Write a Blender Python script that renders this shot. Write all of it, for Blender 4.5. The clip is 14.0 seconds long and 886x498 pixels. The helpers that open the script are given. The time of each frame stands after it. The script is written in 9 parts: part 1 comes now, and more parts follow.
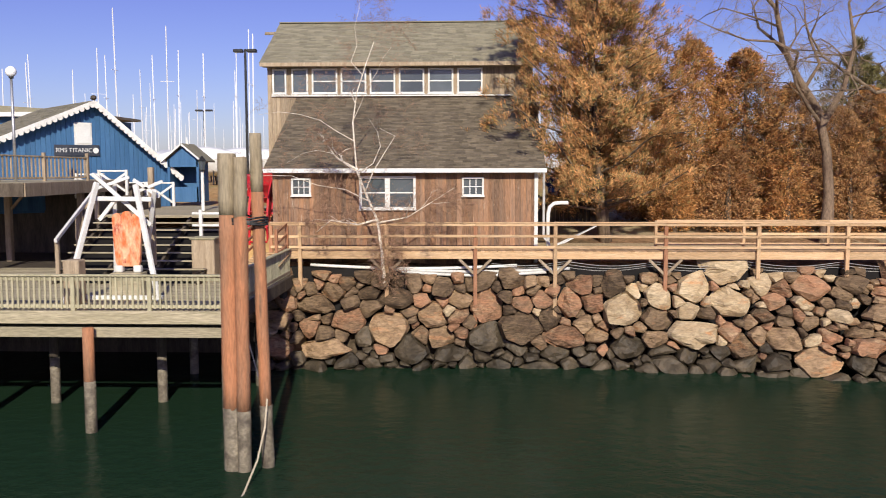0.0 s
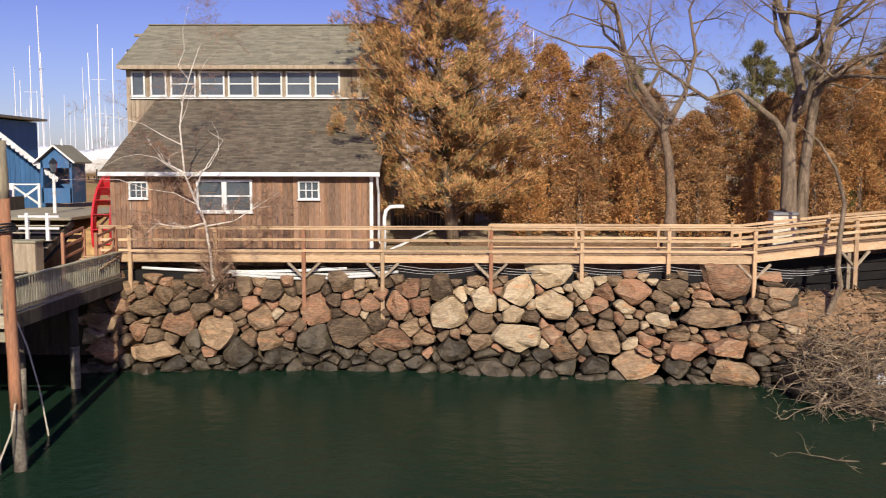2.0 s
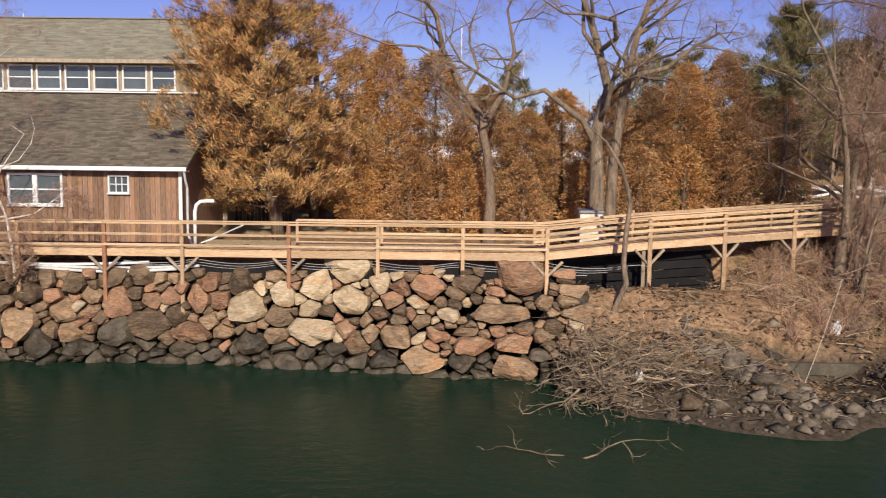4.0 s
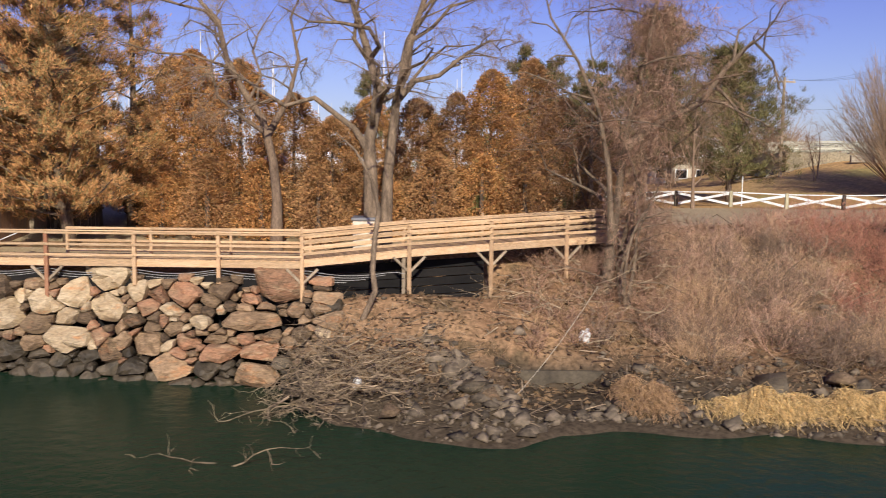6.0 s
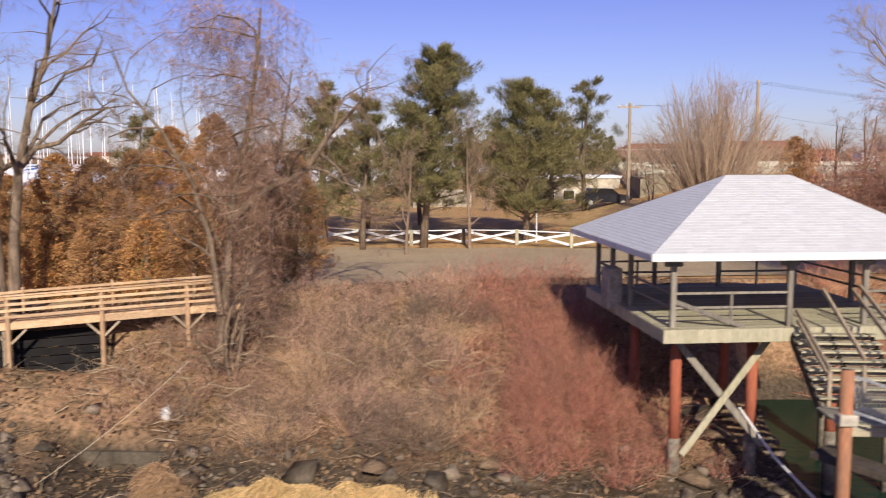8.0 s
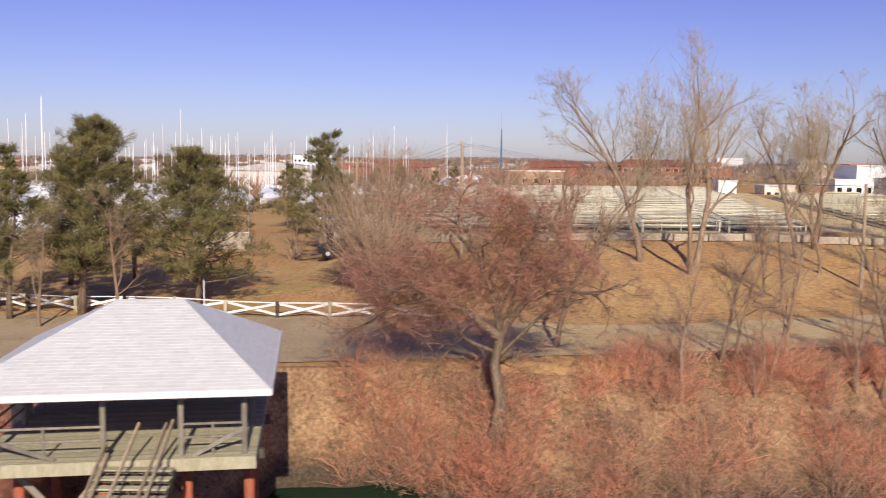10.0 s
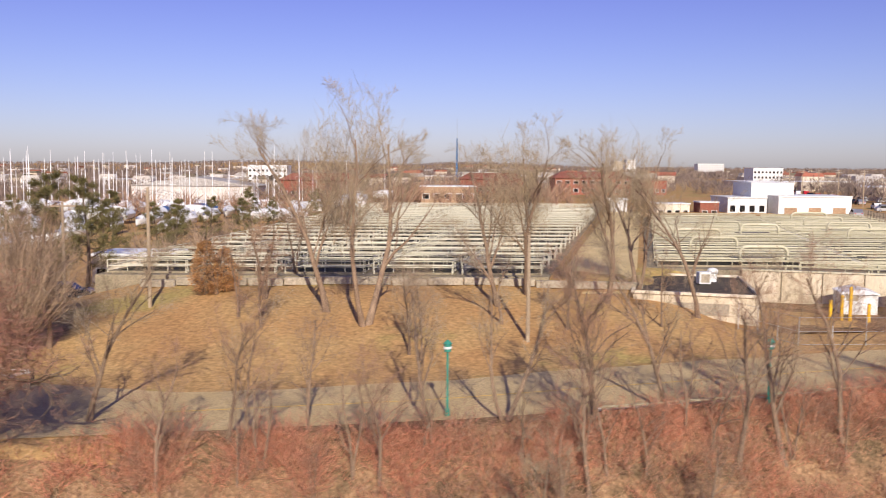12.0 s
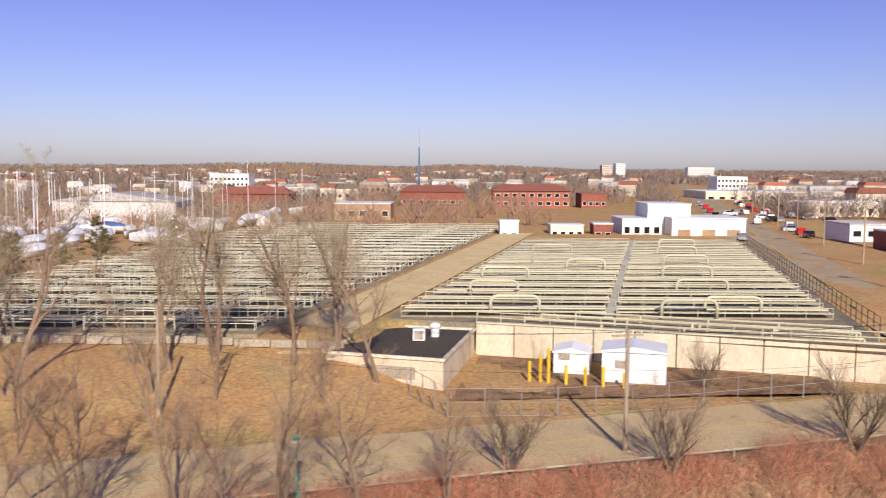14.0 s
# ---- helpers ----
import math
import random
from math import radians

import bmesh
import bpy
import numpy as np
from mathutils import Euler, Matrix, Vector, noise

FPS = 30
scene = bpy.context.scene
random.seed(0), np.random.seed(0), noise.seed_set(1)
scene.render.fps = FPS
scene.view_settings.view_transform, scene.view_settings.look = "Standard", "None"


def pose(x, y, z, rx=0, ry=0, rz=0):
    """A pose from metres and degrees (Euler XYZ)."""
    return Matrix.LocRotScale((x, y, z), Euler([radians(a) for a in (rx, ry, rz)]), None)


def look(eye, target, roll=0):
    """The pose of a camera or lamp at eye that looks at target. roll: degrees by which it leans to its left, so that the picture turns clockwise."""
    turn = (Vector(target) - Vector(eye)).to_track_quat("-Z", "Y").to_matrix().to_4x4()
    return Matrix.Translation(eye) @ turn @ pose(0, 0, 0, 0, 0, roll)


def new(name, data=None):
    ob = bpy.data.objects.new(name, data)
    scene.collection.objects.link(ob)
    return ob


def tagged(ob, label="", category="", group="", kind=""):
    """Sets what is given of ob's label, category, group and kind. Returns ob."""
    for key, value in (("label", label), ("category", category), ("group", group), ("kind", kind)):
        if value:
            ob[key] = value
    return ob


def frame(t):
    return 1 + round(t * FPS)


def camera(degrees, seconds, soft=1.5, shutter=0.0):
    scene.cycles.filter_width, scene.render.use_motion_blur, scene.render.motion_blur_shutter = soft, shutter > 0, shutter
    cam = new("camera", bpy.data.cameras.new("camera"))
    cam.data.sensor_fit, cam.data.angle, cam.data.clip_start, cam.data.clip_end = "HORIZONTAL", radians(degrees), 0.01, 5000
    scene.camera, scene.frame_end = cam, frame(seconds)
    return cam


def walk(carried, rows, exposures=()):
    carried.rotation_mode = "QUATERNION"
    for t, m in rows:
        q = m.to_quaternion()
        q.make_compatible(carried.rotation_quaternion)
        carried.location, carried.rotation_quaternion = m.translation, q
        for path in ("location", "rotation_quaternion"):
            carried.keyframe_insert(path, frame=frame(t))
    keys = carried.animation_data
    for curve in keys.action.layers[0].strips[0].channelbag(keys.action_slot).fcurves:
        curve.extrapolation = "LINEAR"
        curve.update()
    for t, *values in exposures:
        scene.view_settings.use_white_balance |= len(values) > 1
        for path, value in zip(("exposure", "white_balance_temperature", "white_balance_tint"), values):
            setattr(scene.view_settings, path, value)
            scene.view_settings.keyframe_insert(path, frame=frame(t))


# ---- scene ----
cam = camera(53.5, 14.0, soft=1.0, shutter=0.3)
PATH = [
    (0, (-3.011, -1.978, 6.397), (-3.087, 0.012, 6.211), -0.1),
    (0.5, (-1.767, -1.849, 6.38), (-1.837, 0.142, 6.2), -0.0),
    (1, (-0.46, -1.924, 6.531), (-0.521, 0.066, 6.344), -0.1),
    (1.5, (0.984, -1.987, 6.596), (0.931, 0.004, 6.406), -0.0),
    (2, (2.446, -2.064, 6.636), (2.401, -0.074, 6.444), 0.1),
    (2.2, (3.044, -2.097, 6.631), (3.002, -0.107, 6.44), 0.1),
    (4.3, (10.221, -2.395, 6.878), (10.195, -0.407, 6.666), 0.7),
    (4.5, (10.895, -2.354, 6.827), (10.869, -0.365, 6.621), 0.4),
    (5, (12.928, -2.409, 6.879), (12.901, -0.42, 6.672), 0.4),
    (5.5, (15.176, -2.323, 6.919), (15.147, -0.334, 6.714), 0.6),
    (6, (17.983, -2.279, 7.052), (17.94, -0.289, 6.852), 0.6),
    (6.5, (21.217, -2.117, 7.576), (21.152, -0.129, 7.37), 0.5),
    (7, (24.912, -1.769, 8.196), (24.828, 0.218, 7.989), 0.2),
    (7.5, (28.845, -1.358, 8.832), (28.748, 0.629, 8.628), -0.0),
    (8, (33.016, -0.852, 9.628), (32.908, 1.135, 9.424), -0.0),
    (8.2, (34.948, -0.488, 9.967), (34.832, 1.499, 9.765), 0.0),
    (10.3, (53.92, -1.256, 14.172), (53.937, 0.735, 13.982), 0.6),
    (10.5, (55.892, -1.103, 14.489), (55.914, 0.888, 14.3), 0.6),
    (11, (62.248, -0.165, 15.379), (62.268, 1.827, 15.193), 0.4),
    (11.5, (68.799, 1.308, 16.19), (68.812, 3.299, 16.005), 0.3),
    (12, (74.024, 1.008, 16.911), (74.034, 3.0, 16.729), 0.4),
    (12.5, (80.048, 1.028, 18.118), (80.058, 3.019, 17.935), 0.4),
    (13, (86.22, 1.25, 19.307), (86.226, 3.241, 19.124), 0.3),
    (13.5, (93.25, 2.066, 20.546), (93.204, 4.056, 20.356), 0.4),
    (14, (98.287, 3.259, 21.351), (98.285, 5.251, 21.171), 0.4),
]
walk(cam, [(t, look(eye, target, roll)) for t, eye, target, roll in PATH],
     exposures=[(0, 0.06, 6500, 7), (5, 0.08, 6500, 7), (7, 0.18, 6500, 9), (8.2, 0.2, 6600, 10), (10.3, 0.12, 6700, 11), (14, 0.18, 6600, 10)])

# ---- light ----
SUN_ELEV, SUN_AZ = radians(29), radians(8)   # azimuth: how far the shadows swing from +y towards -x
world = bpy.data.worlds.new("world")
scene.world = world
world.use_nodes = True
wn, wl = world.node_tree.nodes, world.node_tree.links
wn.clear()
sky = wn.new("ShaderNodeTexSky")
sky.sky_type, sky.sun_disc = "NISHITA", False
sky.sun_elevation, sky.sun_rotation = SUN_ELEV, radians(180) - SUN_AZ
sky.altitude, sky.air_density, sky.dust_density, sky.ozone_density = 0, 1.0, 0.6, 3.0
back = wn.new("ShaderNodeBackground")
back.inputs["Strength"].default_value = 0.071
wout = wn.new("ShaderNodeOutputWorld")
wtint = wn.new("ShaderNodeMix")
wtint.data_type, wtint.blend_type = "RGBA", "MULTIPLY"
wtint.inputs[0].default_value = 1.0
wco, wsep, wfac, wgrad = wn.new("ShaderNodeTexCoord"), wn.new("ShaderNodeSeparateXYZ"), wn.new("ShaderNodeMapRange"), wn.new("ShaderNodeMix")
wgrad.data_type = "RGBA"
wl.new(wco.outputs["Generated"], wsep.inputs[0])
wl.new(wsep.outputs[2], wfac.inputs[0])
wfac.inputs[1].default_value, wfac.inputs[2].default_value = 0.0, 0.2
wl.new(wfac.outputs[0], wgrad.inputs[0])
wgrad.inputs[6].default_value, wgrad.inputs[7].default_value = (1.16, 1.12, 1.52, 1), (1.0, 0.80, 1.50, 1)
wl.new(wgrad.outputs[2], wtint.inputs[7])
wl.new(sky.outputs[0], wtint.inputs[6])
wl.new(wtint.outputs[2], back.inputs[0])
wl.new(back.outputs[0], wout.inputs[0])

sun = new("sun", bpy.data.lights.new("sun", "SUN"))
sun.data.energy, sun.data.angle, sun.data.color = 5.0, radians(0.6), (1.0, 0.92, 0.79)
sun.rotation_euler = Euler((radians(90) - SUN_ELEV, 0, SUN_AZ))

# ---- materials ----


def mat(name, a, b, scale=1.5, fine=18.0, rough=0.8, bump=0.25, metal=0.0, vary=0.25, island=False, stretch=(1, 1, 1),
        spec=0.3, speck=0.35, stain=None, stain_scale=0.6, stain_cut=0.6, transmission=0.0, low=None, relief=0.03):
    """A two-scale procedural surface: patches from a to b, fine grain, optional stains, a shade of its own for every piece."""
    m = bpy.data.materials.new(name)
    m.use_nodes = True
    n, l = m.node_tree.nodes, m.node_tree.links
    p = n["Principled BSDF"]
    co = n.new("ShaderNodeTexCoord")
    rnd = n.new("ShaderNodeNewGeometry" if island else "ShaderNodeObjectInfo")
    r = rnd.outputs["Random Per Island" if island else "Random"]
    off = n.new("ShaderNodeVectorMath")
    off.operation = "MULTIPLY_ADD"
    off.inputs[1].default_value = (37, 53, 71)
    l.new(r, off.inputs[0])
    mp = n.new("ShaderNodeMapping")
    mp.inputs["Scale"].default_value = stretch
    l.new(co.outputs["Object"], mp.inputs[0])
    l.new(mp.outputs[0], off.inputs[2])

    def tex(s, detail):
        t = n.new("ShaderNodeTexNoise")
        t.inputs["Scale"].default_value, t.inputs["Detail"].default_value, t.inputs["Roughness"].default_value = s, detail, 0.65
        l.new(off.outputs[0], t.inputs["Vector"])
        return t.outputs["Fac"]

    def rng(v, lo, hi, to0, to1):
        k = n.new("ShaderNodeMapRange")
        for i, q in enumerate((lo, hi, to0, to1)):
            k.inputs[i + 1].default_value = q
        l.new(v, k.inputs[0])
        return k.outputs[0]

    def mix(f, x, y, how="MIX"):
        k = n.new("ShaderNodeMix")
        k.data_type, k.blend_type = "RGBA", how
        for s, v in ((k.inputs[0], f), (k.inputs[6], x), (k.inputs[7], y)):
            if isinstance(v, (int, float)):
                s.default_value = v
            elif isinstance(v, tuple):
                s.default_value = (*v, 1)
            else:
                l.new(v, s)
        return k.outputs[2]

    big, small = tex(scale, 3), tex(fine, 4)
    col = mix(rng(big, 0.36, 0.64, 0, 1), a, b)
    if stain:
        col = mix(rng(tex(stain_scale, 5), stain_cut, stain_cut + 0.08, 0, 0.85), col, stain)
    if low:   # another soil below a height: colour, from, to
        pos, sep = n.new("ShaderNodeNewGeometry"), n.new("ShaderNodeSeparateXYZ")
        l.new(pos.outputs["Position"], sep.inputs[0])
        wob = n.new("ShaderNodeMath")
        wob.operation = "MULTIPLY_ADD"
        wob.inputs[1].default_value = 0.9
        l.new(tex(0.8, 4), wob.inputs[0])
        l.new(sep.outputs[2], wob.inputs[2])
        col = mix(rng(wob.outputs[0], low[1] + 0.45, low[2] + 0.45, 1, 0), col, low[0])
    hsv = n.new("ShaderNodeHueSaturation")
    l.new(col, hsv.inputs["Color"])
    add = n.new("ShaderNodeMath")
    add.operation = "ADD"
    l.new(rng(small, 0.3, 0.7, 1 - speck, 1 + speck), add.inputs[0])
    l.new(rng(r, 0, 1, -vary, vary), add.inputs[1])
    l.new(add.outputs[0], hsv.inputs["Value"])
    l.new(hsv.outputs[0], p.inputs["Base Color"])
    l.new(rng(small, 0.3, 0.7, max(0.02, rough - 0.1), min(1, rough + 0.1)), p.inputs["Roughness"])
    p.inputs["Metallic"].default_value = metal
    p.inputs["Specular IOR Level"].default_value = spec
    p.inputs["Transmission Weight"].default_value = transmission
    if bump:
        bp = n.new("ShaderNodeBump")
        bp.inputs["Strength"].default_value, bp.inputs["Distance"].default_value = bump, relief
        l.new(small, bp.inputs["Height"])
        l.new(bp.outputs[0], p.inputs["Normal"])
    return m


M_GROUND = mat("leaf_strewn_ground", (0.215, 0.125, 0.07), (0.32, 0.20, 0.11), 0.45, 6, 0.95, 0.8, speck=0.55, vary=0, spec=0.05, stain=(0.12, 0.085, 0.048), stain_scale=0.6, stain_cut=0.54, low=((0.078, 0.058, 0.039), 0.25, 1.0))
M_FIELD = mat("dry_winter_grass", (0.42, 0.24, 0.105), (0.45, 0.29, 0.13), 0.12, 3, 0.95, 0.5, vary=0, spec=0.05, stain=(0.34, 0.27, 0.10), stain_scale=0.08, stain_cut=0.55)
M_MUD = mat("wet_mud", (0.06, 0.046, 0.035), (0.10, 0.08, 0.06), 1.2, 9, 0.55, 0.8, vary=0)
M_ASPHALT = mat("worn_asphalt", (0.36, 0.275, 0.17), (0.42, 0.32, 0.20), 0.25, 12, 0.95, 0.2, vary=0, spec=0.05, stain=(0.29, 0.22, 0.14), stain_scale=0.3)
M_PAVE = mat("pale_street_asphalt", (0.48, 0.36, 0.195), (0.54, 0.41, 0.23), 0.2, 10, 0.95, 0.2, vary=0, spec=0.05, stain=(0.38, 0.28, 0.155), stain_scale=0.25)
M_KERB = mat("concrete_kerb", (0.5, 0.46, 0.38), (0.6, 0.56, 0.48), 1, 14, 0.85)
M_LINE = mat("yellow_road_paint", (0.55, 0.36, 0.08), (0.6, 0.4, 0.12), 2, 20, 0.8, 0.1)
M_WHITE = mat("weathered_white_paint", (0.78, 0.77, 0.74), (0.66, 0.64, 0.6), 2.5, 25, 0.6, 0.15, vary=0.08, speck=0.12, stain=(0.45, 0.4, 0.33), stain_scale=3, stain_cut=0.68)
M_WHITE2 = mat("white_paint", (0.75, 0.75, 0.73), (0.66, 0.66, 0.64), 1.2, 20, 0.5, 0.1, vary=0.06, speck=0.08)
M_PAVWOOD = mat("grey_pavilion_timber", (0.19, 0.165, 0.13), (0.27, 0.235, 0.185), 1.2, 9, 0.9, 0.4, vary=0.2, stretch=(6, 6, 0.5), speck=0.35)
M_GREYWOOD = mat("silvered_wood", (0.28, 0.21, 0.14), (0.38, 0.30, 0.21), 1.2, 9, 0.9, 0.4, vary=0.22, stretch=(6, 6, 0.5), speck=0.35)
M_BARN = mat("red_brown_weathered_boards", (0.31, 0.165, 0.09), (0.22, 0.145, 0.10), 0.9, 10, 0.9, 0.4, vary=0.33, stretch=(6, 6, 0.45), speck=0.45, stain=(0.56, 0.47, 0.37), stain_scale=2.6, stain_cut=0.63)
M_DECKWOOD = mat("sunlit_tan_lumber", (0.50, 0.32, 0.175), (0.58, 0.40, 0.24), 1.2, 8, 0.85, 0.3, vary=0.2, stretch=(0.5, 5, 5), speck=0.28)
M_POSTWOOD = mat("tan_lumber_post", (0.46, 0.285, 0.16), (0.53, 0.36, 0.21), 1.2, 8, 0.85, 0.3, vary=0.2, stretch=(5, 5, 0.5), speck=0.28)
M_REDPOST = mat("reddish_lumber", (0.36, 0.16, 0.085), (0.42, 0.21, 0.12), 1.2, 8, 0.85, 0.3, vary=0.2, stretch=(5, 5, 0.5), speck=0.28)
M_DOCK = mat("greenish_weathered_dock_wood", (0.30, 0.26, 0.17), (0.40, 0.34, 0.235), 1.0, 8, 0.9, 0.35, vary=0.2, stretch=(0.5, 5, 5), speck=0.3)
M_PICKET = mat("greenish_weathered_picket", (0.34, 0.31, 0.20), (0.42, 0.375, 0.255), 1.0, 8, 0.9, 0.35, vary=0.2, stretch=(5, 5, 0.5), speck=0.3)
M_PILE = mat("bare_orange_pile_wood", (0.42, 0.18, 0.09), (0.29, 0.16, 0.095), 0.8, 9, 0.9, 0.6, vary=0.08, stretch=(5, 5, 0.45), speck=0.35, stain=(0.15, 0.10, 0.07), stain_scale=1.3, stain_cut=0.62)
M_PILERED = mat("dark_red_pile_wood", (0.42, 0.12, 0.06), (0.31, 0.10, 0.06), 0.8, 9, 0.9, 0.6, vary=0.08, stretch=(5, 5, 0.45), speck=0.35)
M_PILETOP = mat("grey_weathered_pile_wood", (0.34, 0.28, 0.19), (0.27, 0.21, 0.13), 0.8, 9, 0.9, 0.6, vary=0.08, stretch=(5, 5, 0.45), stain=(0.15, 0.10, 0.07), stain_scale=1.3, stain_cut=0.64)
M_PILEWET = mat("barnacled_pile_foot", (0.10, 0.08, 0.06), (0.26, 0.22, 0.16), 2.5, 14, 0.7, 0.8, vary=0.1)
# dark timber, also the colour of wood in the shade below decks
M_DARKWOOD = mat("dark_and_shaded_timber", (0.055, 0.042, 0.032), (0.10, 0.08, 0.06), 1.0, 9, 0.9, 0.4, vary=0.2, stretch=(4, 4, 0.6))
M_ROOF = mat("brown_asphalt_shingle", (0.13, 0.105, 0.075), (0.18, 0.145, 0.10), 2.2, 30, 0.95, 0.4, vary=0.3, island=True, speck=0.35)
M_ROOF2 = mat("tan_asphalt_shingle", (0.235, 0.215, 0.15), (0.28, 0.25, 0.18), 2.2, 30, 0.95, 0.4, vary=0.2, island=True, speck=0.3)
M_ROOFW = mat("pale_grey_shingle", (0.56, 0.555, 0.53), (0.62, 0.615, 0.59), 1.2, 25, 0.5, 0.15, vary=0.04, island=True, speck=0.06, spec=0.7)
M_BLUE = mat("blue_painted_siding", (0.045, 0.125, 0.26), (0.06, 0.15, 0.30), 1.0, 12, 0.7, 0.2, vary=0.1, stretch=(4, 4, 0.5), speck=0.15)
M_BLUETARP = mat("blue_tarpaulin", (0.05, 0.12, 0.32), (0.07, 0.15, 0.38), 1.0, 12, 0.5, 0.3, speck=0.15)
M_GLASS = mat("window_glass", (0.10, 0.12, 0.13), (0.14, 0.16, 0.17), 0.6, 3, 0.08, 0, vary=0.2, spec=0.9, speck=0.1, transmission=0.35)
# near-black, for dark interiors and for sheets standing in for shade
M_DARK = mat("dark_interior_and_shade", (0.008, 0.007, 0.007), (0.014, 0.012, 0.011), 1, 8, 0.95, 0)
M_RED = mat("red_paint", (0.55, 0.02, 0.03), (0.45, 0.02, 0.03), 1, 12, 0.5, 0.1, speck=0.15)
M_RUSTRED = mat("mottled_orange_red_paint", (0.62, 0.15, 0.05), (0.66, 0.42, 0.26), 2.6, 9, 0.7, 0.3, speck=0.3, stretch=(2, 2, 0.8), stain=(0.36, 0.04, 0.025), stain_scale=2.5, stain_cut=0.6)
M_METAL = mat("galvanised_steel", (0.42, 0.42, 0.42), (0.5, 0.5, 0.5), 2, 20, 0.45, 0.1, metal=0.8, speck=0.15)
M_BLACK = mat("black_iron", (0.02, 0.02, 0.022), (0.035, 0.035, 0.035), 2, 20, 0.5, 0.1)
M_PVC = mat("white_plastic_pipe", (0.75, 0.74, 0.7), (0.65, 0.63, 0.58), 2, 12, 0.4, 0.05, speck=0.12)
M_CABLE = mat("grey_cable", (0.25, 0.24, 0.23), (0.32, 0.3, 0.28), 2, 12, 0.6, 0)
M_ROPE = mat("bleached_rope", (0.5, 0.42, 0.3), (0.56, 0.48, 0.36), 4, 40, 0.9, 0.3)
M_ROCK = mat("quarry_stone", (0.19, 0.122, 0.07), (0.32, 0.215, 0.125), 1.6, 9, 0.85, 0.9, relief=0.07, vary=0.4, speck=0.45, stretch=(0.7, 1, 2.2), stain=(0.34, 0.175, 0.085), stain_scale=1.1, stain_cut=0.56)
M_ROCKDARK = mat("dark_brown_quarry_stone", (0.10, 0.066, 0.04), (0.20, 0.135, 0.08), 1.6, 9, 0.85, 0.9, relief=0.07, vary=0.35, speck=0.45, stretch=(0.7, 1, 2.2), stain=(0.27, 0.15, 0.08), stain_scale=1.1, stain_cut=0.6)
M_ROCKPALE = mat("pale_quarry_stone", (0.40, 0.285, 0.165), (0.54, 0.42, 0.27), 1.6, 9, 0.85, 0.8, relief=0.06, vary=0.18, speck=0.3, stretch=(0.7, 1, 2.2), stain=(0.50, 0.25, 0.11), stain_scale=0.9, stain_cut=0.6)
M_ROCKRED = mat("rust_coloured_stone", (0.33, 0.165, 0.09), (0.24, 0.15, 0.09), 1.6, 9, 0.85, 0.9, relief=0.07, vary=0.35, speck=0.45, stretch=(0.7, 1, 2.2), stain=(0.38, 0.26, 0.155), stain_scale=1.1, stain_cut=0.55)
M_ROCKWET = mat("wet_weeded_stone", (0.045, 0.036, 0.024), (0.105, 0.08, 0.052), 1.6, 9, 0.5, 0.8, relief=0.07, vary=0.35, speck=0.35)
M_RUBBLE = mat("shore_rubble", (0.07, 0.054, 0.038), (0.19, 0.145, 0.10), 1.5, 10, 0.85, 0.6, vary=0.45, island=True)
M_BARK = mat("grey_brown_bark", (0.11, 0.078, 0.052), (0.25, 0.18, 0.12), 1.5, 9, 0.95, 0.9, vary=0.1, stretch=(4, 4, 0.7), speck=0.5)
M_BARKWARM = mat("sunlit_tan_bark", (0.18, 0.12, 0.08), (0.28, 0.195, 0.13), 1.5, 9, 0.95, 0.6, vary=0.15, stretch=(4, 4, 0.7), speck=0.4)
M_TWIG = mat("bare_twigs", (0.30, 0.205, 0.135), (0.38, 0.265, 0.175), 0.4, 4, 0.95, 0, vary=0.3, island=True)
M_TWIGRED = mat("reddish_bare_twigs", (0.38, 0.215, 0.14), (0.35, 0.225, 0.145), 0.4, 4, 0.95, 0, vary=0.3, island=True)
M_VINE = mat("reddish_brown_vine_stems", (0.47, 0.27, 0.19), (0.46, 0.31, 0.21), 0.5, 4, 0.95, 0, vary=0.5, island=True)
M_VINERED = mat("reddish_twig_mass", (0.44, 0.19, 0.135), (0.42, 0.24, 0.165), 0.5, 4, 0.95, 0, vary=0.35, island=True)
M_TWIGDARK = mat("dark_bare_twigs", (0.18, 0.12, 0.085), (0.27, 0.185, 0.125), 0.4, 4, 0.95, 0, vary=0.35, island=True)
M_TWIGPALE = mat("pale_bare_twigs", (0.36, 0.275, 0.175), (0.42, 0.32, 0.205), 0.4, 4, 0.95, 0, vary=0.3, island=True)
M_BIRCH = mat("white_birch_bark", (0.78, 0.70, 0.60), (0.62, 0.53, 0.43), 3, 14, 0.8, 0.3, vary=0.1, stain=(0.16, 0.11, 0.08), stain_scale=4, stain_cut=0.66)
M_BROWNLEAF = mat("browned_evergreen_sprays", (0.60, 0.285, 0.10), (0.44, 0.23, 0.085), 0.5, 5, 0.8, 0, vary=0.45, island=True, speck=0.3, stain=(0.16, 0.15, 0.05), stain_scale=0.5, stain_cut=0.54)
# the dark green patches also stand for shaded gaps between the sprays
M_BROWNLEAF2 = mat("dull_browned_evergreen_sprays", (0.47, 0.235, 0.10), (0.34, 0.20, 0.085), 0.5, 5, 0.8, 0, vary=0.45, island=True, speck=0.3, stain=(0.075, 0.08, 0.03), stain_scale=0.5, stain_cut=0.58)
M_PINE = mat("pine_needles", (0.10, 0.098, 0.036), (0.21, 0.17, 0.065), 0.6, 5, 0.75, 0, vary=0.45, island=True, speck=0.3, stain=(0.24, 0.145, 0.06), stain_scale=0.35, stain_cut=0.6)
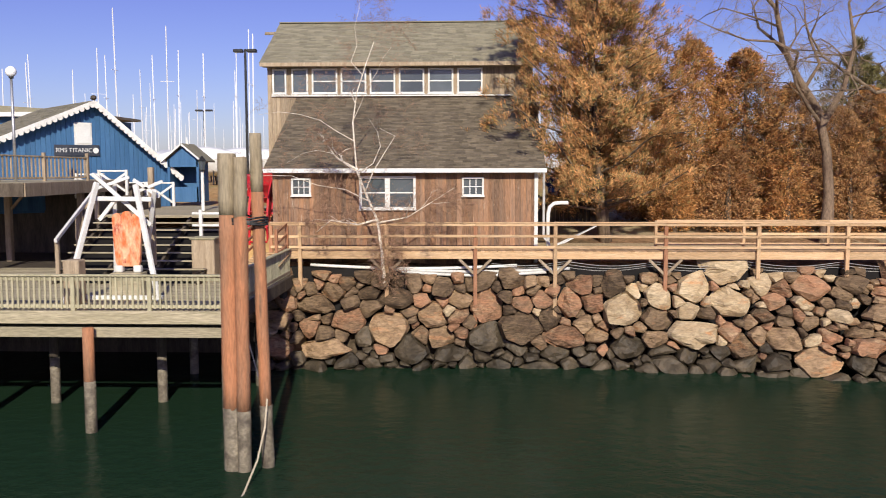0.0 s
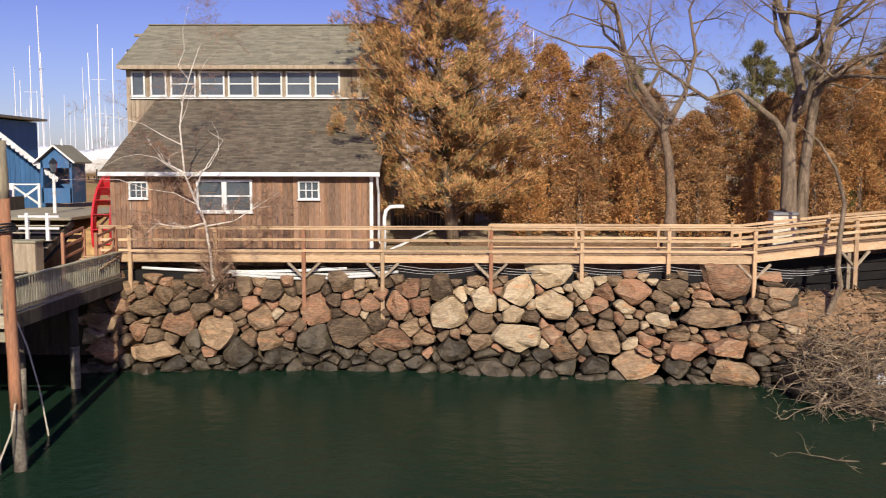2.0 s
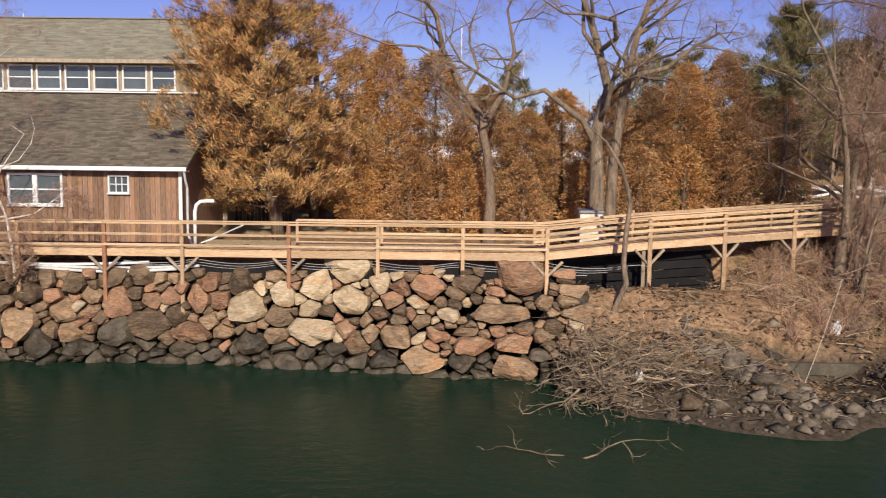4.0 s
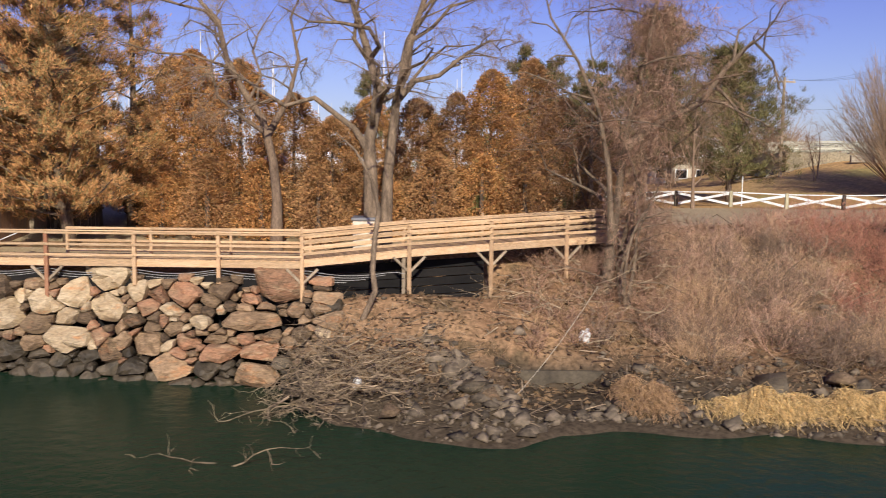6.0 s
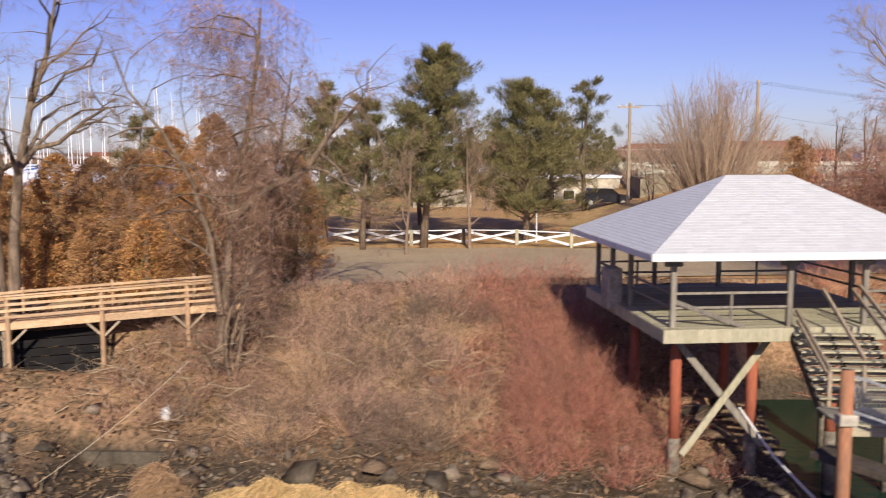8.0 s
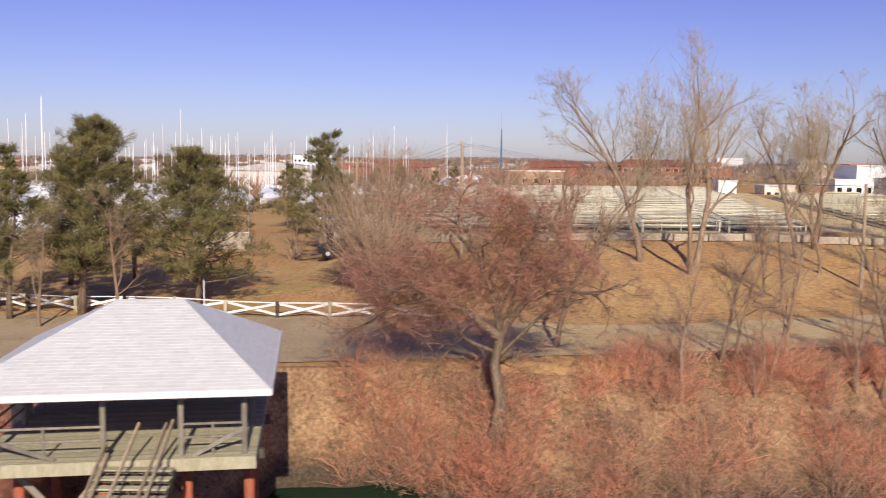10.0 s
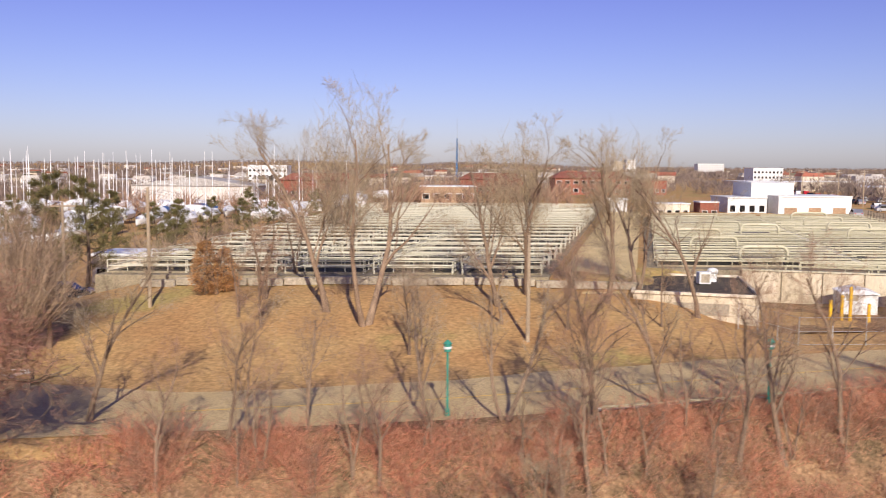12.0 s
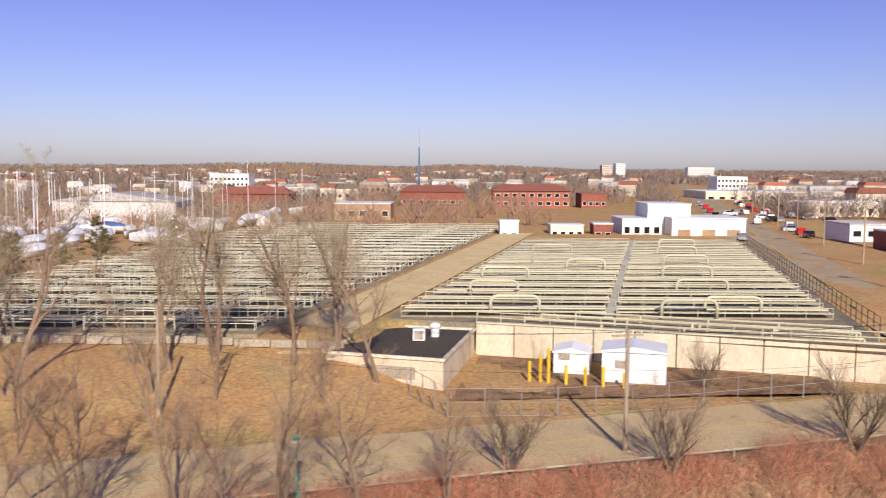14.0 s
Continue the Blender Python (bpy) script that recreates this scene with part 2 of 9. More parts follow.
M_PINEBROWN = mat("browning_pine_needles", (0.66, 0.31, 0.12), (0.50, 0.27, 0.105), 0.45, 5, 0.75, 0, vary=0.45, island=True, speck=0.3, stain=(0.15, 0.175, 0.065), stain_scale=0.32, stain_cut=0.495)
M_REDBRUSH = mat("red_dogwood_stems", (0.58, 0.205, 0.125), (0.50, 0.28, 0.17), 0.25, 3, 0.9, 0, vary=0.4, island=True, speck=0.25)
M_LITTER = mat("dark_leaf_litter", (0.13, 0.08, 0.045), (0.20, 0.13, 0.07), 0.5, 5, 0.9, 0, vary=0.5, island=True)
M_CRIMSON = mat("crimson_bare_stems", (0.37, 0.115, 0.085), (0.46, 0.265, 0.165), 0.5, 3, 0.9, 0, vary=0.6, island=True, speck=0.25)
M_TANBRUSH = mat("tan_brush_stems", (0.62, 0.41, 0.235), (0.50, 0.32, 0.19), 0.25, 3, 0.9, 0, vary=0.35, island=True, speck=0.25)
M_STRAW = mat("dry_straw", (0.72, 0.51, 0.24), (0.58, 0.39, 0.17), 0.5, 4, 0.9, 0, vary=0.5, island=True, speck=0.25)
M_REED = mat("dry_reeds", (0.46, 0.29, 0.155), (0.36, 0.225, 0.125), 0.5, 4, 0.9, 0, vary=0.4, island=True, speck=0.25)
M_DRIFT = mat("bleached_driftwood", (0.33, 0.24, 0.155), (0.13, 0.095, 0.06), 1.2, 8, 0.9, 0.3, vary=0.5, island=True)
M_CONC = mat("stained_concrete", (0.56, 0.47, 0.33), (0.66, 0.57, 0.43), 0.35, 6, 0.9, 0.3, vary=0.06, speck=0.15, stain=(0.35, 0.28, 0.19), stain_scale=0.25, stain_cut=0.58, stretch=(1, 1, 0.35))
M_CONCWET = mat("mud_stained_concrete", (0.06, 0.048, 0.034), (0.10, 0.08, 0.055), 0.8, 8, 0.8, 0.4, vary=0.1)
M_BASINRIM = mat("weathered_basin_concrete", (0.24, 0.20, 0.135), (0.34, 0.285, 0.195), 0.5, 6, 0.9, 0.3, vary=0.15, spec=0.05)
M_CONCDK = mat("old_concrete", (0.33, 0.28, 0.21), (0.40, 0.34, 0.26), 0.5, 6, 0.9, 0.3, vary=0.1)
M_PIPE = mat("pale_painted_pipe", (0.46, 0.42, 0.28), (0.54, 0.50, 0.36), 0.4, 6, 0.6, 0.1, vary=0.15, speck=0.15)
M_TANKRAIL = mat("weathered_pale_railing", (0.52, 0.49, 0.37), (0.62, 0.585, 0.46), 0.4, 6, 0.7, 0.1, vary=0.12, speck=0.12)
M_TANKWATER = mat("dark_basin_water", (0.035, 0.032, 0.02), (0.06, 0.052, 0.032), 0.3, 3, 0.6, 0.3, spec=0.02)
M_GRAVEL = mat("pale_gravel_path", (0.58, 0.44, 0.22), (0.66, 0.51, 0.27), 0.3, 8, 0.95, 0.4, vary=0, spec=0.03)
M_BRICK = mat("red_brick", (0.34, 0.115, 0.075), (0.28, 0.105, 0.07), 0.3, 4, 0.9, 0.2, vary=0.2)
M_BRICKTAN = mat("tan_brick", (0.36, 0.235, 0.14), (0.40, 0.27, 0.17), 0.3, 4, 0.9, 0.2, vary=0.1)
M_FARWOOD = mat("bare_far_woods", (0.21, 0.152, 0.118), (0.27, 0.20, 0.16), 0.02, 0.3, 0.95, 0, vary=0.35, island=True, speck=0.25)
M_FARROOF = mat("grey_far_roof", (0.42, 0.39, 0.36), (0.52, 0.48, 0.44), 0.1, 2, 0.9, 0, vary=0.3)
M_CREAM = mat("cream_render", (0.58, 0.50, 0.38), (0.64, 0.56, 0.44), 0.1, 2, 0.85, 0.1, vary=0.2)
M_TARPWHITE = mat("white_shrink_wrap", (0.80, 0.80, 0.80), (0.70, 0.70, 0.71), 0.4, 4, 0.45, 0.1, vary=0.12, speck=0.06)
M_GREENPOST = mat("green_painted_iron", (0.03, 0.20, 0.15), (0.05, 0.26, 0.2), 2, 20, 0.5, 0.1)
M_YELLOW = mat("yellow_paint", (0.75, 0.45, 0.03), (0.68, 0.4, 0.03), 2, 20, 0.6, 0.1)
M_CARBLACK = mat("black_car_paint", (0.015, 0.015, 0.018), (0.02, 0.02, 0.024), 1, 10, 0.15, 0, spec=0.6)
M_TYRE = mat("tyre_rubber", (0.02, 0.02, 0.02), (0.03, 0.03, 0.03), 3, 20, 0.9, 0.1)
M_GLOBE = mat("white_glass_globe", (0.85, 0.85, 0.84), (0.8, 0.8, 0.8), 2, 20, 0.25, 0, speck=0.05)
M_SIGNBLK = mat("dark_sign_board", (0.03, 0.035, 0.05), (0.045, 0.05, 0.065), 2, 20, 0.6, 0.1)
M_GREENSH = mat("evergreen_shrub", (0.16, 0.18, 0.06), (0.24, 0.25, 0.09), 0.6, 5, 0.8, 0, vary=0.4, island=True)

# ---- mesh helpers ----


class Build:
    """Collects verts and faces of one part."""

    def __init__(self):
        self.v, self.f = [], []

    def add(self, verts, faces):
        k = len(self.v)
        self.v += [tuple(p) for p in verts]
        self.f += [tuple(i + k for i in q) for q in faces]
        return self

    def box(self, c, s, rz=0.0, rx=0.0, ry=0.0, cham=0.0):
        m = pose(*c, rx, ry, rz)
        h = [q / 2 for q in s]
        if cham <= 0:
            vs = [m @ Vector((x * h[0], y * h[1], z * h[2])) for x in (-1, 1) for y in (-1, 1) for z in (-1, 1)]
            return self.add(vs, [(0, 1, 3, 2), (4, 6, 7, 5), (0, 4, 5, 1), (2, 3, 7, 6), (0, 2, 6, 4), (1, 5, 7, 3)])
        cham = min(cham, min(h) * 0.45)
        vs, ix = [], {}
        for x in (-1, 1):
            for y in (-1, 1):
                for z in (-1, 1):
                    for a in range(3):
                        p = [x * (h[0] - cham), y * (h[1] - cham), z * (h[2] - cham)]
                        p[a] = (x, y, z)[a] * h[a]
                        ix[(x, y, z, a)] = len(vs)
                        vs.append(m @ Vector(p))
        fs = []
        for a in range(3):
            b, c2 = (a + 1) % 3, (a + 2) % 3

            def key(sa, sb, sc, w):
                k = [0, 0, 0]
                k[a], k[b], k[c2] = sa, sb, sc
                return ix[(*k, w)]
            for sa in (-1, 1):
                fs.append([key(sa, q, w, a) for q, w in ((-1, -1), (1, -1), (1, 1), (-1, 1))])
            for sb in (-1, 1):
                for sc in (-1, 1):
                    fs.append([key(-1, sb, sc, b), key(1, sb, sc, b), key(1, sb, sc, c2), key(-1, sb, sc, c2)])
        for x in (-1, 1):
            for y in (-1, 1):
                for z in (-1, 1):
                    fs.append([ix[(x, y, z, a)] for a in range(3)])
        return self.add(vs, fs)

    def beam(self, p, q, w, t, cham=0.0):
        """A timber of w (across, level) by t from p to q."""
        p, q = Vector(p), Vector(q)
        d = q - p
        m = d.to_track_quat("X", "Z").to_matrix().to_4x4()
        k = len(self.v)
        self.box((0, 0, 0), (d.length, w, t), cham=cham)
        mid = (p + q) / 2
        self.v[k:] = [tuple(mid + m @ Vector(v)) for v in self.v[k:]]
        return self

    def tube(self, pts, radii, n=6, caps=True):
        pts = [Vector(p) for p in pts]
        k0 = len(self.v)
        side = None
        for i, p in enumerate(pts):
            d = (pts[min(i + 1, len(pts) - 1)] - pts[max(i - 1, 0)]).normalized()
            if side is None:
                side = d.orthogonal().normalized()
            side = (side - d * side.dot(d))
            side = side.normalized() if side.length > 1e-6 else d.orthogonal().normalized()
            up = d.cross(side)
            for j in range(n):
                a = 2 * math.pi * j / n
                self.v.append(tuple(p + (side * math.cos(a) + up * math.sin(a)) * radii[i]))
        for i in range(len(pts) - 1):
            for j in range(n):
                a, b = k0 + i * n + j, k0 + i * n + (j + 1) % n
                self.f.append((a, b, b + n, a + n))
        if caps:
            self.f.append(tuple(range(k0 + n - 1, k0 - 1, -1)))
            e = k0 + (len(pts) - 1) * n
            self.f.append(tuple(range(e, e + n)))
        return self

    def cyl(self, p, q, r0, r1=None, n=8):
        return self.tube([p, q], [r0, r0 if r1 is None else r1], n)

    def prism(self, outline, depth, m):
        """An outline in local x, z, extruded along local y by depth."""
        k = len(outline)
        vs = [m @ Vector((x, 0, z)) for x, z in outline] + [m @ Vector((x, depth, z)) for x, z in outline]
        fs = [tuple(range(k)), tuple(range(2 * k - 1, k - 1, -1))] + [(i, i + k, (i + 1) % k + k, (i + 1) % k) for i in range(k)]
        return self.add(vs, fs)

    def ball(self, c, r, seg=12, rings=8):
        c = Vector(c)
        r = r if isinstance(r, tuple) else (r, r, r)
        prof = [math.pi * i / rings for i in range(rings + 1)]
        k = len(self.v)
        for a in prof:
            for j in range(seg):
                b = 2 * math.pi * j / seg
                self.v.append((c.x + r[0] * math.sin(a) * math.cos(b), c.y + r[1] * math.sin(a) * math.sin(b), c.z + r[2] * math.cos(a)))
        for i in range(rings):
            for j in range(seg):
                self.f.append((k + i * seg + j, k + (i + 1) * seg + j, k + (i + 1) * seg + (j + 1) % seg, k + i * seg + (j + 1) % seg))
        return self

    def mesh(self, name, material, smooth=False):
        me = bpy.data.meshes.new(name)
        me.from_pydata(self.v, [], self.f)
        me.materials.append(material)
        if smooth:
            me.polygons.foreach_set("use_smooth", [True] * len(me.polygons))
        me.update()
        return me


def np_mesh(name, verts, faces, material, smooth=False):
    """A mesh from arrays: verts (n, 3), faces (m, 3 or 4)."""
    me = bpy.data.meshes.new(name)
    k = faces.shape[1]
    me.vertices.add(len(verts))
    me.vertices.foreach_set("co", np.ascontiguousarray(verts, np.float32).ravel())
    me.loops.add(faces.size)
    me.loops.foreach_set("vertex_index", np.ascontiguousarray(faces, np.int32).ravel())
    me.polygons.add(len(faces))
    me.polygons.foreach_set("loop_start", np.arange(0, faces.size, k, dtype=np.int32))
    me.materials.append(material)
    if smooth:
        me.polygons.foreach_set("use_smooth", [True] * len(faces))
    me.update(calc_edges=True)
    me.validate()
    return me


def part(name, b, material, parent, label="", smooth=False):
    ob = new(name, b.mesh(name, material, smooth) if isinstance(b, Build) else b)
    ob.parent = parent
    return tagged(ob, label)


def piece(name, mesh, parent, m):
    """A repeat that shares its mesh."""
    ob = new(name, mesh)
    ob.parent = parent
    ob.matrix_basis = m
    return ob


def thing(name, at, label, category, group="", rz=0.0, kind=""):
    ob = new(name)
    ob.empty_display_size = 0.2
    ob.matrix_basis = pose(*at, 0, 0, rz)
    return tagged(ob, label, category, group, kind)


def stems(base, tip, r0, sides=3, bend=0.0, seed=1):
    """Many thin tapering stems: base and tip (n, 3), r0 (n,). Two pieces each, bent at the middle."""
    g = np.random.default_rng(seed)
    n = len(base)
    d = tip - base
    ln = np.linalg.norm(d, axis=1, keepdims=True) + 1e-9
    mid = base + d * 0.5 + g.normal(0, 1, (n, 3)) * ln * bend
    u = np.cross(d, g.normal(0, 1, (n, 3)))
    u /= np.linalg.norm(u, axis=1, keepdims=True) + 1e-9
    w = np.cross(d / ln, u)
    rings = []
    for c, k in ((base, 1.0), (mid, 0.72)):
        for j in range(sides):
            a = 2 * math.pi * j / sides
            rings.append(c + (u * math.cos(a) + w * math.sin(a)) * (r0 * k)[:, None])
    vs = np.stack(rings + [tip], 1).reshape(-1, 3)
    per = 2 * sides + 1
    fs = []
    for j in range(sides):
        a, b = j, (j + 1) % sides
        fs += [(a, b, b + sides), (a, b + sides, a + sides), (a + sides, b + sides, 2 * sides)]
    f = (np.arange(n)[:, None, None] * per + np.array(fs)[None]).reshape(-1, 3)
    return vs, f


def cards(c, d, length, width, seed=1, fold=0.35):
    """Many small leaf sprays: a folded kite of two triangles each, at c, pointing along d."""
    g = np.random.default_rng(seed)
    n = len(c)
    d = d / (np.linalg.norm(d, axis=1, keepdims=True) + 1e-9)
    u = np.cross(d, g.normal(0, 1, (n, 3)))
    u /= np.linalg.norm(u, axis=1, keepdims=True) + 1e-9
    w = np.cross(d, u)
    L, Wd = length[:, None], width[:, None]
    vs = np.stack([c, c + d * L * 0.5 + u * Wd + w * Wd * fold, c + d * L, c + d * L * 0.5 - u * Wd + w * Wd * fold], 1).reshape(-1, 3)
    f = (np.arange(n)[:, None, None] * 4 + np.array([(0, 1, 2), (0, 2, 3)])[None]).reshape(-1, 3)
    return vs, f


# ---- ground ----
WATER_Z = -0.45
SHORE_X = (-500, -11, 10, 13, 14.5, 16.5, 18.3, 19.6, 20.8, 22.2, 23.6, 27, 32, 38, 40.5, 42.5, 43.0, 44.0, 49, 52, 55, 65, 75, 90, 110, 130, 200, 600)
SHORE_Y = (31, 28.4, 26.2, 23.6, 21.8, 20.6, 19.9, 20.2, 21.6, 22.0, 21.6, 21.2, 20.2, 19.2, 21.0, 25.4, 31.0, 36.0, 36.6, 34.5, 30.5, 31, 33.5, 38, 45, 51, 72, 190)
TOP_X = (-500, 12, 14, 20, 28, 36, 50, 75, 84, 130, 200, 600)
TOP_Y = (34, 30.5, 31, 33, 36, 37, 38.5, 41.5, 43.3, 57, 78, 200)
TOP_Z_X, TOP_Z = (-40, -14, -6, 12, 20, 30, 60, 84, 130), (4.5, 4.5, 3.6, 3.5, 3.9, 4.25, 4.5, 4.9, 4.9)


def smooth01(v):
    v = np.clip(v, 0, 1)
    return v * v * (3 - 2 * v)


def street_far(x):
    return np.interp(x, (-500, 50, 60, 73, 86, 130, 600), (54.5, 51.5, 48.5, 50.5, 54.3, 67.5, 205))


def ground_z(x, y):
    """Height of the land at (x, y), arrays or numbers."""
    x, y = np.asarray(x, float), np.asarray(y, float)
    ys, yt = np.interp(x, SHORE_X, SHORE_Y), np.interp(x, TOP_X, TOP_Y)
    zt = np.interp(x, TOP_Z_X, TOP_Z)
    u = (y - ys) / np.maximum(yt - ys, 0.5)
    bank = WATER_Z + (zt - WATER_Z) * np.interp(u, (0, 0.15, 0.43, 0.75, 1), (0, 0.1, 0.3, 0.76, 1))
    bank = np.where(u < 0, WATER_Z + np.maximum((y - ys) * 0.35, -3.0), bank)
    wall = np.interp(y, (27.6, 28.9, 29.6, 33, 38), (-3, 2.6, 2.9, 3.45, 3.9))
    wall = np.where(x < -10.5, np.interp(y - 6.3 * smooth01((-16.9 - x) / 0.5), (28.5, 30.5, 31, 33), (-3, 0.5, 4.0, 4.5)), wall)
    left = smooth01((13.0 - x) / 1.5)
    z = bank * (1 - left) + wall * left
    z = np.where(y > np.maximum(40, yt), np.maximum(z, 4.0 + smooth01((y - 38) / 14) * 0.3), z)
    # the hollow under the ramp
    z = z - 1.5 * np.exp(-((x - 16.3) / 3.1) ** 4) * smooth01((y - 28.2) / 0.9) * (1 - smooth01((y - 30.6) / 0.5))
    # the muddy inlet before the culvert
    inlet = np.exp(-((x - 21.1) / 1.5) ** 4) * (1 - smooth01((y - 26.05) / 0.25))
    z = np.where(u > -0.3, z * (1 - inlet) + np.minimum(z, WATER_Z + 0.05) * inlet, z)
    # the mound of the works
    d = y - street_far(x)
    fx = smooth01((x - 37) / 14) * (1 - smooth01((x - 91.5) / 6.0) * smooth01((81.0 - y) / 2.0))
    fx = fx * (1 - smooth01((x - 172) / 20) * smooth01((240 - y) / 60))
    z = z + 2.62 * fx * smooth01(d / 24)
    z = z + np.where(d > 0, 0.35 * smooth01(d / 10), 0)
    far = smooth01((y - 900) / 2200)
    z = z + far * (16 + 9 * np.sin(x / 310.0) * np.sin(x / 173.0 + 1) + 7 * np.sin(x / 700 + 2))
    rough = np.sin(x * 1.7) * np.cos(y * 1.3) * 0.05 + np.sin(x * 0.53 + y * 0.41) * 0.07
    lot = smooth01((y - yt + 1.5) / 1.5) * smooth01((street_far(x) + 0.5 - y) / 1.5)
    return z + rough * (1 - lot) * np.where(u < -1, 0, 1)


def gz(x, y):
    return float(ground_z(x, y))


def sheet(name, xs, ys, material, label, lift=0.0, zfun=ground_z, category="ground", hole=None):
    X, Y = np.meshgrid(xs, ys)
    Z = zfun(X, Y) + lift
    nx, ny = len(xs), len(ys)
    i = np.arange(nx * ny).reshape(ny, nx)
    f = np.stack([i[:-1, :-1], i[:-1, 1:], i[1:, 1:], i[1:, :-1]], -1).reshape(-1, 4)
    if hole:
        cx, cy = X.ravel()[f].mean(1), Y.ravel()[f].mean(1)
        f = f[~((cx > hole[0]) & (cx < hole[1]) & (cy > hole[2]) & (cy < hole[3]))]
    ob = new(name, np_mesh(name, np.stack([X, Y, Z], -1).reshape(-1, 3), f, material, True))
    return tagged(ob, label, category, kind="structure")


gx = np.concatenate([np.linspace(-3500, -200, 40), np.linspace(-190, -30, 30), np.arange(-29, 62, 0.5), np.arange(62, 140, 0.8), np.linspace(141, 260, 50), np.linspace(265, 4500, 60)])
gy = np.concatenate([np.arange(14, 46, 0.5), np.arange(46, 84, 0.8), np.arange(84, 260, 4.0), np.linspace(262, 4700, 70)])
ground = sheet("ground", gx, gy, M_FIELD, "dry tan winter grass and bare ground reaching the horizon", hole=(-9, 60, 14, 38.5))
bank = sheet("bank_ground", np.arange(-9, 60.01, 0.25), np.arange(14, 38.51, 0.25), M_GROUND, "leaf-strewn brown earth bank with dark mud at its foot")
water = new("water", Build().add([(-4000, -3000, WATER_Z), (4500, -3000, WATER_Z), (4500, 75, WATER_Z), (-4000, 75, WATER_Z)], [(0, 1, 2, 3)]).mesh("water", M_TANKWATER))
tagged(water, "still dark green tidal creek water", "water", kind="structure")


def ribbon(name, xs, near, far, material, label, lift, category="road", n=4):
    """A road sheet between two edges, given as functions of x, lying on the ground."""
    vs, fs = [], []
    for x in xs:
        for j in range(n + 1):
            y = near(x) + (far(x) - near(x)) * j / n
            vs.append((x, y, gz(x, y) + lift))
    k = n + 1
    for i in range(len(xs) - 1):
        for j in range(n):
            a = i * k + j
            fs.append((a, a + k, a + k + 1, a + 1))
    ob = new(name, Build().add(vs, fs).mesh(name, material, True))
    return tagged(ob, label, category, kind="structure")


def kerb_y(x):
    return float(np.interp(x, TOP_X, TOP_Y)) + 0.9


ribbon("parking_lot", np.arange(-2, 56.1, 1.0), lambda x: kerb_y(x) + 0.3, lambda x: float(street_far(x)) - 0.3, M_ASPHALT, "worn tan-grey asphalt of the parking lot", 0.05)
ribbon("street", np.arange(56, 200, 1.0), lambda x: kerb_y(x) + 0.35, lambda x: float(street_far(x)) - 0.2, M_PAVE, "pale worn asphalt street along the bank", 0.05)
ribbon("street_line", np.arange(60, 200, 1.0), lambda x: (kerb_y(x) + float(street_far(x))) / 2 - 0.07, lambda x: (kerb_y(x) + float(street_far(x))) / 2 + 0.07, M_LINE, "faded yellow centre line", 0.058, "road marking", 1)

ribbon("bank_slope", np.arange(59.9, 200, 1.0), lambda x: float(np.interp(x, SHORE_X, SHORE_Y)) - 1.5, lambda x: kerb_y(x) + 0.4, M_GROUND, "leaf-strewn brown earth slope below the street", 0.045, "ground", 22)

# water surface
M_WATER = bpy.data.materials.new("creek_water")
M_WATER.use_nodes = True
n_, l_ = M_WATER.node_tree.nodes, M_WATER.node_tree.links
p_ = n_["Principled BSDF"]
p_.inputs["Base Color"].default_value = (0.013, 0.031, 0.017, 1)
p_.inputs["Roughness"].default_value = 0.18
p_.inputs["IOR"].default_value = 1.18
p_.inputs["Specular IOR Level"].default_value = 0.2
tc_, nz_, nb_, bm_ = n_.new("ShaderNodeTexCoord"), n_.new("ShaderNodeTexNoise"), n_.new("ShaderNodeTexNoise"), n_.new("ShaderNodeBump")
nz_.inputs["Scale"].default_value, nz_.inputs["Detail"].default_value = 2.2, 4
l_.new(tc_.outputs["Object"], nz_.inputs["Vector"])
bm_.inputs["Strength"].default_value, bm_.inputs["Distance"].default_value = 0.6, 0.06
l_.new(nz_.outputs["Fac"], bm_.inputs["Height"])
l_.new(bm_.outputs[0], p_.inputs["Normal"])
water.data.materials[0] = M_WATER


def wpart(name, b, material, parent, label="", smooth=False):
    """A part whose mesh is given in world coordinates."""
    ob = part(name, b, material, parent, label, smooth)
    if parent.parent is None:
        ob.matrix_parent_inverse = parent.matrix_basis.inverted()
    return ob


def wpiece(name, mesh, parent, m):
    ob = piece(name, mesh, parent, m)
    if parent.parent is None:
        ob.matrix_parent_inverse = parent.matrix_basis.inverted()
    return ob


def holed_wall(b, x0, x1, z0, z1, y, thick, holes):
    """A wall across x with holes (x0, x1, z0, z1), as boxes end to end."""
    xs = sorted({x0, x1, *[h[0] for h in holes], *[h[1] for h in holes]})
    for a, c in zip(xs, xs[1:]):
        spans, cut = [], sorted((h[2], h[3]) for h in holes if h[0] < (a + c) / 2 < h[1])
        z = z0
        for lo, hi in cut:
            spans.append((z, lo))
            z = hi
        spans.append((z, z1))
        for lo, hi in spans:
            if hi - lo > 0.01:
                b.box(((a + c) / 2, y + thick / 2, (lo + hi) / 2), (c - a, thick, hi - lo))
    return b


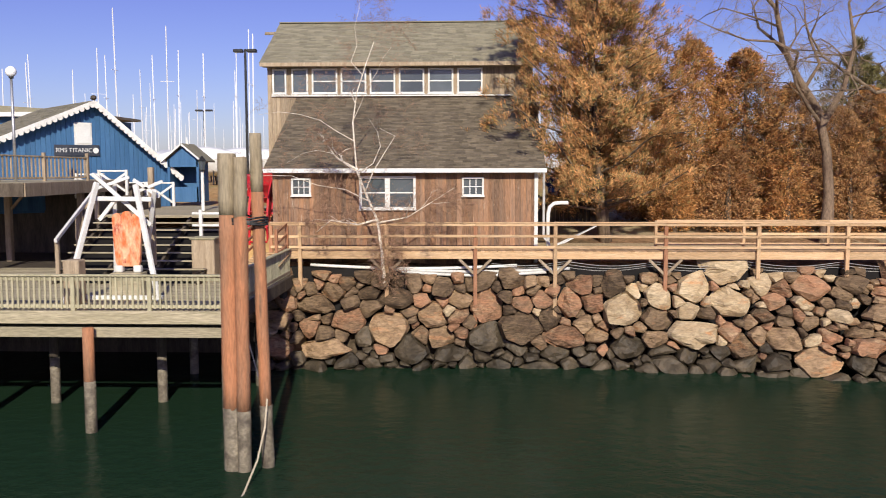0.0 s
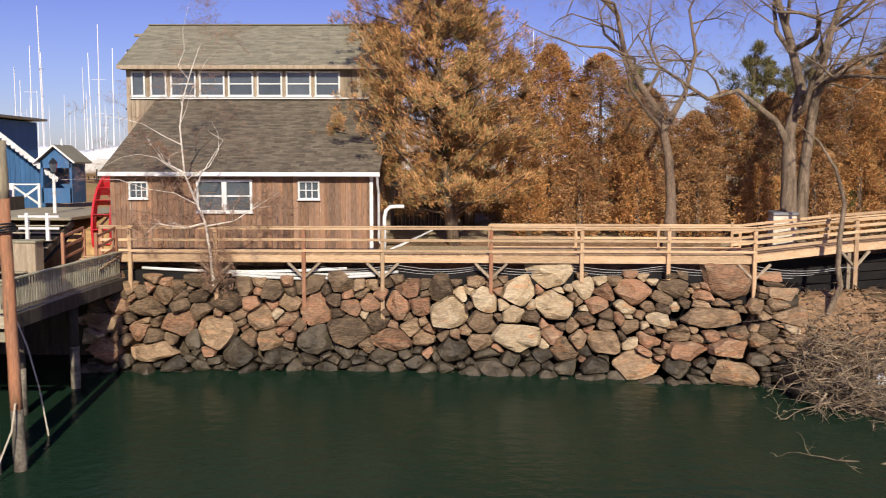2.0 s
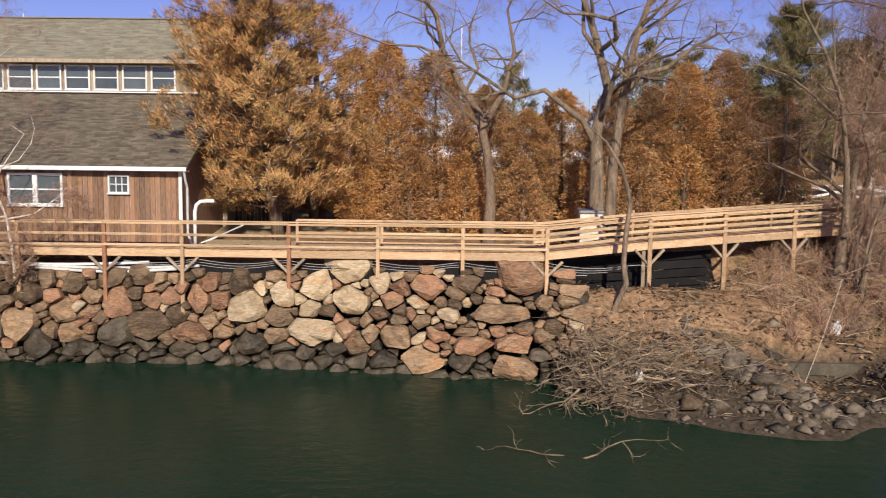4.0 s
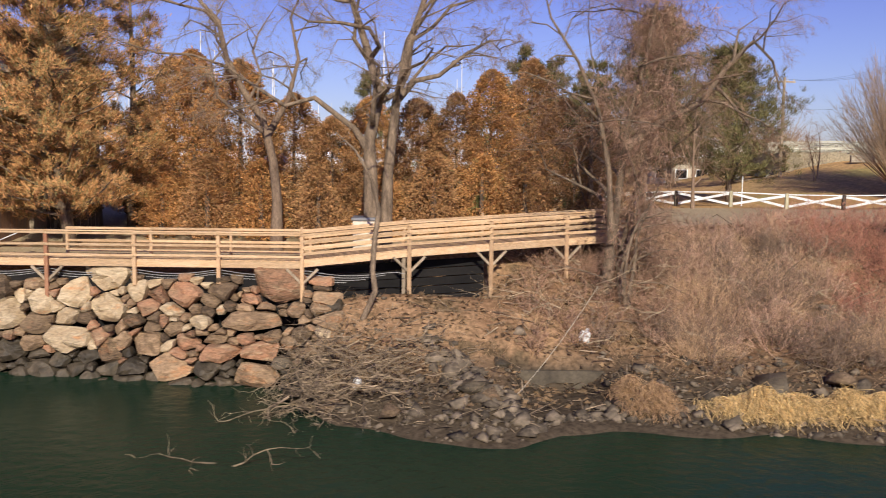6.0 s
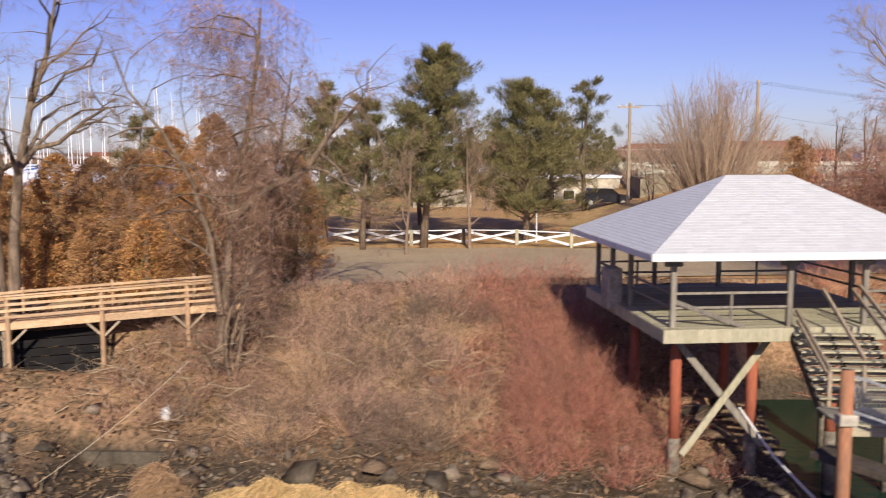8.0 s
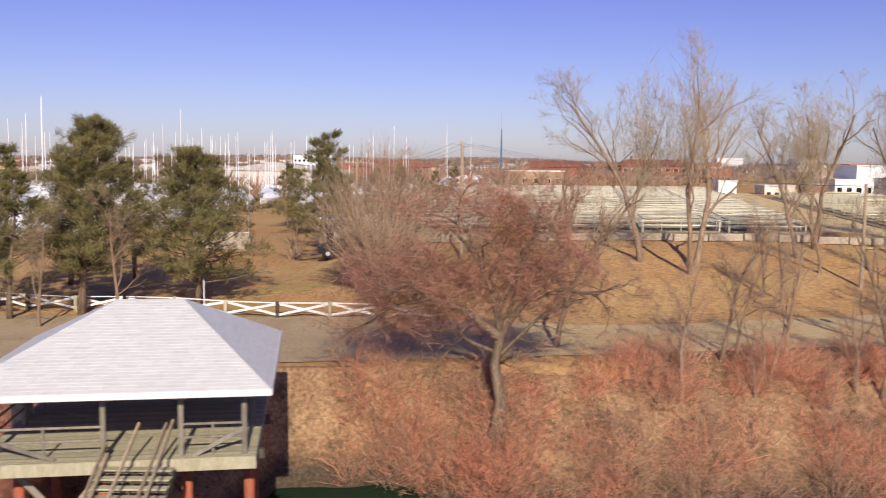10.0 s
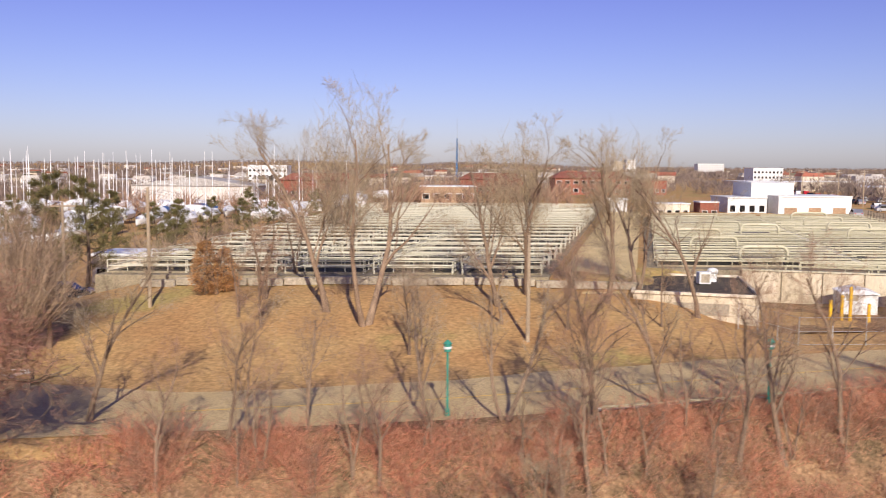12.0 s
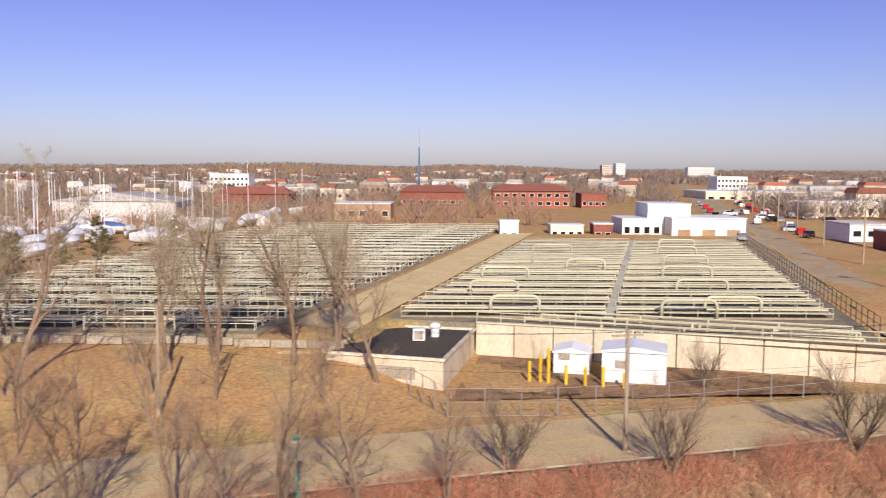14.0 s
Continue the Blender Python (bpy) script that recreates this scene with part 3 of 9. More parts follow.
def boards(parent, x0, x1, z0, z1, y, width, material, holes=(), slant=None, name="board"):
    """Vertical siding boards as single pieces, cut at the holes. slant: top height as a function of x."""
    cache = {}
    n = max(1, round((x1 - x0) / width))
    w = (x1 - x0) / n
    for i in range(n):
        xm = x0 + (i + 0.5) * w
        top = slant(xm) if slant else z1
        cut = sorted((h[2], h[3]) for h in holes if h[0] - 0.02 < xm < h[1] + 0.02)
        z, spans = z0, []
        for lo, hi in cut:
            spans.append((z, lo))
            z = hi
        spans.append((z, top))
        for lo, hi in spans:
            if hi - lo < 0.05:
                continue
            key = round(hi - lo, 2)
            if key not in cache:
                cache[key] = Build().box((0, 0, 0), (w - 0.012, 0.025, key), cham=0.004).mesh(name, material)
            wpiece(name, cache[key], parent, pose(xm, y - 0.0125 - random.uniform(0, 0.008), (lo + hi) / 2))


def shingles(name, el, er, tl, tr, course, tab, material, parent, lift=0.015, seed=3):
    """Courses of single shingle tabs on the slope between eave (el, er) and top (tl, tr)."""
    rnd = random.Random(seed)
    el, er, tl, tr = (Vector(q) for q in (el, er, tl, tr))
    nrm = (er - el).cross(tl - el).normalized()
    if nrm.z < 0:
        nrm = -nrm
    rows = max(1, int((tl - el).length / course))
    b = Build()
    for i in range(rows):
        u0, u1 = i / rows, (i + 1.12) / rows
        a0, b0, a1, b1 = el.lerp(tl, u0), er.lerp(tr, u0), el.lerp(tl, min(u1, 1)), er.lerp(tr, min(u1, 1))
        n = max(1, round((b0 - a0).length / tab))
        sh = rnd.random() / n
        for j in range(n + 1):
            s, e = max(0, j / n - sh), min(1, (j + 1) / n - sh - 0.004 / tab / n)
            if e <= s:
                continue
            th = lift * rnd.uniform(0.8, 1.5)
            q = [a0.lerp(b0, s) + nrm * th, a0.lerp(b0, e) + nrm * th, a1.lerp(b1, e) + nrm * 0.004, a1.lerp(b1, s) + nrm * 0.004, a0.lerp(b0, s), a0.lerp(b0, e)]
            b.add(q, [(0, 1, 2, 3), (4, 5, 1, 0)])
    return tagged(wpart(name, b, material, parent), kind="stuff")


def window(parent, x0, x1, z0, z1, y, cols, rows, trim=0.08, name="window"):
    """A framed window in the plane y (facing -y): trim, bars, single panes."""
    cx, cz, w, h = (x0 + x1) / 2, (z0 + z1) / 2, x1 - x0, z1 - z0
    fr = Build()
    for s in (-1, 1):
        fr.box((cx + s * (w / 2 - trim / 2), y - 0.03, cz), (trim, 0.09, h), cham=0.008)
        fr.box((cx, y - 0.03, cz + s * (h / 2 - trim / 2)), (w - 2 * trim, 0.09, trim), cham=0.008)
    fr.box((cx, y - 0.06, z0 - 0.015), (w + 0.06, 0.14, 0.04), cham=0.008)
    win = wpart(name, fr, M_WHITE, parent, "white painted window with small panes" if cols > 1 else "white painted sash window")
    iw, ih, bar = w - 2 * trim, h - 2 * trim, 0.028
    bars = Build()
    for c in range(1, cols):
        bars.box((x0 + trim + iw * c / cols, y + 0.0, cz), (bar, 0.03, ih))
    for r in range(1, rows):
        bars.box((cx, y - 0.001, z0 + trim + ih * r / rows), (iw, 0.034, bar + (0.02 if cols == 1 else 0)))
    if cols * rows > 1:
        part("glazing_bars", bars, M_WHITE, win)
    for c in range(cols):
        for r in range(rows):
            pane = part("pane", Build().box((x0 + trim + iw * (c + 0.5) / cols, y + 0.012, z0 + trim + ih * (r + 0.5) / rows), (iw / cols - 0.01, 0.008, ih / rows - 0.01)), M_GLASS, win)
    return win

# ---- the mill house ----
mill = thing("mill_house", (-5.7, 35.5, 3.3), "weathered wooden mill house with brown shingle roof and clerestory windows", "house")
LOW_WINS = [(-9.72, -9.01, 5.36, 5.99), (-7.25, -6.225, 4.87, 6.07), (-6.225, -5.2, 4.87, 6.07), (-3.53, -2.75, 5.35, 6.03)]
UP_WINS = [(-11.66, -11.06, 9.48, 10.54), (-10.84, -10.14, 9.48, 10.54)] + [(-9.98 + 1.23 * i, -8.89 + 1.225 * i, 9.48, 10.54) for i in range(6)]
LX0, LX1, LY, UX0, UX1, UY, RY = -10.42, -0.85, 29.78, -11.88, -0.66, 35.5, 39.1
wl_ = Build()
holed_wall(wl_, LX0, LX1, 2.9, 6.25, LY, 0.12, LOW_WINS)
for sx in (LX0, LX1 - 0.12):
    wl_.prism([(LY + 0.12, 2.9), (UY, 2.9), (UY, 9.2), (LY + 0.12, 6.25)], 0.12, Matrix(((0, 1, 0, sx), (1, 0, 0, 0), (0, 0, 1, 0), (0, 0, 0, 1))))
lean = wpart("lean_to_wall", wl_, M_BARN, mill, "red-brown weathered vertical board wall")
boards(lean, LX0, LX1, 2.9, 6.22, LY, 0.19, M_BARN, LOW_WINS)
wu_ = Build()
holed_wall(wu_, UX0, UX1, 3.0, 10.75, UY, 0.14, UP_WINS)
wu_.box(((UX0 + UX1) / 2, 42.6, 6.9), (UX1 - UX0, 0.14, 7.7))
for sx in (UX0, UX1 - 0.14):
    wu_.prism([(UY + 0.14, 3.0), (42.53, 3.0), (42.53, 10.75), (RY, 12.8), (UY + 0.14, 10.75)], 0.14, Matrix(((0, 1, 0, sx), (1, 0, 0, 0), (0, 0, 1, 0), (0, 0, 0, 1))))
upper = wpart("upper_wall", wu_, M_GREYWOOD, mill, "silvered grey vertical board wall")
boards(upper, UX0, -10.78, 3.6, 10.7, UY, 0.2, M_GREYWOOD, UP_WINS)
boards(upper, -10.78, UX1, 9.36, 10.7, UY, 0.2, M_GREYWOOD, UP_WINS)
wpart("upper_floor", Build().box((-6.2, 39, 9.2), (11, 6.8, 0.1)), M_DARK, mill)
rf = Build()
for pts in ([(-10.66, 29.38, 6.3), (-0.55, 29.38, 6.3), (-0.55, 35.49, 9.3), (-10.66, 35.49, 9.3)],):
    rf.add(pts + [(x, y, z - 0.09) for x, y, z in pts], [(0, 1, 2, 3), (7, 6, 5, 4), (0, 4, 5, 1), (1, 5, 6, 2), (2, 6, 7, 3), (3, 7, 4, 0)])
low_roof = wpart("lean_to_roof", rf, M_ROOF, mill, "brown asphalt shingle lean-to roof")
shingles("shingle_cover", (-10.66, 29.36, 6.305), (-0.55, 29.36, 6.305), (-10.66, 35.47, 9.305), (-0.55, 35.47, 9.305), 0.14, 0.32, M_ROOF, low_roof)
rf = Build()
for ya, yb in ((35.0, RY), (43.2, RY)):
    pts = [(-12.1, ya, 10.72), (-0.45, ya, 10.72), (-0.45, yb, 13.0), (-12.1, yb, 13.0)]
    rf.add(pts + [(x, y, z - 0.1) for x, y, z in pts], [(0, 1, 2, 3), (7, 6, 5, 4), (0, 4, 5, 1), (1, 5, 6, 2), (2, 6, 7, 3), (3, 7, 4, 0)])
up_roof = wpart("upper_roof", rf, M_ROOF2, mill, "tan-grey asphalt shingle gable roof")
shingles("shingle_cover", (-12.1, 34.98, 10.725), (-0.45, 34.98, 10.725), (-12.1, RY, 13.005), (-0.45, RY, 13.005), 0.15, 0.35, M_ROOF2, up_roof, seed=5)
wpart("ridge_cap", Build().box((-6.27, RY, 13.02), (11.65, 0.3, 0.05), cham=0.02), M_ROOF2, up_roof)
wpart("eave_board", Build().box((-5.6, 29.33, 6.27), (10.15, 0.035, 0.15), cham=0.01), M_WHITE, mill, "white eave board")
wpart("soffit", Build().box((-5.6, 29.55, 6.19), (10.1, 0.4, 0.02)), M_WHITE, mill)
wpart("upper_eave_board", Build().box((-6.27, 34.96, 10.66), (11.6, 0.04, 0.16), cham=0.01), M_GREYWOOD, mill)
wpart("upper_soffit", Build().box((-6.27, 35.22, 10.6), (11.5, 0.5, 0.02)), M_GREYWOOD, mill)
wpart("window_sill_board", Build().box((-6.6, 35.43, 9.4), (10.2, 0.1, 0.06), cham=0.01), M_WHITE, mill)
wpart("corner_board", Build().box((-0.87, 29.73, 4.6), (0.13, 0.05, 3.3), cham=0.01), M_WHITE, mill, "white corner board")
wpart("downspout", Build().tube([(-0.62, 29.36, 6.2), (-0.62, 29.5, 5.9), (-0.6, 29.66, 5.6), (-0.6, 29.66, 3.9), (-0.4, 29.4, 3.6)], [0.045] * 5, 8), M_PVC, mill, "white downspout")
wpart("beam_end", Build().box((-12.35, RY, 12.55), (0.9, 0.14, 0.12), cham=0.01), M_GREYWOOD, mill)
for wx in LOW_WINS:
    small = wx[1] - wx[0] < 0.9
    window(mill, *wx, LY - 0.02, 3 if small else 1, 2, 0.06 if small else 0.09)
for i, wx in enumerate(UP_WINS):
    window(mill, *wx, UY - 0.02, 1, 1 if i < 2 else 2, 0.07)

sf_ = thing("side_fence", (0.6, 36.5, 3.7), "dark weathered board fence beside the mill", "fence")
for k in range(15):
    wpart("board", Build().box((-0.5 + 0.17 * k, 36.5 + 0.02 * (k % 2), 4.45 + 0.04 * math.sin(k * 1.7)), (0.15, 0.03, 1.35), cham=0.006), M_DARKWOOD, sf_)
wpart("rail", Build().box((0.7, 36.56, 4.8), (2.6, 0.06, 0.1), cham=0.01), M_DARKWOOD, sf_)
vp_ = thing("vent_pipe", (-0.35, 29.95, 3.3), "white plastic pipe bent over beside the mill corner", "pipe")
wpart("pipe_run", Build().tube([(-0.42, 29.95, 3.3), (-0.42, 29.95, 4.7), (-0.36, 29.95, 4.95), (-0.2, 29.95, 5.08), (0.05, 29.95, 5.1), (0.3, 29.95, 5.1)], [0.07] * 6, 8), M_PVC, vp_, smooth=True)
pk_ = thing("stacked_boards", (0.4, 29.5, 3.5), "pale boards leaning in a stack beside the walk", "boards")
for k in range(4):
    wpart("board", Build().beam((-0.2 + 0.1 * k, 29.85, 3.55 + 0.03 * k), (1.2 + 0.05 * k, 30.3, 4.15 + 0.03 * k), 0.15, 0.03, 0.004), M_PVC, pk_)

# water wheel beside the mill
wheel = thing("water_wheel", (-11.25, 33.0, 3.6), "bright red wooden water wheel beside the mill", "water wheel")
for dy in (-0.35, 0.35):
    b = Build()
    for k in range(24):
        a0, a1 = 2 * math.pi * k / 24, 2 * math.pi * (k + 1) / 24
        v = [(-11.25 + r * math.cos(a), 33.0 + dy + o, 4.15 + r * math.sin(a)) for a in (a0, a1) for r in (1.85, 2.2) for o in (-0.04, 0.04)]
        b.add(v, [(0, 2, 6, 4), (1, 5, 7, 3), (2, 3, 7, 6), (0, 4, 5, 1)])
    wpart("rim", b, M_RED, wheel)
for k in range(24):
    a = 2 * math.pi * k / 24
    c = (-11.25 + 2.02 * math.cos(a), 33.0, 4.15 + 2.02 * math.sin(a))
    wpart("paddle", Build().box(c, (0.4, 0.66, 0.03), ry=-math.degrees(a)), M_RED, wheel)
for k in range(6):
    a = math.pi * k / 3
    wpart("spoke", Build().beam((-11.25, 33, 4.15), (-11.25 + 1.9 * math.cos(a), 33, 4.15 + 1.9 * math.sin(a)), 0.1, 0.1), M_RED, wheel)
wpart("axle", Build().cyl((-11.25, 32.4, 4.15), (-11.25, 33.6, 4.15), 0.12), M_RED, wheel)
wpart("wheel_stand", Build().box((-11.25, 33.55, 3.6), (0.25, 0.2, 1.3)).box((-11.25, 32.45, 3.6), (0.25, 0.2, 1.3)), M_DARKWOOD, wheel)
wheel.matrix_basis = pose(-11.25, 33.0, 3.6, 0, 0, 90)

# ---- boardwalk ----
walkway = thing("boardwalk", (2, 28.9, 2.7), "tan wooden boardwalk with rails and posts above the rock wall", "boardwalk")
LEVEL = [-10.1, -9.1, -6.1, -3.05, -0.32, 3.42, 6.53, 9.49, 12.42]
FOOT = {-9.1: 2.2, -6.1: 1.6, -3.05: 0.8, -0.32: 1.1, 3.42: 0.9, 6.53: 2.6, 9.49: 2.6, 12.42: 1.3}
RAMP = [(12.42, 28.08, 4.53), (16.12, 28.73, 4.88), (19.06, 29.74, 5.03), (21.9, 30.6, 5.18), (24.6, 31.45, 5.31)]
for x in LEVEL:
    zf = FOOT.get(x, 2.9)
    red = x in (-3.05, 3.42, -10.1)
    wpart("post", Build().box((x, 28.03, (4.53 + zf) / 2), (0.13, 0.13, 4.53 - zf), cham=0.012), M_REDPOST if red else M_POSTWOOD, walkway)
    if x in (-6.1, -3.05, -0.32, 3.42, 12.42):
        for s in (-1, 1):
            wpart("knee_brace", Build().beam((x + s * 0.05, 28.05, 2.75), (x + s * 0.55, 28.05, 3.24), 0.09, 0.09, 0.01), M_GREYWOOD, walkway)
for a, c in zip(LEVEL, LEVEL[1:]):
    g = random.uniform
    wpart("top_rail", Build().box(((a + c) / 2, 28.0, 4.5 + g(-0.01, 0.01)), (c - a - 0.006, 0.15, 0.045), cham=0.008), M_DECKWOOD, walkway)
    wpart("upper_rail", Build().box(((a + c) / 2, 27.95, 4.43 + g(-0.01, 0.01)), (c - a - 0.006, 0.035, 0.075), cham=0.006), M_DECKWOOD, walkway)
    wpart("middle_rail", Build().box(((a + c) / 2, 27.95, 4.03 + g(-0.015, 0.015)), (c - a - 0.006, 0.035, 0.09), cham=0.006), M_DECKWOOD, walkway)
    wpart("lower_rail", Build().box(((a + c) / 2, 27.95, 3.66 + g(-0.015, 0.015)), (c - a - 0.006, 0.035, 0.09), cham=0.006), M_DECKWOOD, walkway)
    wpart("edge_beam", Build().box(((a + c) / 2, 28.12, 3.36), (c - a - 0.004, 0.05, 0.24), cham=0.008), M_DECKWOOD, walkway)
for x in LEVEL[5:]:
    wpart("post", Build().box((x, 29.72, 3.9), (0.1, 0.1, 1.15), cham=0.01), M_POSTWOOD, walkway)
for a, c in zip(LEVEL[5:], LEVEL[6:]):
    for z in (4.46, 4.0, 3.64):
        wpart("back_rail", Build().box(((a + c) / 2, 29.66, z), (c - a - 0.006, 0.035, 0.09), cham=0.006), M_DECKWOOD, walkway)
pl = Build().box((0, 0, 0), (0.135, 1.62, 0.035)).mesh("plank", M_DECKWOOD)
nn = 0
xk = -10.1
while xk < 12.4:
    wpiece("plank", pl, walkway, pose(xk + 0.07, 28.93, 3.5, 0, 0, random.uniform(-0.3, 0.3)))
    xk += 0.142
wpart("joist", Build().box((1.15, 29.55, 3.36), (22.5, 0.06, 0.22)), M_DARKWOOD, walkway)
for x in np.arange(-9.8, 12.4, 0.6):
    wpart("cross_joist", Build().box((float(x), 28.85, 3.39), (0.045, 1.35, 0.18)), M_DARKWOOD, walkway)

ramp = thing("boardwalk_ramp", (18, 29.5, 2.5), "tan wooden ramp with four-board rails climbing to the parking lot", "ramp")
for i, (x, y, z) in enumerate(RAMP):
    zf = (1.3, 0.75, 1.2, 1.7, 3.0)[i]
    if i:
        wpart("post", Build().box((x, y - 0.03, (z + zf) / 2), (0.15, 0.15, z - zf + 0.04), cham=0.012), M_POSTWOOD, ramp)
        if i == 1:
            wpart("post", Build().box((x - 0.2, y + 0.05, (z - 1 + zf) / 2), (0.13, 0.13, z - 1 - zf), cham=0.012), M_GREYWOOD, ramp)
        if i < 4:
            for s in (-1, 1):
                wpart("knee_brace", Build().beam((x + s * 0.05, y, z - 1.75), (x + s * 0.55, y + s * 0.15, z - 1.24), 0.09, 0.09, 0.01), M_GREYWOOD, ramp)
    wpart("post", Build().box((x - 0.3, y + 1.6, z - 0.52), (0.1, 0.1, 1.15), cham=0.01), M_POSTWOOD, ramp)
for (x0, y0, z0), (x1, y1, z1) in zip(RAMP, RAMP[1:]):
    for dz, w, t in ((-0.02, 0.14, 0.045), (-0.1, 0.035, 0.1), (-0.33, 0.035, 0.1), (-0.55, 0.035, 0.1), (-0.77, 0.035, 0.1)):
        wpart("rail", Build().beam((x0, y0 - 0.12, z0 + dz), (x1, y1 - 0.12, z1 + dz), w, t, 0.006), M_DECKWOOD, ramp)
        if dz < -0.05:
            wpart("back_rail", Build().beam((x0 - 0.3, y0 + 1.55, z0 + dz), (x1 - 0.3, y1 + 1.55, z1 + dz), w, t, 0.006), M_DECKWOOD, ramp)
    wpart("edge_beam", Build().beam((x0, y0 - 0.02, z0 - 1.12), (x1, y1 - 0.02, z1 - 1.12), 0.05, 0.24, 0.008), M_DECKWOOD, ramp)
    d = Vector((x1 - x0, y1 - y0, z1 - z0))
    k = int(d.length / 0.142)
    for j in range(k):
        u = (j + 0.5) / k
        c = Vector((x0, y0, z0)) + d * u
        wpiece("plank", pl, ramp, pose(c.x - 0.15, c.y + 0.78, c.z - 0.98, 0, -math.degrees(math.atan2(d.z, d.x)), math.degrees(math.atan2(d.y, d.x))))
# added boards, coloured near-black as the shade in the hollow under the ramp
rb_ = thing("ramp_shade_boards", (15.5, 29.2, 1.4), "near-black boards added for the deep shade below the ramp", "retaining wall")
for k in range(6):
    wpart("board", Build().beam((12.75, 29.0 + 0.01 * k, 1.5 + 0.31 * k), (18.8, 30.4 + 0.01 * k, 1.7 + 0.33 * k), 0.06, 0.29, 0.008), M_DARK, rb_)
box_ = thing("utility_cabinet", (14.3, 30.8, 3.3), "beige utility cabinet with a grey sloped lid beside the ramp", "cabinet")
wpart("body", Build().box((14.3, 30.8, 4.05), (0.85, 0.6, 1.5), cham=0.02), M_CREAM, box_)
wpart("lid", Build().box((14.3, 30.78, 4.86), (0.95, 0.7, 0.12), cham=0.03, rx=4), M_METAL, box_)

# pipes and cables slung under the deck
for k, (xa, xb, z, y) in enumerate(((-8.8, -1.6, 3.0, 28.35), (-6.5, 0.2, 2.9, 28.3), (-5.6, -0.6, 2.78, 28.25))):
    p = thing("plastic_pipe", (xa, y, z - 0.06), "long white plastic pipe slung under the boardwalk", "pipe", "pipes under the boardwalk")
    wpart("pipe_run", Build().tube([(xa + (xb - xa) * u, y, z - 0.12 * math.sin(math.pi * u)) for u in np.linspace(0, 1, 9)], [0.055] * 9, 8), M_PVC, p, smooth=True)
for k in range(5):
    pts = []
    for i, x in enumerate(np.linspace(-2.5 + k * 0.4, 16 - k * 0.7, 60)):
        ph = (x + 3) / 3.1
        pts.append((float(x), 28.3 + 0.05 * k, 3.15 - 0.09 * k - 0.16 * abs(math.sin(math.pi * ph + k * 0.1))))
    cb = thing("hanging_cable", pts[0], "thin grey cable looping under the boardwalk", "cable", "cables under the boardwalk")
    wpart("cable_run", Build().tube(pts, [0.014] * 60, 4), M_CABLE, cb)

# ---- dock ----
dock = thing("dock", (-20, 24, WATER_Z), "greenish weathered wooden dock with a picket railing on piles", "dock")
DZ, DX1, DY0 = 2.66, -9.45, 20.35
k = 0
pk = Build().box((0, 0, 0), (28, 0.14, 0.045)).mesh("dock_plank", M_DOCK)
for j in range(66):
    wpiece("plank", pk, dock, pose(DX1 - 14.0, DY0 + 0.1 + j * 0.148, DZ - 0.02 + random.uniform(-0.004, 0.004)))
wpart("rim_beam", Build().box((-23.5, DY0, 2.5), (28.1, 0.07, 0.34), cham=0.01), M_DOCK, dock)
wpart("lower_beam", Build().box((-23.5, DY0 - 0.06, 2.12), (28.1, 0.1, 0.26), cham=0.01), M_DOCK, dock)
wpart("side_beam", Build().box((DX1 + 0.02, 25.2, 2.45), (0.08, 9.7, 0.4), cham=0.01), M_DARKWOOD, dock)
# the beams under the planks are coloured dark for the shade there
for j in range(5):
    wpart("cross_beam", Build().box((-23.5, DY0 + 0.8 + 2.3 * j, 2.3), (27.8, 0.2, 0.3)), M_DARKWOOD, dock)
# all piles but the foremost get a dark colour as dock shade
for (x, y, r) in ((-13.0, 19.98, 0.15), (-12.2, 23.0, 0.14), (-15.3, 22.8, 0.14), (-16.5, 20.6, 0.15), (-20, 20.6, 0.15), (-10, 22, 0.14), (-9.8, 25, 0.15), (-9.7, 28, 0.15), (-12.4, 26.5, 0.14), (-18, 24, 0.14), (-22, 24, 0.14), (-24, 20.6, 0.15)):
    b = Build().tube([(x, y, -1.6), (x, y, 0.2), (x, y, 0.9)], [r * 1.05, r * 1.02, r], 10)
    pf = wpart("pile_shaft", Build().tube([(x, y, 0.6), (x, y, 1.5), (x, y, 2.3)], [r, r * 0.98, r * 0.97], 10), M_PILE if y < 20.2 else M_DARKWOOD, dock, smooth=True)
    part("wet_foot", b, M_PILEWET, pf, "dark barnacled pile foot", True)
# unseen bulkhead, added dark to give the blackness under the dock
wpart("bulkhead", Build().box((-23.5, 29.9, 0.6), (28.0, 0.2, 4.0)), M_DARKWOOD, dock, "dark timber bulkhead added behind the piles for the shade under the dock")
wpart("railing_top", Build().box((-23.5, DY0 + 0.06, 3.6), (28.1, 0.16, 0.05), cham=0.01), M_PICKET, dock)
wpart("railing_rail", Build().box((-23.5, DY0 + 0.08, 3.5), (28.1, 0.04, 0.1), cham=0.01), M_PICKET, dock)
wpart("railing_bottom", Build().box((-23.5, DY0 + 0.08, 2.78), (28.1, 0.04, 0.09), cham=0.01), M_PICKET, dock)
pk = Build().box((0, 0, 0), (0.055, 0.04, 0.85), cham=0.006).mesh("picket", M_PICKET)
for i in range(120):
    if i % 14 == 0:
        wpart("railing_post", Build().box((DX1 - 0.05 - i * 0.145, DY0 + 0.08, 3.1), (0.11, 0.11, 1.05), cham=0.01), M_PICKET, dock)
    else:
        wpiece("picket", pk, dock, pose(DX1 - 0.05 - i * 0.145, DY0 + 0.05, 3.14, 0, random.uniform(-1.5, 1.5), 0))
wpart("side_railing_top", Build().box((DX1, 24.2, 3.6), (0.15, 7.6, 0.05), cham=0.01), M_PICKET, dock)
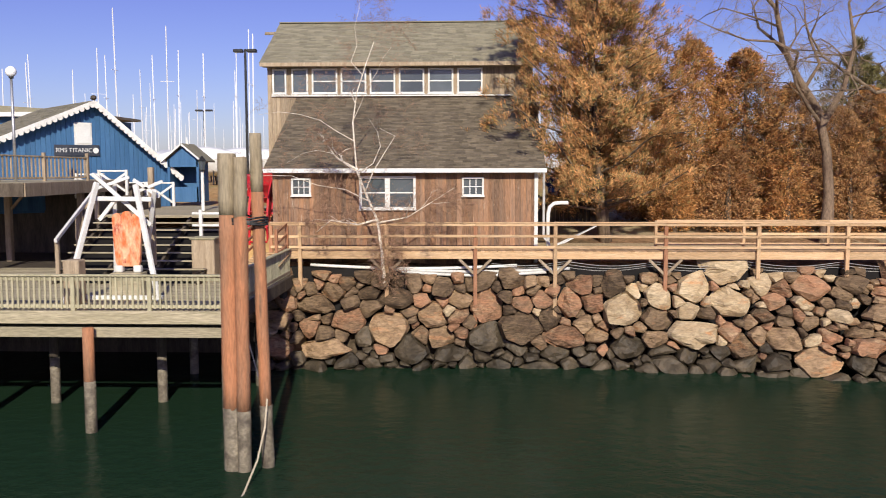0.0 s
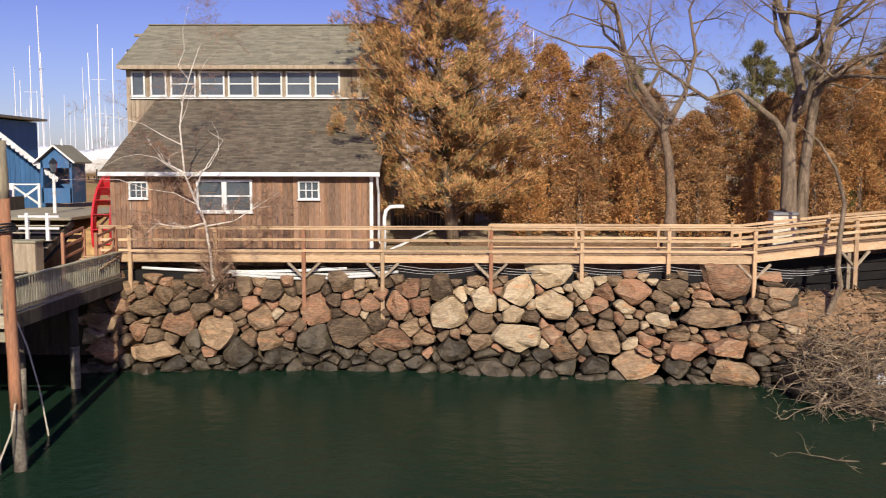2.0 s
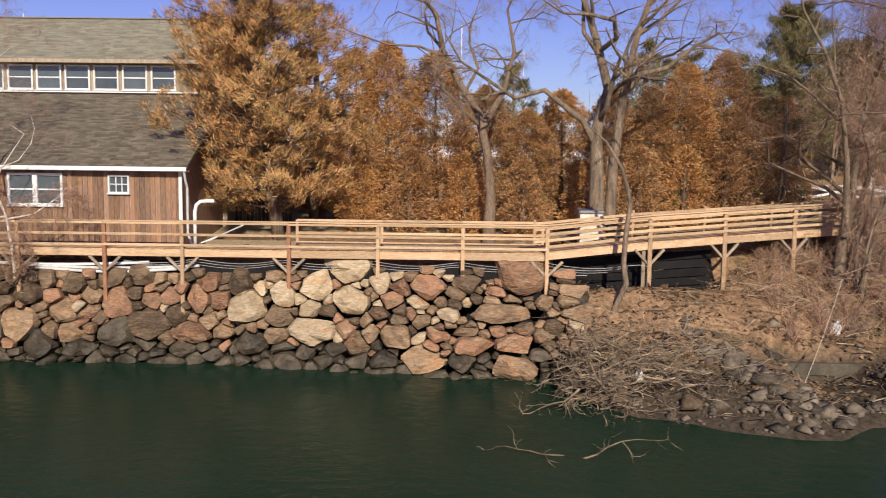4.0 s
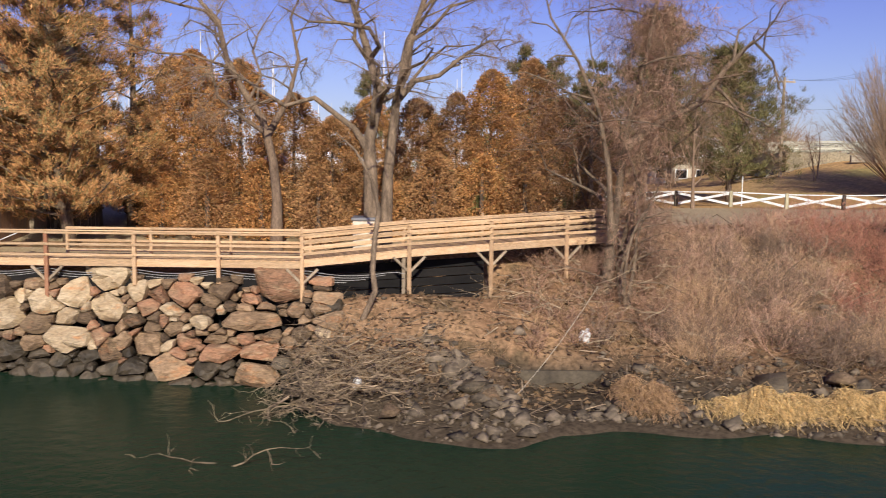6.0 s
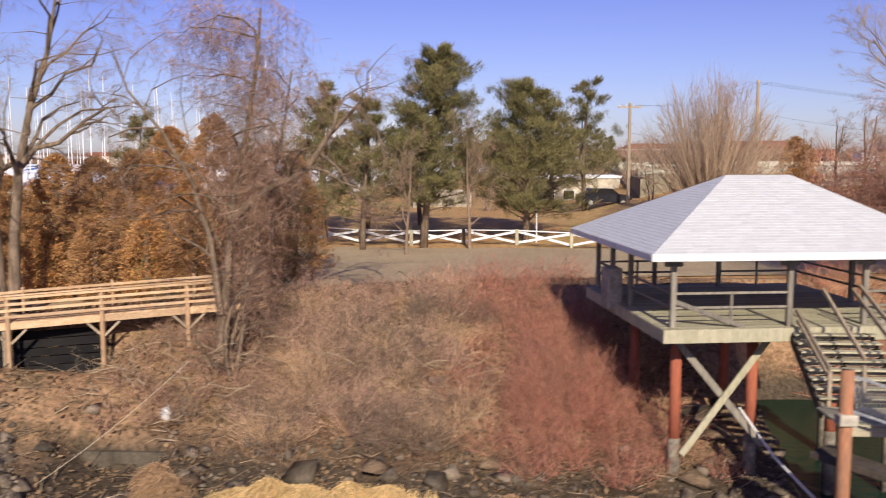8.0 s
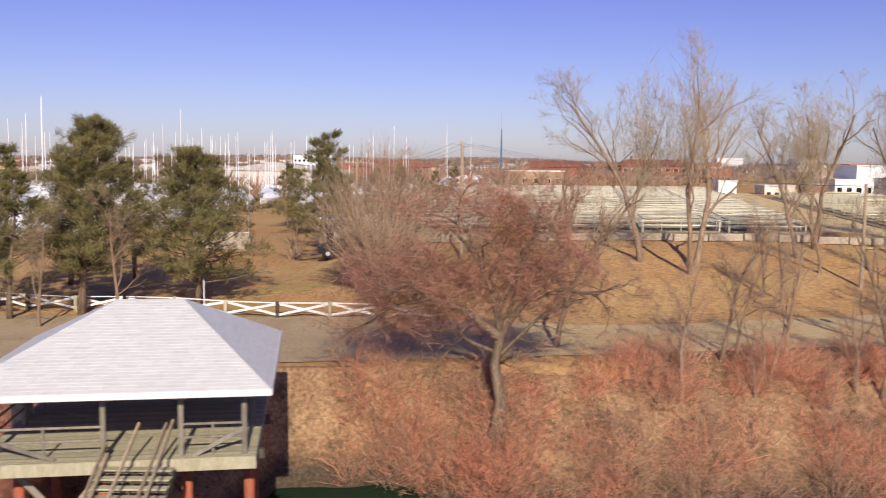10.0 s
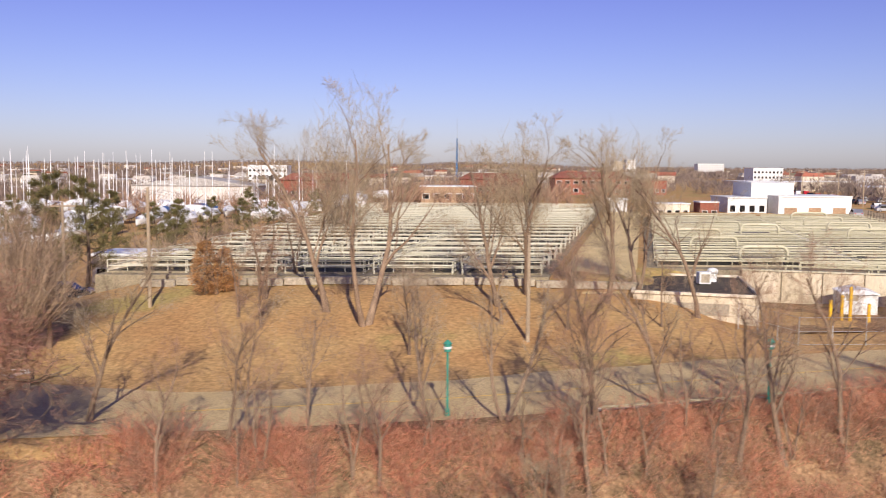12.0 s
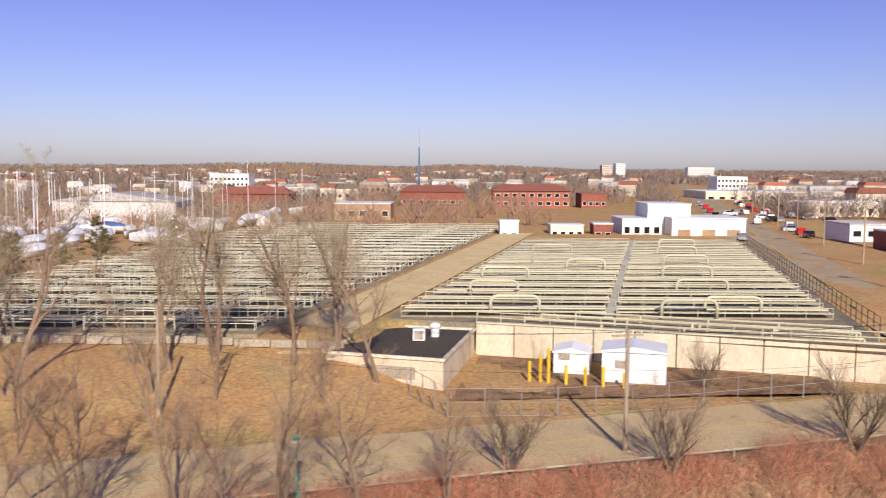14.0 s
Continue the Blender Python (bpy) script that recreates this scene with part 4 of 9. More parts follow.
wpart("side_railing_bottom", Build().box((DX1, 24.2, 2.8), (0.04, 7.6, 0.09), cham=0.01), M_GREYWOOD, dock)
for i in range(48):
    wpiece("picket", pk, dock, pose(DX1, 20.6 + i * 0.155, 3.14, 0, 0, 90))

# two tall mooring piles lashed together
for nm, (x, y), h, r, dx in (("a", (-8.52, 17.3), 6.7, 0.2, 0.0), ("b", (-8.2, 17.2), 6.62, 0.15, 0.02), ("c", (-7.93, 17.5), 7.15, 0.135, -0.06)):
    ml = thing("mooring_pile", (x, y, WATER_Z), "tall weathered orange-brown wooden mooring pile lashed to its neighbours", "pile", "mooring piles")
    rg = random.Random(nm)
    zs = np.linspace(0.95, h - 1.3, 9)
    pts = lambda zz: [(x + dx * (z - h) / 3 + rg.uniform(-0.008, 0.008), y + rg.uniform(-0.008, 0.008), float(z)) for z in zz]
    wpart("shaft", Build().tube(pts(zs), [r * rg.uniform(0.95, 1.06) for _ in zs], 14), M_PILE, ml, "bare orange-brown pile wood", True)
    zt = np.linspace(h - 1.35, h, 5)
    wpart("weathered_top", Build().tube(pts(zt), [r * rg.uniform(0.97, 1.06) for _ in zt], 14), M_PILETOP, ml, "grey weathered pile top", True)
    zw = np.linspace(-2, 1.0, 8)
    wpart("wet_foot", Build().tube(pts(zw), [r * rg.uniform(1.0, 1.1) for _ in zw], 14), M_PILEWET, ml, "dark barnacled pile foot", True)
lash = thing("pile_lashing", (-8.2, 17.5, 5.1), "black cable lashing wound round the mooring piles", "cable")
for k in range(4):
    pts = [(-8.21 + 0.53 * math.cos(a), 17.5 + 0.36 * math.sin(a), 5.14 + 0.045 * k + 0.02 * math.sin(3 * a + k)) for a in np.linspace(0, 2 * math.pi, 28)]
    wpart("turn", Build().tube(pts, [0.022] * 28, 5), M_BLACK, lash)
rp = thing("mooring_rope", (-7.9, 17.25, WATER_Z), "pale rope trailing from the pile into the water", "rope")
wpart("strand", Build().tube([(-7.72, 17.28, 1.2), (-7.74, 17.1, 0.6), (-7.8, 16.6, 0.0), (-7.9, 15.8, -0.45), (-8.0, 14.5, -0.6)], [0.02] * 5, 6), M_ROPE, rp)
rp = thing("hanging_rope", (-8.0, 20.3, WATER_Z), "pale rope hanging from the dock edge to the water", "rope")
wpart("strand", Build().tube([(-9.3, 20.3, 2.9), (-8.9, 20.25, 1.9), (-8.6, 20.2, 0.8), (-8.35, 20.1, -0.5)], [0.018] * 4, 6), M_ROPE, rp)

# swing frame with its hanging panel
sw = thing("swing_frame", (-13, 22.8, DZ), "white painted timber swing frame on the dock", "frame")
for p, q in (((-14.3, 21.5, DZ), (-13.72, 22.5, 5.98)), ((-14.0, 24.2, DZ), (-13.5, 23.2, 5.95)), ((-11.95, 22.2, DZ), (-12.62, 22.5, 5.92)), ((-12.75, 23.6, 3.9), (-12.15, 22.7, 5.75))):
    wpart("leg", Build().beam(p, q, 0.1, 0.15, 0.012), M_WHITE, sw)
wpart("crossbeam", Build().beam((-13.95, 22.6, 5.52), (-12.2, 22.6, 5.5), 0.12, 0.13, 0.012), M_WHITE, sw)
wpart("long_brace", Build().beam((-13.95, 22.75, 6.22), (-12.3, 22.75, 4.75), 0.08, 0.11, 0.01), M_WHITE, sw)
wpart("short_brace", Build().beam((-13.75, 22.65, 4.9), (-13.25, 22.65, 5.5), 0.08, 0.11, 0.01), M_WHITE, sw)
for p, q in (((-13.9, 22.9, 5.8), (-12.95, 22.9, 6.12)), ((-12.85, 22.95, 6.05), (-12.1, 22.95, 5.55)), ((-12.75, 22.95, 5.7), (-12.0, 22.95, 6.0))):
    wpart("top_brace", Build().beam(p, q, 0.06, 0.09, 0.008), M_WHITE, sw)
wpart("base_board", Build().box((-13.0, 22.4, DZ + 0.06), (2.2, 0.14, 0.12), cham=0.01), M_WHITE, sw)
wpart("centre_post", Build().box((-12.95, 24.6, 4.9), (0.16, 0.16, 3.0), cham=0.015), M_GREYWOOD, sw)
st_ = thing("timber_stump", (-14.05, 21.6, DZ), "squat grey timber post standing on the dock", "post")
wpart("block", Build().box((-14.05, 21.6, DZ + 0.6), (0.45, 0.45, 1.25), cham=0.03), M_GREYWOOD, st_)
pn = thing("carved_sculpture", (-13.0, 22.75, 3.4), "mottled orange-red carved sculpture with a lobed top in the frame", "sculpture")
out = [(-0.3, -0.78), (0.3, -0.78)] + [(0.36 + 0.02 * i, -0.6 + 0.35 * i) for i in range(4)]
for k in range(3):
    out += [(0.28 - 0.28 * k + 0.14 * math.cos(a), 0.62 + 0.13 * math.sin(a) + (0.06 if k == 1 else 0)) for a in np.linspace(0.2, math.pi - 0.2, 6)]
out += [(-0.42 + 0.02 * i, 0.45 - 0.35 * i) for i in range(4)]
wpart("slab", Build().prism(out, 0.12, pose(-13.0, 22.72, 4.35)), M_RUSTRED, pn)
wpart("foot_blocks", Build().box((-13.25, 22.75, 3.5), (0.22, 0.2, 0.2), cham=0.03).box((-12.72, 22.75, 3.5), (0.22, 0.2, 0.2), cham=0.03), M_WHITE, pn)
wpart("pedestal", Build().box((-13, 22.75, 3.03), (0.9, 0.5, 0.74), cham=0.02), M_DOCK, pn)

# broad steps up to the plaza, and the plaza deck
st = thing("steps", (-15.3, 28, DZ), "broad weathered wooden steps with dark open risers", "steps")
for i in range(9):
    x0 = -16.75
    wpart("tread", Build().box(((x0 - 11.8) / 2, 25.5 + i * 0.5, DZ + 0.22 * (i + 1)), (-11.8 - x0, 0.12, 0.045), cham=0.008), M_DOCK, st)
    wpart("back_tread", Build().box(((x0 - 11.8) / 2, 25.68 + i * 0.5, DZ + 0.22 * (i + 1) - 0.01), (-11.8 - x0, 0.1, 0.045), cham=0.008), M_GREYWOOD, st)
for x in (-16.6, -15.1, -13.5, -11.9):
    wpart("stringer", Build().beam((x, 25.5, DZ + 0.0), (x, 29.9, DZ + 1.82), 0.09, 0.22), M_DARKWOOD, st)
# added black sheet for the shaded hollow behind the treads
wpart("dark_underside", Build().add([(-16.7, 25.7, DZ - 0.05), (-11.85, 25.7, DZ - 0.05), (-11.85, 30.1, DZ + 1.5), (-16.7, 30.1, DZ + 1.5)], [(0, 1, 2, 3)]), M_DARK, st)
wpart("landing", Build().box((-14.4, 33.9, 4.6), (4.8, 7.8, 0.1)), M_DOCK, st)
wpart("handrail", Build().beam((-16.35, 25.3, DZ + 1.42), (-16.8, 29.6, DZ + 3.05), 0.09, 0.13, 0.01), M_WHITE, st)
for u in (0.05, 0.5, 0.98):
    wpart("handrail_post", Build().box((-16.38 - 0.45 * u, 25.3 + 4.3 * u, DZ + 0.75 + 1.75 * u), (0.12, 0.12, 1.2), cham=0.01), M_GREYWOOD, st)
pb = thing("planter_box", (-12.0, 26.6, DZ), "weathered wooden box with a flat cap beside the steps", "box")
wpart("body", Build().box((-11.95, 26.6, 3.35), (0.75, 0.6, 1.4), cham=0.02), M_GREYWOOD, pb)
wpart("cap", Build().box((-11.95, 26.6, 4.08), (0.85, 0.7, 0.07), cham=0.02), M_PICKET, pb)
wr = thing("white_railing", (-11.9, 27.5, 4.1), "short white painted railing beside the steps", "railing")
for x in (-12.3, -11.6):
    wpart("post", Build().box((x, 27.3, 4.5), (0.11, 0.11, 0.95), cham=0.01), M_WHITE, wr)
for z in (4.85, 4.45):
    wpart("rail", Build().box((-11.9, 27.3, z), (1.4, 0.06, 0.08), cham=0.01), M_WHITE, wr)
# platform and little stair joining dock and boardwalk
pf = thing("landing_platform", (-10, 27.3, DZ), "small plank landing with reddish rails between dock and boardwalk", "platform")
for i in range(6):
    wpart("board", Build().box((-10.0, 26.3 + 0.3 * i, 3.2 + 0.05 * i), (1.2, 0.27, 0.04), cham=0.006), M_DECKWOOD, pf)
for x, y in ((-10.6, 26.2), (-9.5, 26.2), (-10.6, 27.8), (-9.5, 27.8)):
    wpart("post", Build().box((x, y, 3.55), (0.1, 0.1, 1.7), cham=0.01), M_REDPOST, pf)
for x in (-10.6, -9.5):
    for dz in (0.0, 0.35, 0.7):
        wpart("rail", Build().beam((x, 26.2, 3.55 + dz), (x, 27.8, 3.75 + dz), 0.04, 0.09, 0.006), M_REDPOST, pf)

# ---- raised deck and the blue house ----
rd = thing("raised_deck", (-25, 32, 3), "raised grey timber deck with a picket railing on posts", "deck")
wpart("deck_slab", Build().box((-29.7, 32.6, 5.83), (22.0, 9.2, 0.08)), M_DOCK, rd)
wpart("rim_beam", Build().box((-29.7, 28.0, 5.62), (22.0, 0.1, 0.48), cham=0.01), M_DARKWOOD, rd)
wpart("side_beam", Build().box((-18.7, 32.6, 5.62), (0.1, 9.2, 0.48), cham=0.01), M_GREYWOOD, rd)
for x, y in ((-20.6, 28.2), (-24.6, 28.2), (-28.6, 28.2), (-19, 33), (-22, 33)):
    wpart("post", Build().box((x, y, 4.0), (0.24, 0.24, 3.0), cham=0.02), M_GREYWOOD, rd)
    wpart("brace", Build().beam((x + 0.1, y, 4.7), (x + 0.7, y, 5.35), 0.1, 0.1), M_GREYWOOD, rd)
# dark walls and floor added to make the shaded space under the deck
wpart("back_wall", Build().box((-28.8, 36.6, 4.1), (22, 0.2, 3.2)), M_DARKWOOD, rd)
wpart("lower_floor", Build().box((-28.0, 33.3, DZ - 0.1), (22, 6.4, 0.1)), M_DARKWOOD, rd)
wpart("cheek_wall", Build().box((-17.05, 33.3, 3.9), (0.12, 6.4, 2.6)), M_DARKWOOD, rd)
wpart("railing_top", Build().box((-30.2, 28.1, 6.85), (18.8, 0.14, 0.06), cham=0.01), M_GREYWOOD, rd)
wpart("railing_bottom", Build().box((-30.2, 28.1, 6.0), (18.8, 0.05, 0.08), cham=0.01), M_GREYWOOD, rd)
wpart("side_rail_top", Build().beam((-21.5, 28.1, 6.9), (-18.85, 33.4, 6.78), 0.14, 0.06, 0.01), M_GREYWOOD, rd)
wpart("side_rail_bottom", Build().beam((-21.5, 28.1, 6.0), (-18.85, 33.4, 6.0), 0.05, 0.08, 0.01), M_GREYWOOD, rd)
pk = Build().box((0, 0, 0), (0.06, 0.04, 0.82), cham=0.006).mesh("picket", M_GREYWOOD)
for i in range(40):
    wpiece("picket", pk, rd, pose(-20.85 - i * 0.16, 28.1, 6.42))
for i in range(34):
    wpiece("picket", pk, rd, pose(-21.46 + i * 0.077, 28.2 + i * 0.154, 6.42, 0, 0, 63))
for u in (0.0, 0.33, 0.66, 1.0):
    wpart("railing_post", Build().box((-21.5 + 2.65 * u, 28.1 + 5.3 * u, 6.4), (0.12, 0.12, 1.15), cham=0.01), M_GREYWOOD, rd)
gl = thing("globe_lamp", (-20.3, 30.5, 5.87), "white globe lamp on a grey pole", "lamp")
wpart("pole", Build().cyl((-20.3, 30.5, 5.87), (-20.3, 30.5, 9.75), 0.06, 0.05, 10), M_METAL, gl, smooth=True)
wpart("globe", Build().ball((-20.3, 30.5, 9.95), 0.2, 16, 10), M_GLOBE, gl, smooth=True)
wpart("collar", Build().cyl((-20.3, 30.5, 9.7), (-20.3, 30.5, 9.8), 0.09, 0.09, 10), M_BLACK, gl)

bh = thing("blue_house", (-20.65, 44, 4.5), "blue wooden gabled building with scalloped white trim", "house")
b = Build().prism([(-25.3, 4.4), (-17.0, 4.4), (-17.0, 6.3), (-20.65, 9.3), (-25.3, 7.3)], 7, pose(0, 38.0, 0))
body = wpart("wall", b, M_BLUE, bh, "blue painted vertical board siding")
boards(body, -25.3, -17.0, 4.5, 6.3, 37.99, 0.22, M_BLUE, slant=lambda x: 9.25 - abs(x + 20.65) * (0.822 if x > -20.65 else 0.43))
for s in (-1, 1):
    e, t = (-20.65 + s * (4.1 if s > 0 else 5.2), 5.95 if s > 0 else 7.2), (-20.65, 9.42)
    rb = Build().add([(e[0], 37.5, e[1]), (t[0], 37.5, t[1]), (t[0], 45.3, t[1]), (e[0], 45.3, e[1])] + [(e[0], 37.5, e[1] - 0.12), (t[0], 37.5, t[1] - 0.12), (t[0], 45.3, t[1] - 0.12), (e[0], 45.3, e[1] - 0.12)],
                     [(0, 1, 2, 3), (7, 6, 5, 4), (0, 4, 5, 1), (1, 5, 6, 2), (2, 6, 7, 3), (3, 7, 4, 0)])
    r_ = wpart("roof", rb, M_ROOF2, bh, "tan shingle roof")
    shingles("shingle_cover", (e[0], 37.48, e[1] + 0.01), (e[0], 45.3, e[1] + 0.01), (t[0], 37.48, t[1] + 0.01), (t[0], 45.3, t[1] + 0.01), 0.2, 0.5, M_ROOF2, r_)
    tr_ = Build().beam((e[0], 37.46, e[1] - 0.07), (t[0], 37.46, t[1] - 0.07), 0.05, 0.16)
    for k in range(22):
        u = (k + 0.5) / 22
        tr_.cyl((e[0] + (t[0] - e[0]) * u, 37.43, e[1] + (t[1] - e[1]) * u - 0.17), (e[0] + (t[0] - e[0]) * u, 37.48, e[1] + (t[1] - e[1]) * u - 0.17), 0.115, n=10)
    wpart("scalloped_trim", tr_, M_WHITE, bh, "white scalloped gable trim")
wpart("finial", Build().ball((-20.65, 37.6, 9.55), (0.14, 0.2, 0.12), 8, 5), M_DARKWOOD, bh)
w_ = wpart("window", Build().box((-21.06, 37.95, 7.92), (0.78, 0.08, 1.02), cham=0.01), M_WHITE, bh, "white boarded window")
part("pane", Build().box((-21.06, 37.9, 7.92), (0.62, 0.02, 0.86)), M_WHITE2, w_)
sg = thing("building_sign", (-21.36, 37.9, 6.9), "dark painted sign with pale letters on the blue wall", "sign")
wpart("sign_board", Build().box((-21.36, 37.9, 7.17), (2.0, 0.05, 0.5), cham=0.015), M_SIGNBLK, sg)
cu = bpy.data.curves.new("letters", "FONT")
cu.body, cu.size, cu.extrude, cu.align_x, cu.align_y = "RMS TITANIC", 0.27, 0.006, "CENTER", "CENTER"
cu.materials.append(M_WHITE2)
tx = new("letters", cu)
tx.parent = sg
tx.matrix_parent_inverse = sg.matrix_basis.inverted()
tx.matrix_basis = pose(-21.5, 37.865, 7.17, 90, 0, 0)
wpart("emblem", Build().cyl((-20.54, 37.87, 7.17), (-20.54, 37.85, 7.17), 0.13, n=16), M_WHITE2, sg)
# the house stands at an angle to the creek
TURN = pose(-20.65, 38.0, 0, 0, 0, 43) @ pose(20.65, -38.0, 0)
for ob in (bh, sg):
    ob.matrix_basis = TURN @ ob.matrix_basis
# low annexe roof behind
an = thing("blue_annexe", (-32.5, 53, 4.5), "low blue building with a tan shingle roof", "house")
wpart("wall", Build().box((-32.5, 53, 6.9), (12, 9, 5.0)), M_BLUE, an)
wpart("roof", Build().prism([(-39, 9.3), (-26, 9.5), (-26, 9.65), (-32.5, 10.1), (-39, 9.95)], 10, pose(0, 48, 0)), M_ROOF2, an)
wpart("fascia", Build().box((-32.5, 47.95, 9.45), (13, 0.06, 0.25)), M_WHITE, an)

# booth, lantern, cross-braced railing, tall lamp
bo = thing("blue_booth", (-16.6, 40.5, 4.4), "small blue gabled booth with an open hatch", "booth")
b = Build()
for x in (-17.5, -15.75):
    b.box((x, 40.6, 5.7), (0.14, 1.9, 2.5))
b.box((-16.62, 41.5, 5.7), (1.8, 0.12, 2.5)).box((-16.62, 39.7, 4.9), (1.8, 0.1, 0.9)).box((-16.62, 39.7, 6.75), (1.8, 0.1, 0.4))
b.prism([(-17.6, 6.95), (-15.65, 6.95), (-16.62, 7.75)], 0.1, pose(0, 39.66, 0))
wpart("wall", b, M_BLUE, bo)
for s in (-1, 1):
    wpart("roof", Build().add(
        [(-16.62, 39.35, 7.95), (-16.62, 41.9, 7.95), (-16.62 + s * 1.25, 41.9, 6.92), (-16.62 + s * 1.25, 39.35, 6.92), (-16.62, 39.35, 7.85), (-16.62, 41.9, 7.85), (-16.62 + s * 1.25, 41.9, 6.82), (-16.62 + s * 1.25, 39.35, 6.82)],
        [(0, 1, 2, 3), (7, 6, 5, 4), (0, 3, 7, 4), (2, 1, 5, 6), (3, 2, 6, 7)]), M_ROOF2, bo)
wpart("fascia", Build().beam((-17.87, 39.33, 6.86), (-16.62, 39.33, 7.9), 0.04, 0.1).beam((-15.37, 39.33, 6.86), (-16.62, 39.33, 7.9), 0.04, 0.1), M_WHITE, bo)
wpart("vane", Build().cyl((-16.62, 40.5, 7.9), (-16.62, 40.5, 8.35), 0.1, 0.02, 8), M_WHITE, bo)
bo.matrix_basis = pose(-0.45, 0, 0.3) @ bo.matrix_basis @ Matrix.Scale(0.8, 4)
for (x0, x1, y, z0) in ((-19.2, -17.9, 37.2, 4.65), (-17.9, -16.6, 37.2, 4.65), (-20.6, -19.3, 36.0, 5.05), (-19.3, -18.0, 35.4, 5.2)):
    cr = thing("cross_railing", ((x0 + x1) / 2, y, z0), "white cross-braced timber railing", "railing", "cross-braced railings")
    for x in (x0 + 0.05, x1 - 0.05):
        wpart("post", Build().box((x, y, z0 + 0.55), (0.11, 0.11, 1.1), cham=0.01), M_WHITE, cr)
    wpart("top_rail", Build().box(((x0 + x1) / 2, y, z0 + 1.05), (x1 - x0, 0.08, 0.07), cham=0.01), M_WHITE, cr)
    wpart("brace", Build().beam((x0, y - 0.03, z0 + 0.1), (x1, y - 0.03, z0 + 1.0), 0.04, 0.09), M_WHITE, cr)
    wpart("brace", Build().beam((x0, y + 0.03, z0 + 1.0), (x1, y + 0.03, z0 + 0.1), 0.04, 0.09), M_WHITE, cr)
ln = thing("lantern_post", (-14.0, 33.0, 4.6), "white post with a black glazed lantern", "lamp")
wpart("post", Build().cyl((-14.0, 33, 4.6), (-14.0, 33, 6.3), 0.07, 0.06, 10), M_WHITE, ln)
wpart("lantern", Build().cyl((-14.0, 33, 6.3), (-14.0, 33, 6.65), 0.1, 0.17, 6), M_GLASS, ln)
wpart("lantern_cap", Build().cyl((-14.0, 33, 6.65), (-14.0, 33, 6.85), 0.2, 0.03, 6).cyl((-14.0, 33, 6.24), (-14.0, 33, 6.3), 0.13, 0.13, 6), M_BLACK, ln)
tl_ = thing("tall_lamp", (-17.6, 50, 4.4), "tall black lamp pole with two flat heads", "street lamp")
wpart("pole", Build().cyl((-16.6, 50, 4.4), (-16.6, 50, 13.3), 0.09, 0.07, 8), M_BLACK, tl_)
for s in (-1, 1):
    wpart("head", Build().box((-16.6 + s * 0.4, 50, 13.2), (0.55, 0.4, 0.18), cham=0.03), M_BLACK, tl_)
tl2 = thing("tall_lamp", (-34, 85, 4.4), "tall black lamp pole with two flat heads", "street lamp")
wpart("pole", Build().cyl((-30, 85, 4.4), (-30, 85, 12.0), 0.1, 0.08, 8), M_BLACK, tl2)
for s in (-1, 1):
    wpart("head", Build().box((-30 + s * 0.5, 85, 12.0), (0.7, 0.4, 0.18), cham=0.03), M_BLACK, tl2)

# ---- stones ----

rockwall = thing("rock_wall", (1.5, 27.2, WATER_Z), "high wall of piled brown, rust and pale quarry stones", "rock wall")
rg = random.Random(11)


def wall_y(x, z):
    base = float(np.interp(x, (-10, -5, 0, 4.7, 9.4, 13.4), (27.0, 27.25, 27.5, 26.9, 25.9, 25.4)))
    return base + (28.1 - base) * min(1, max(0, (z + 0.45) / 3.3))


KEY_STONES = [(4.35, 0.78, 1.75, 0.95, 2), (5.45, 2.72, 1.85, 0.75, 2), (4.4, 2.2, 1.3, 0.9, 2), (5.65, 1.75, 1.5, 1.1, 3), (-2.65, 1.55, 1.15, 1.25, 1), (-8.1, 0.22, 2.6, 0.7, 0),
              (-8.5, 1.65, 1.8, 0.65, 0), (11.65, 2.5, 1.75, 1.15, 1), (10.8, 1.5, 3.3, 0.75, 0), (8.2, 0.0, 1.9, 0.9, 0), (11.3, -0.1, 1.8, 0.85, 0), (3.2, 1.95, 1.0, 0.85, 2), (6.6, 2.4, 0.8, 0.65, 2),
              (8.3, 2.3, 1.5, 0.8, 3), (0.2, 1.75, 0.85, 1.0, 3), (7.2, 0.65, 1.3, 0.8, 0)]
KIND = (M_ROCK, M_ROCKRED, M_ROCKPALE, M_ROCKRED)


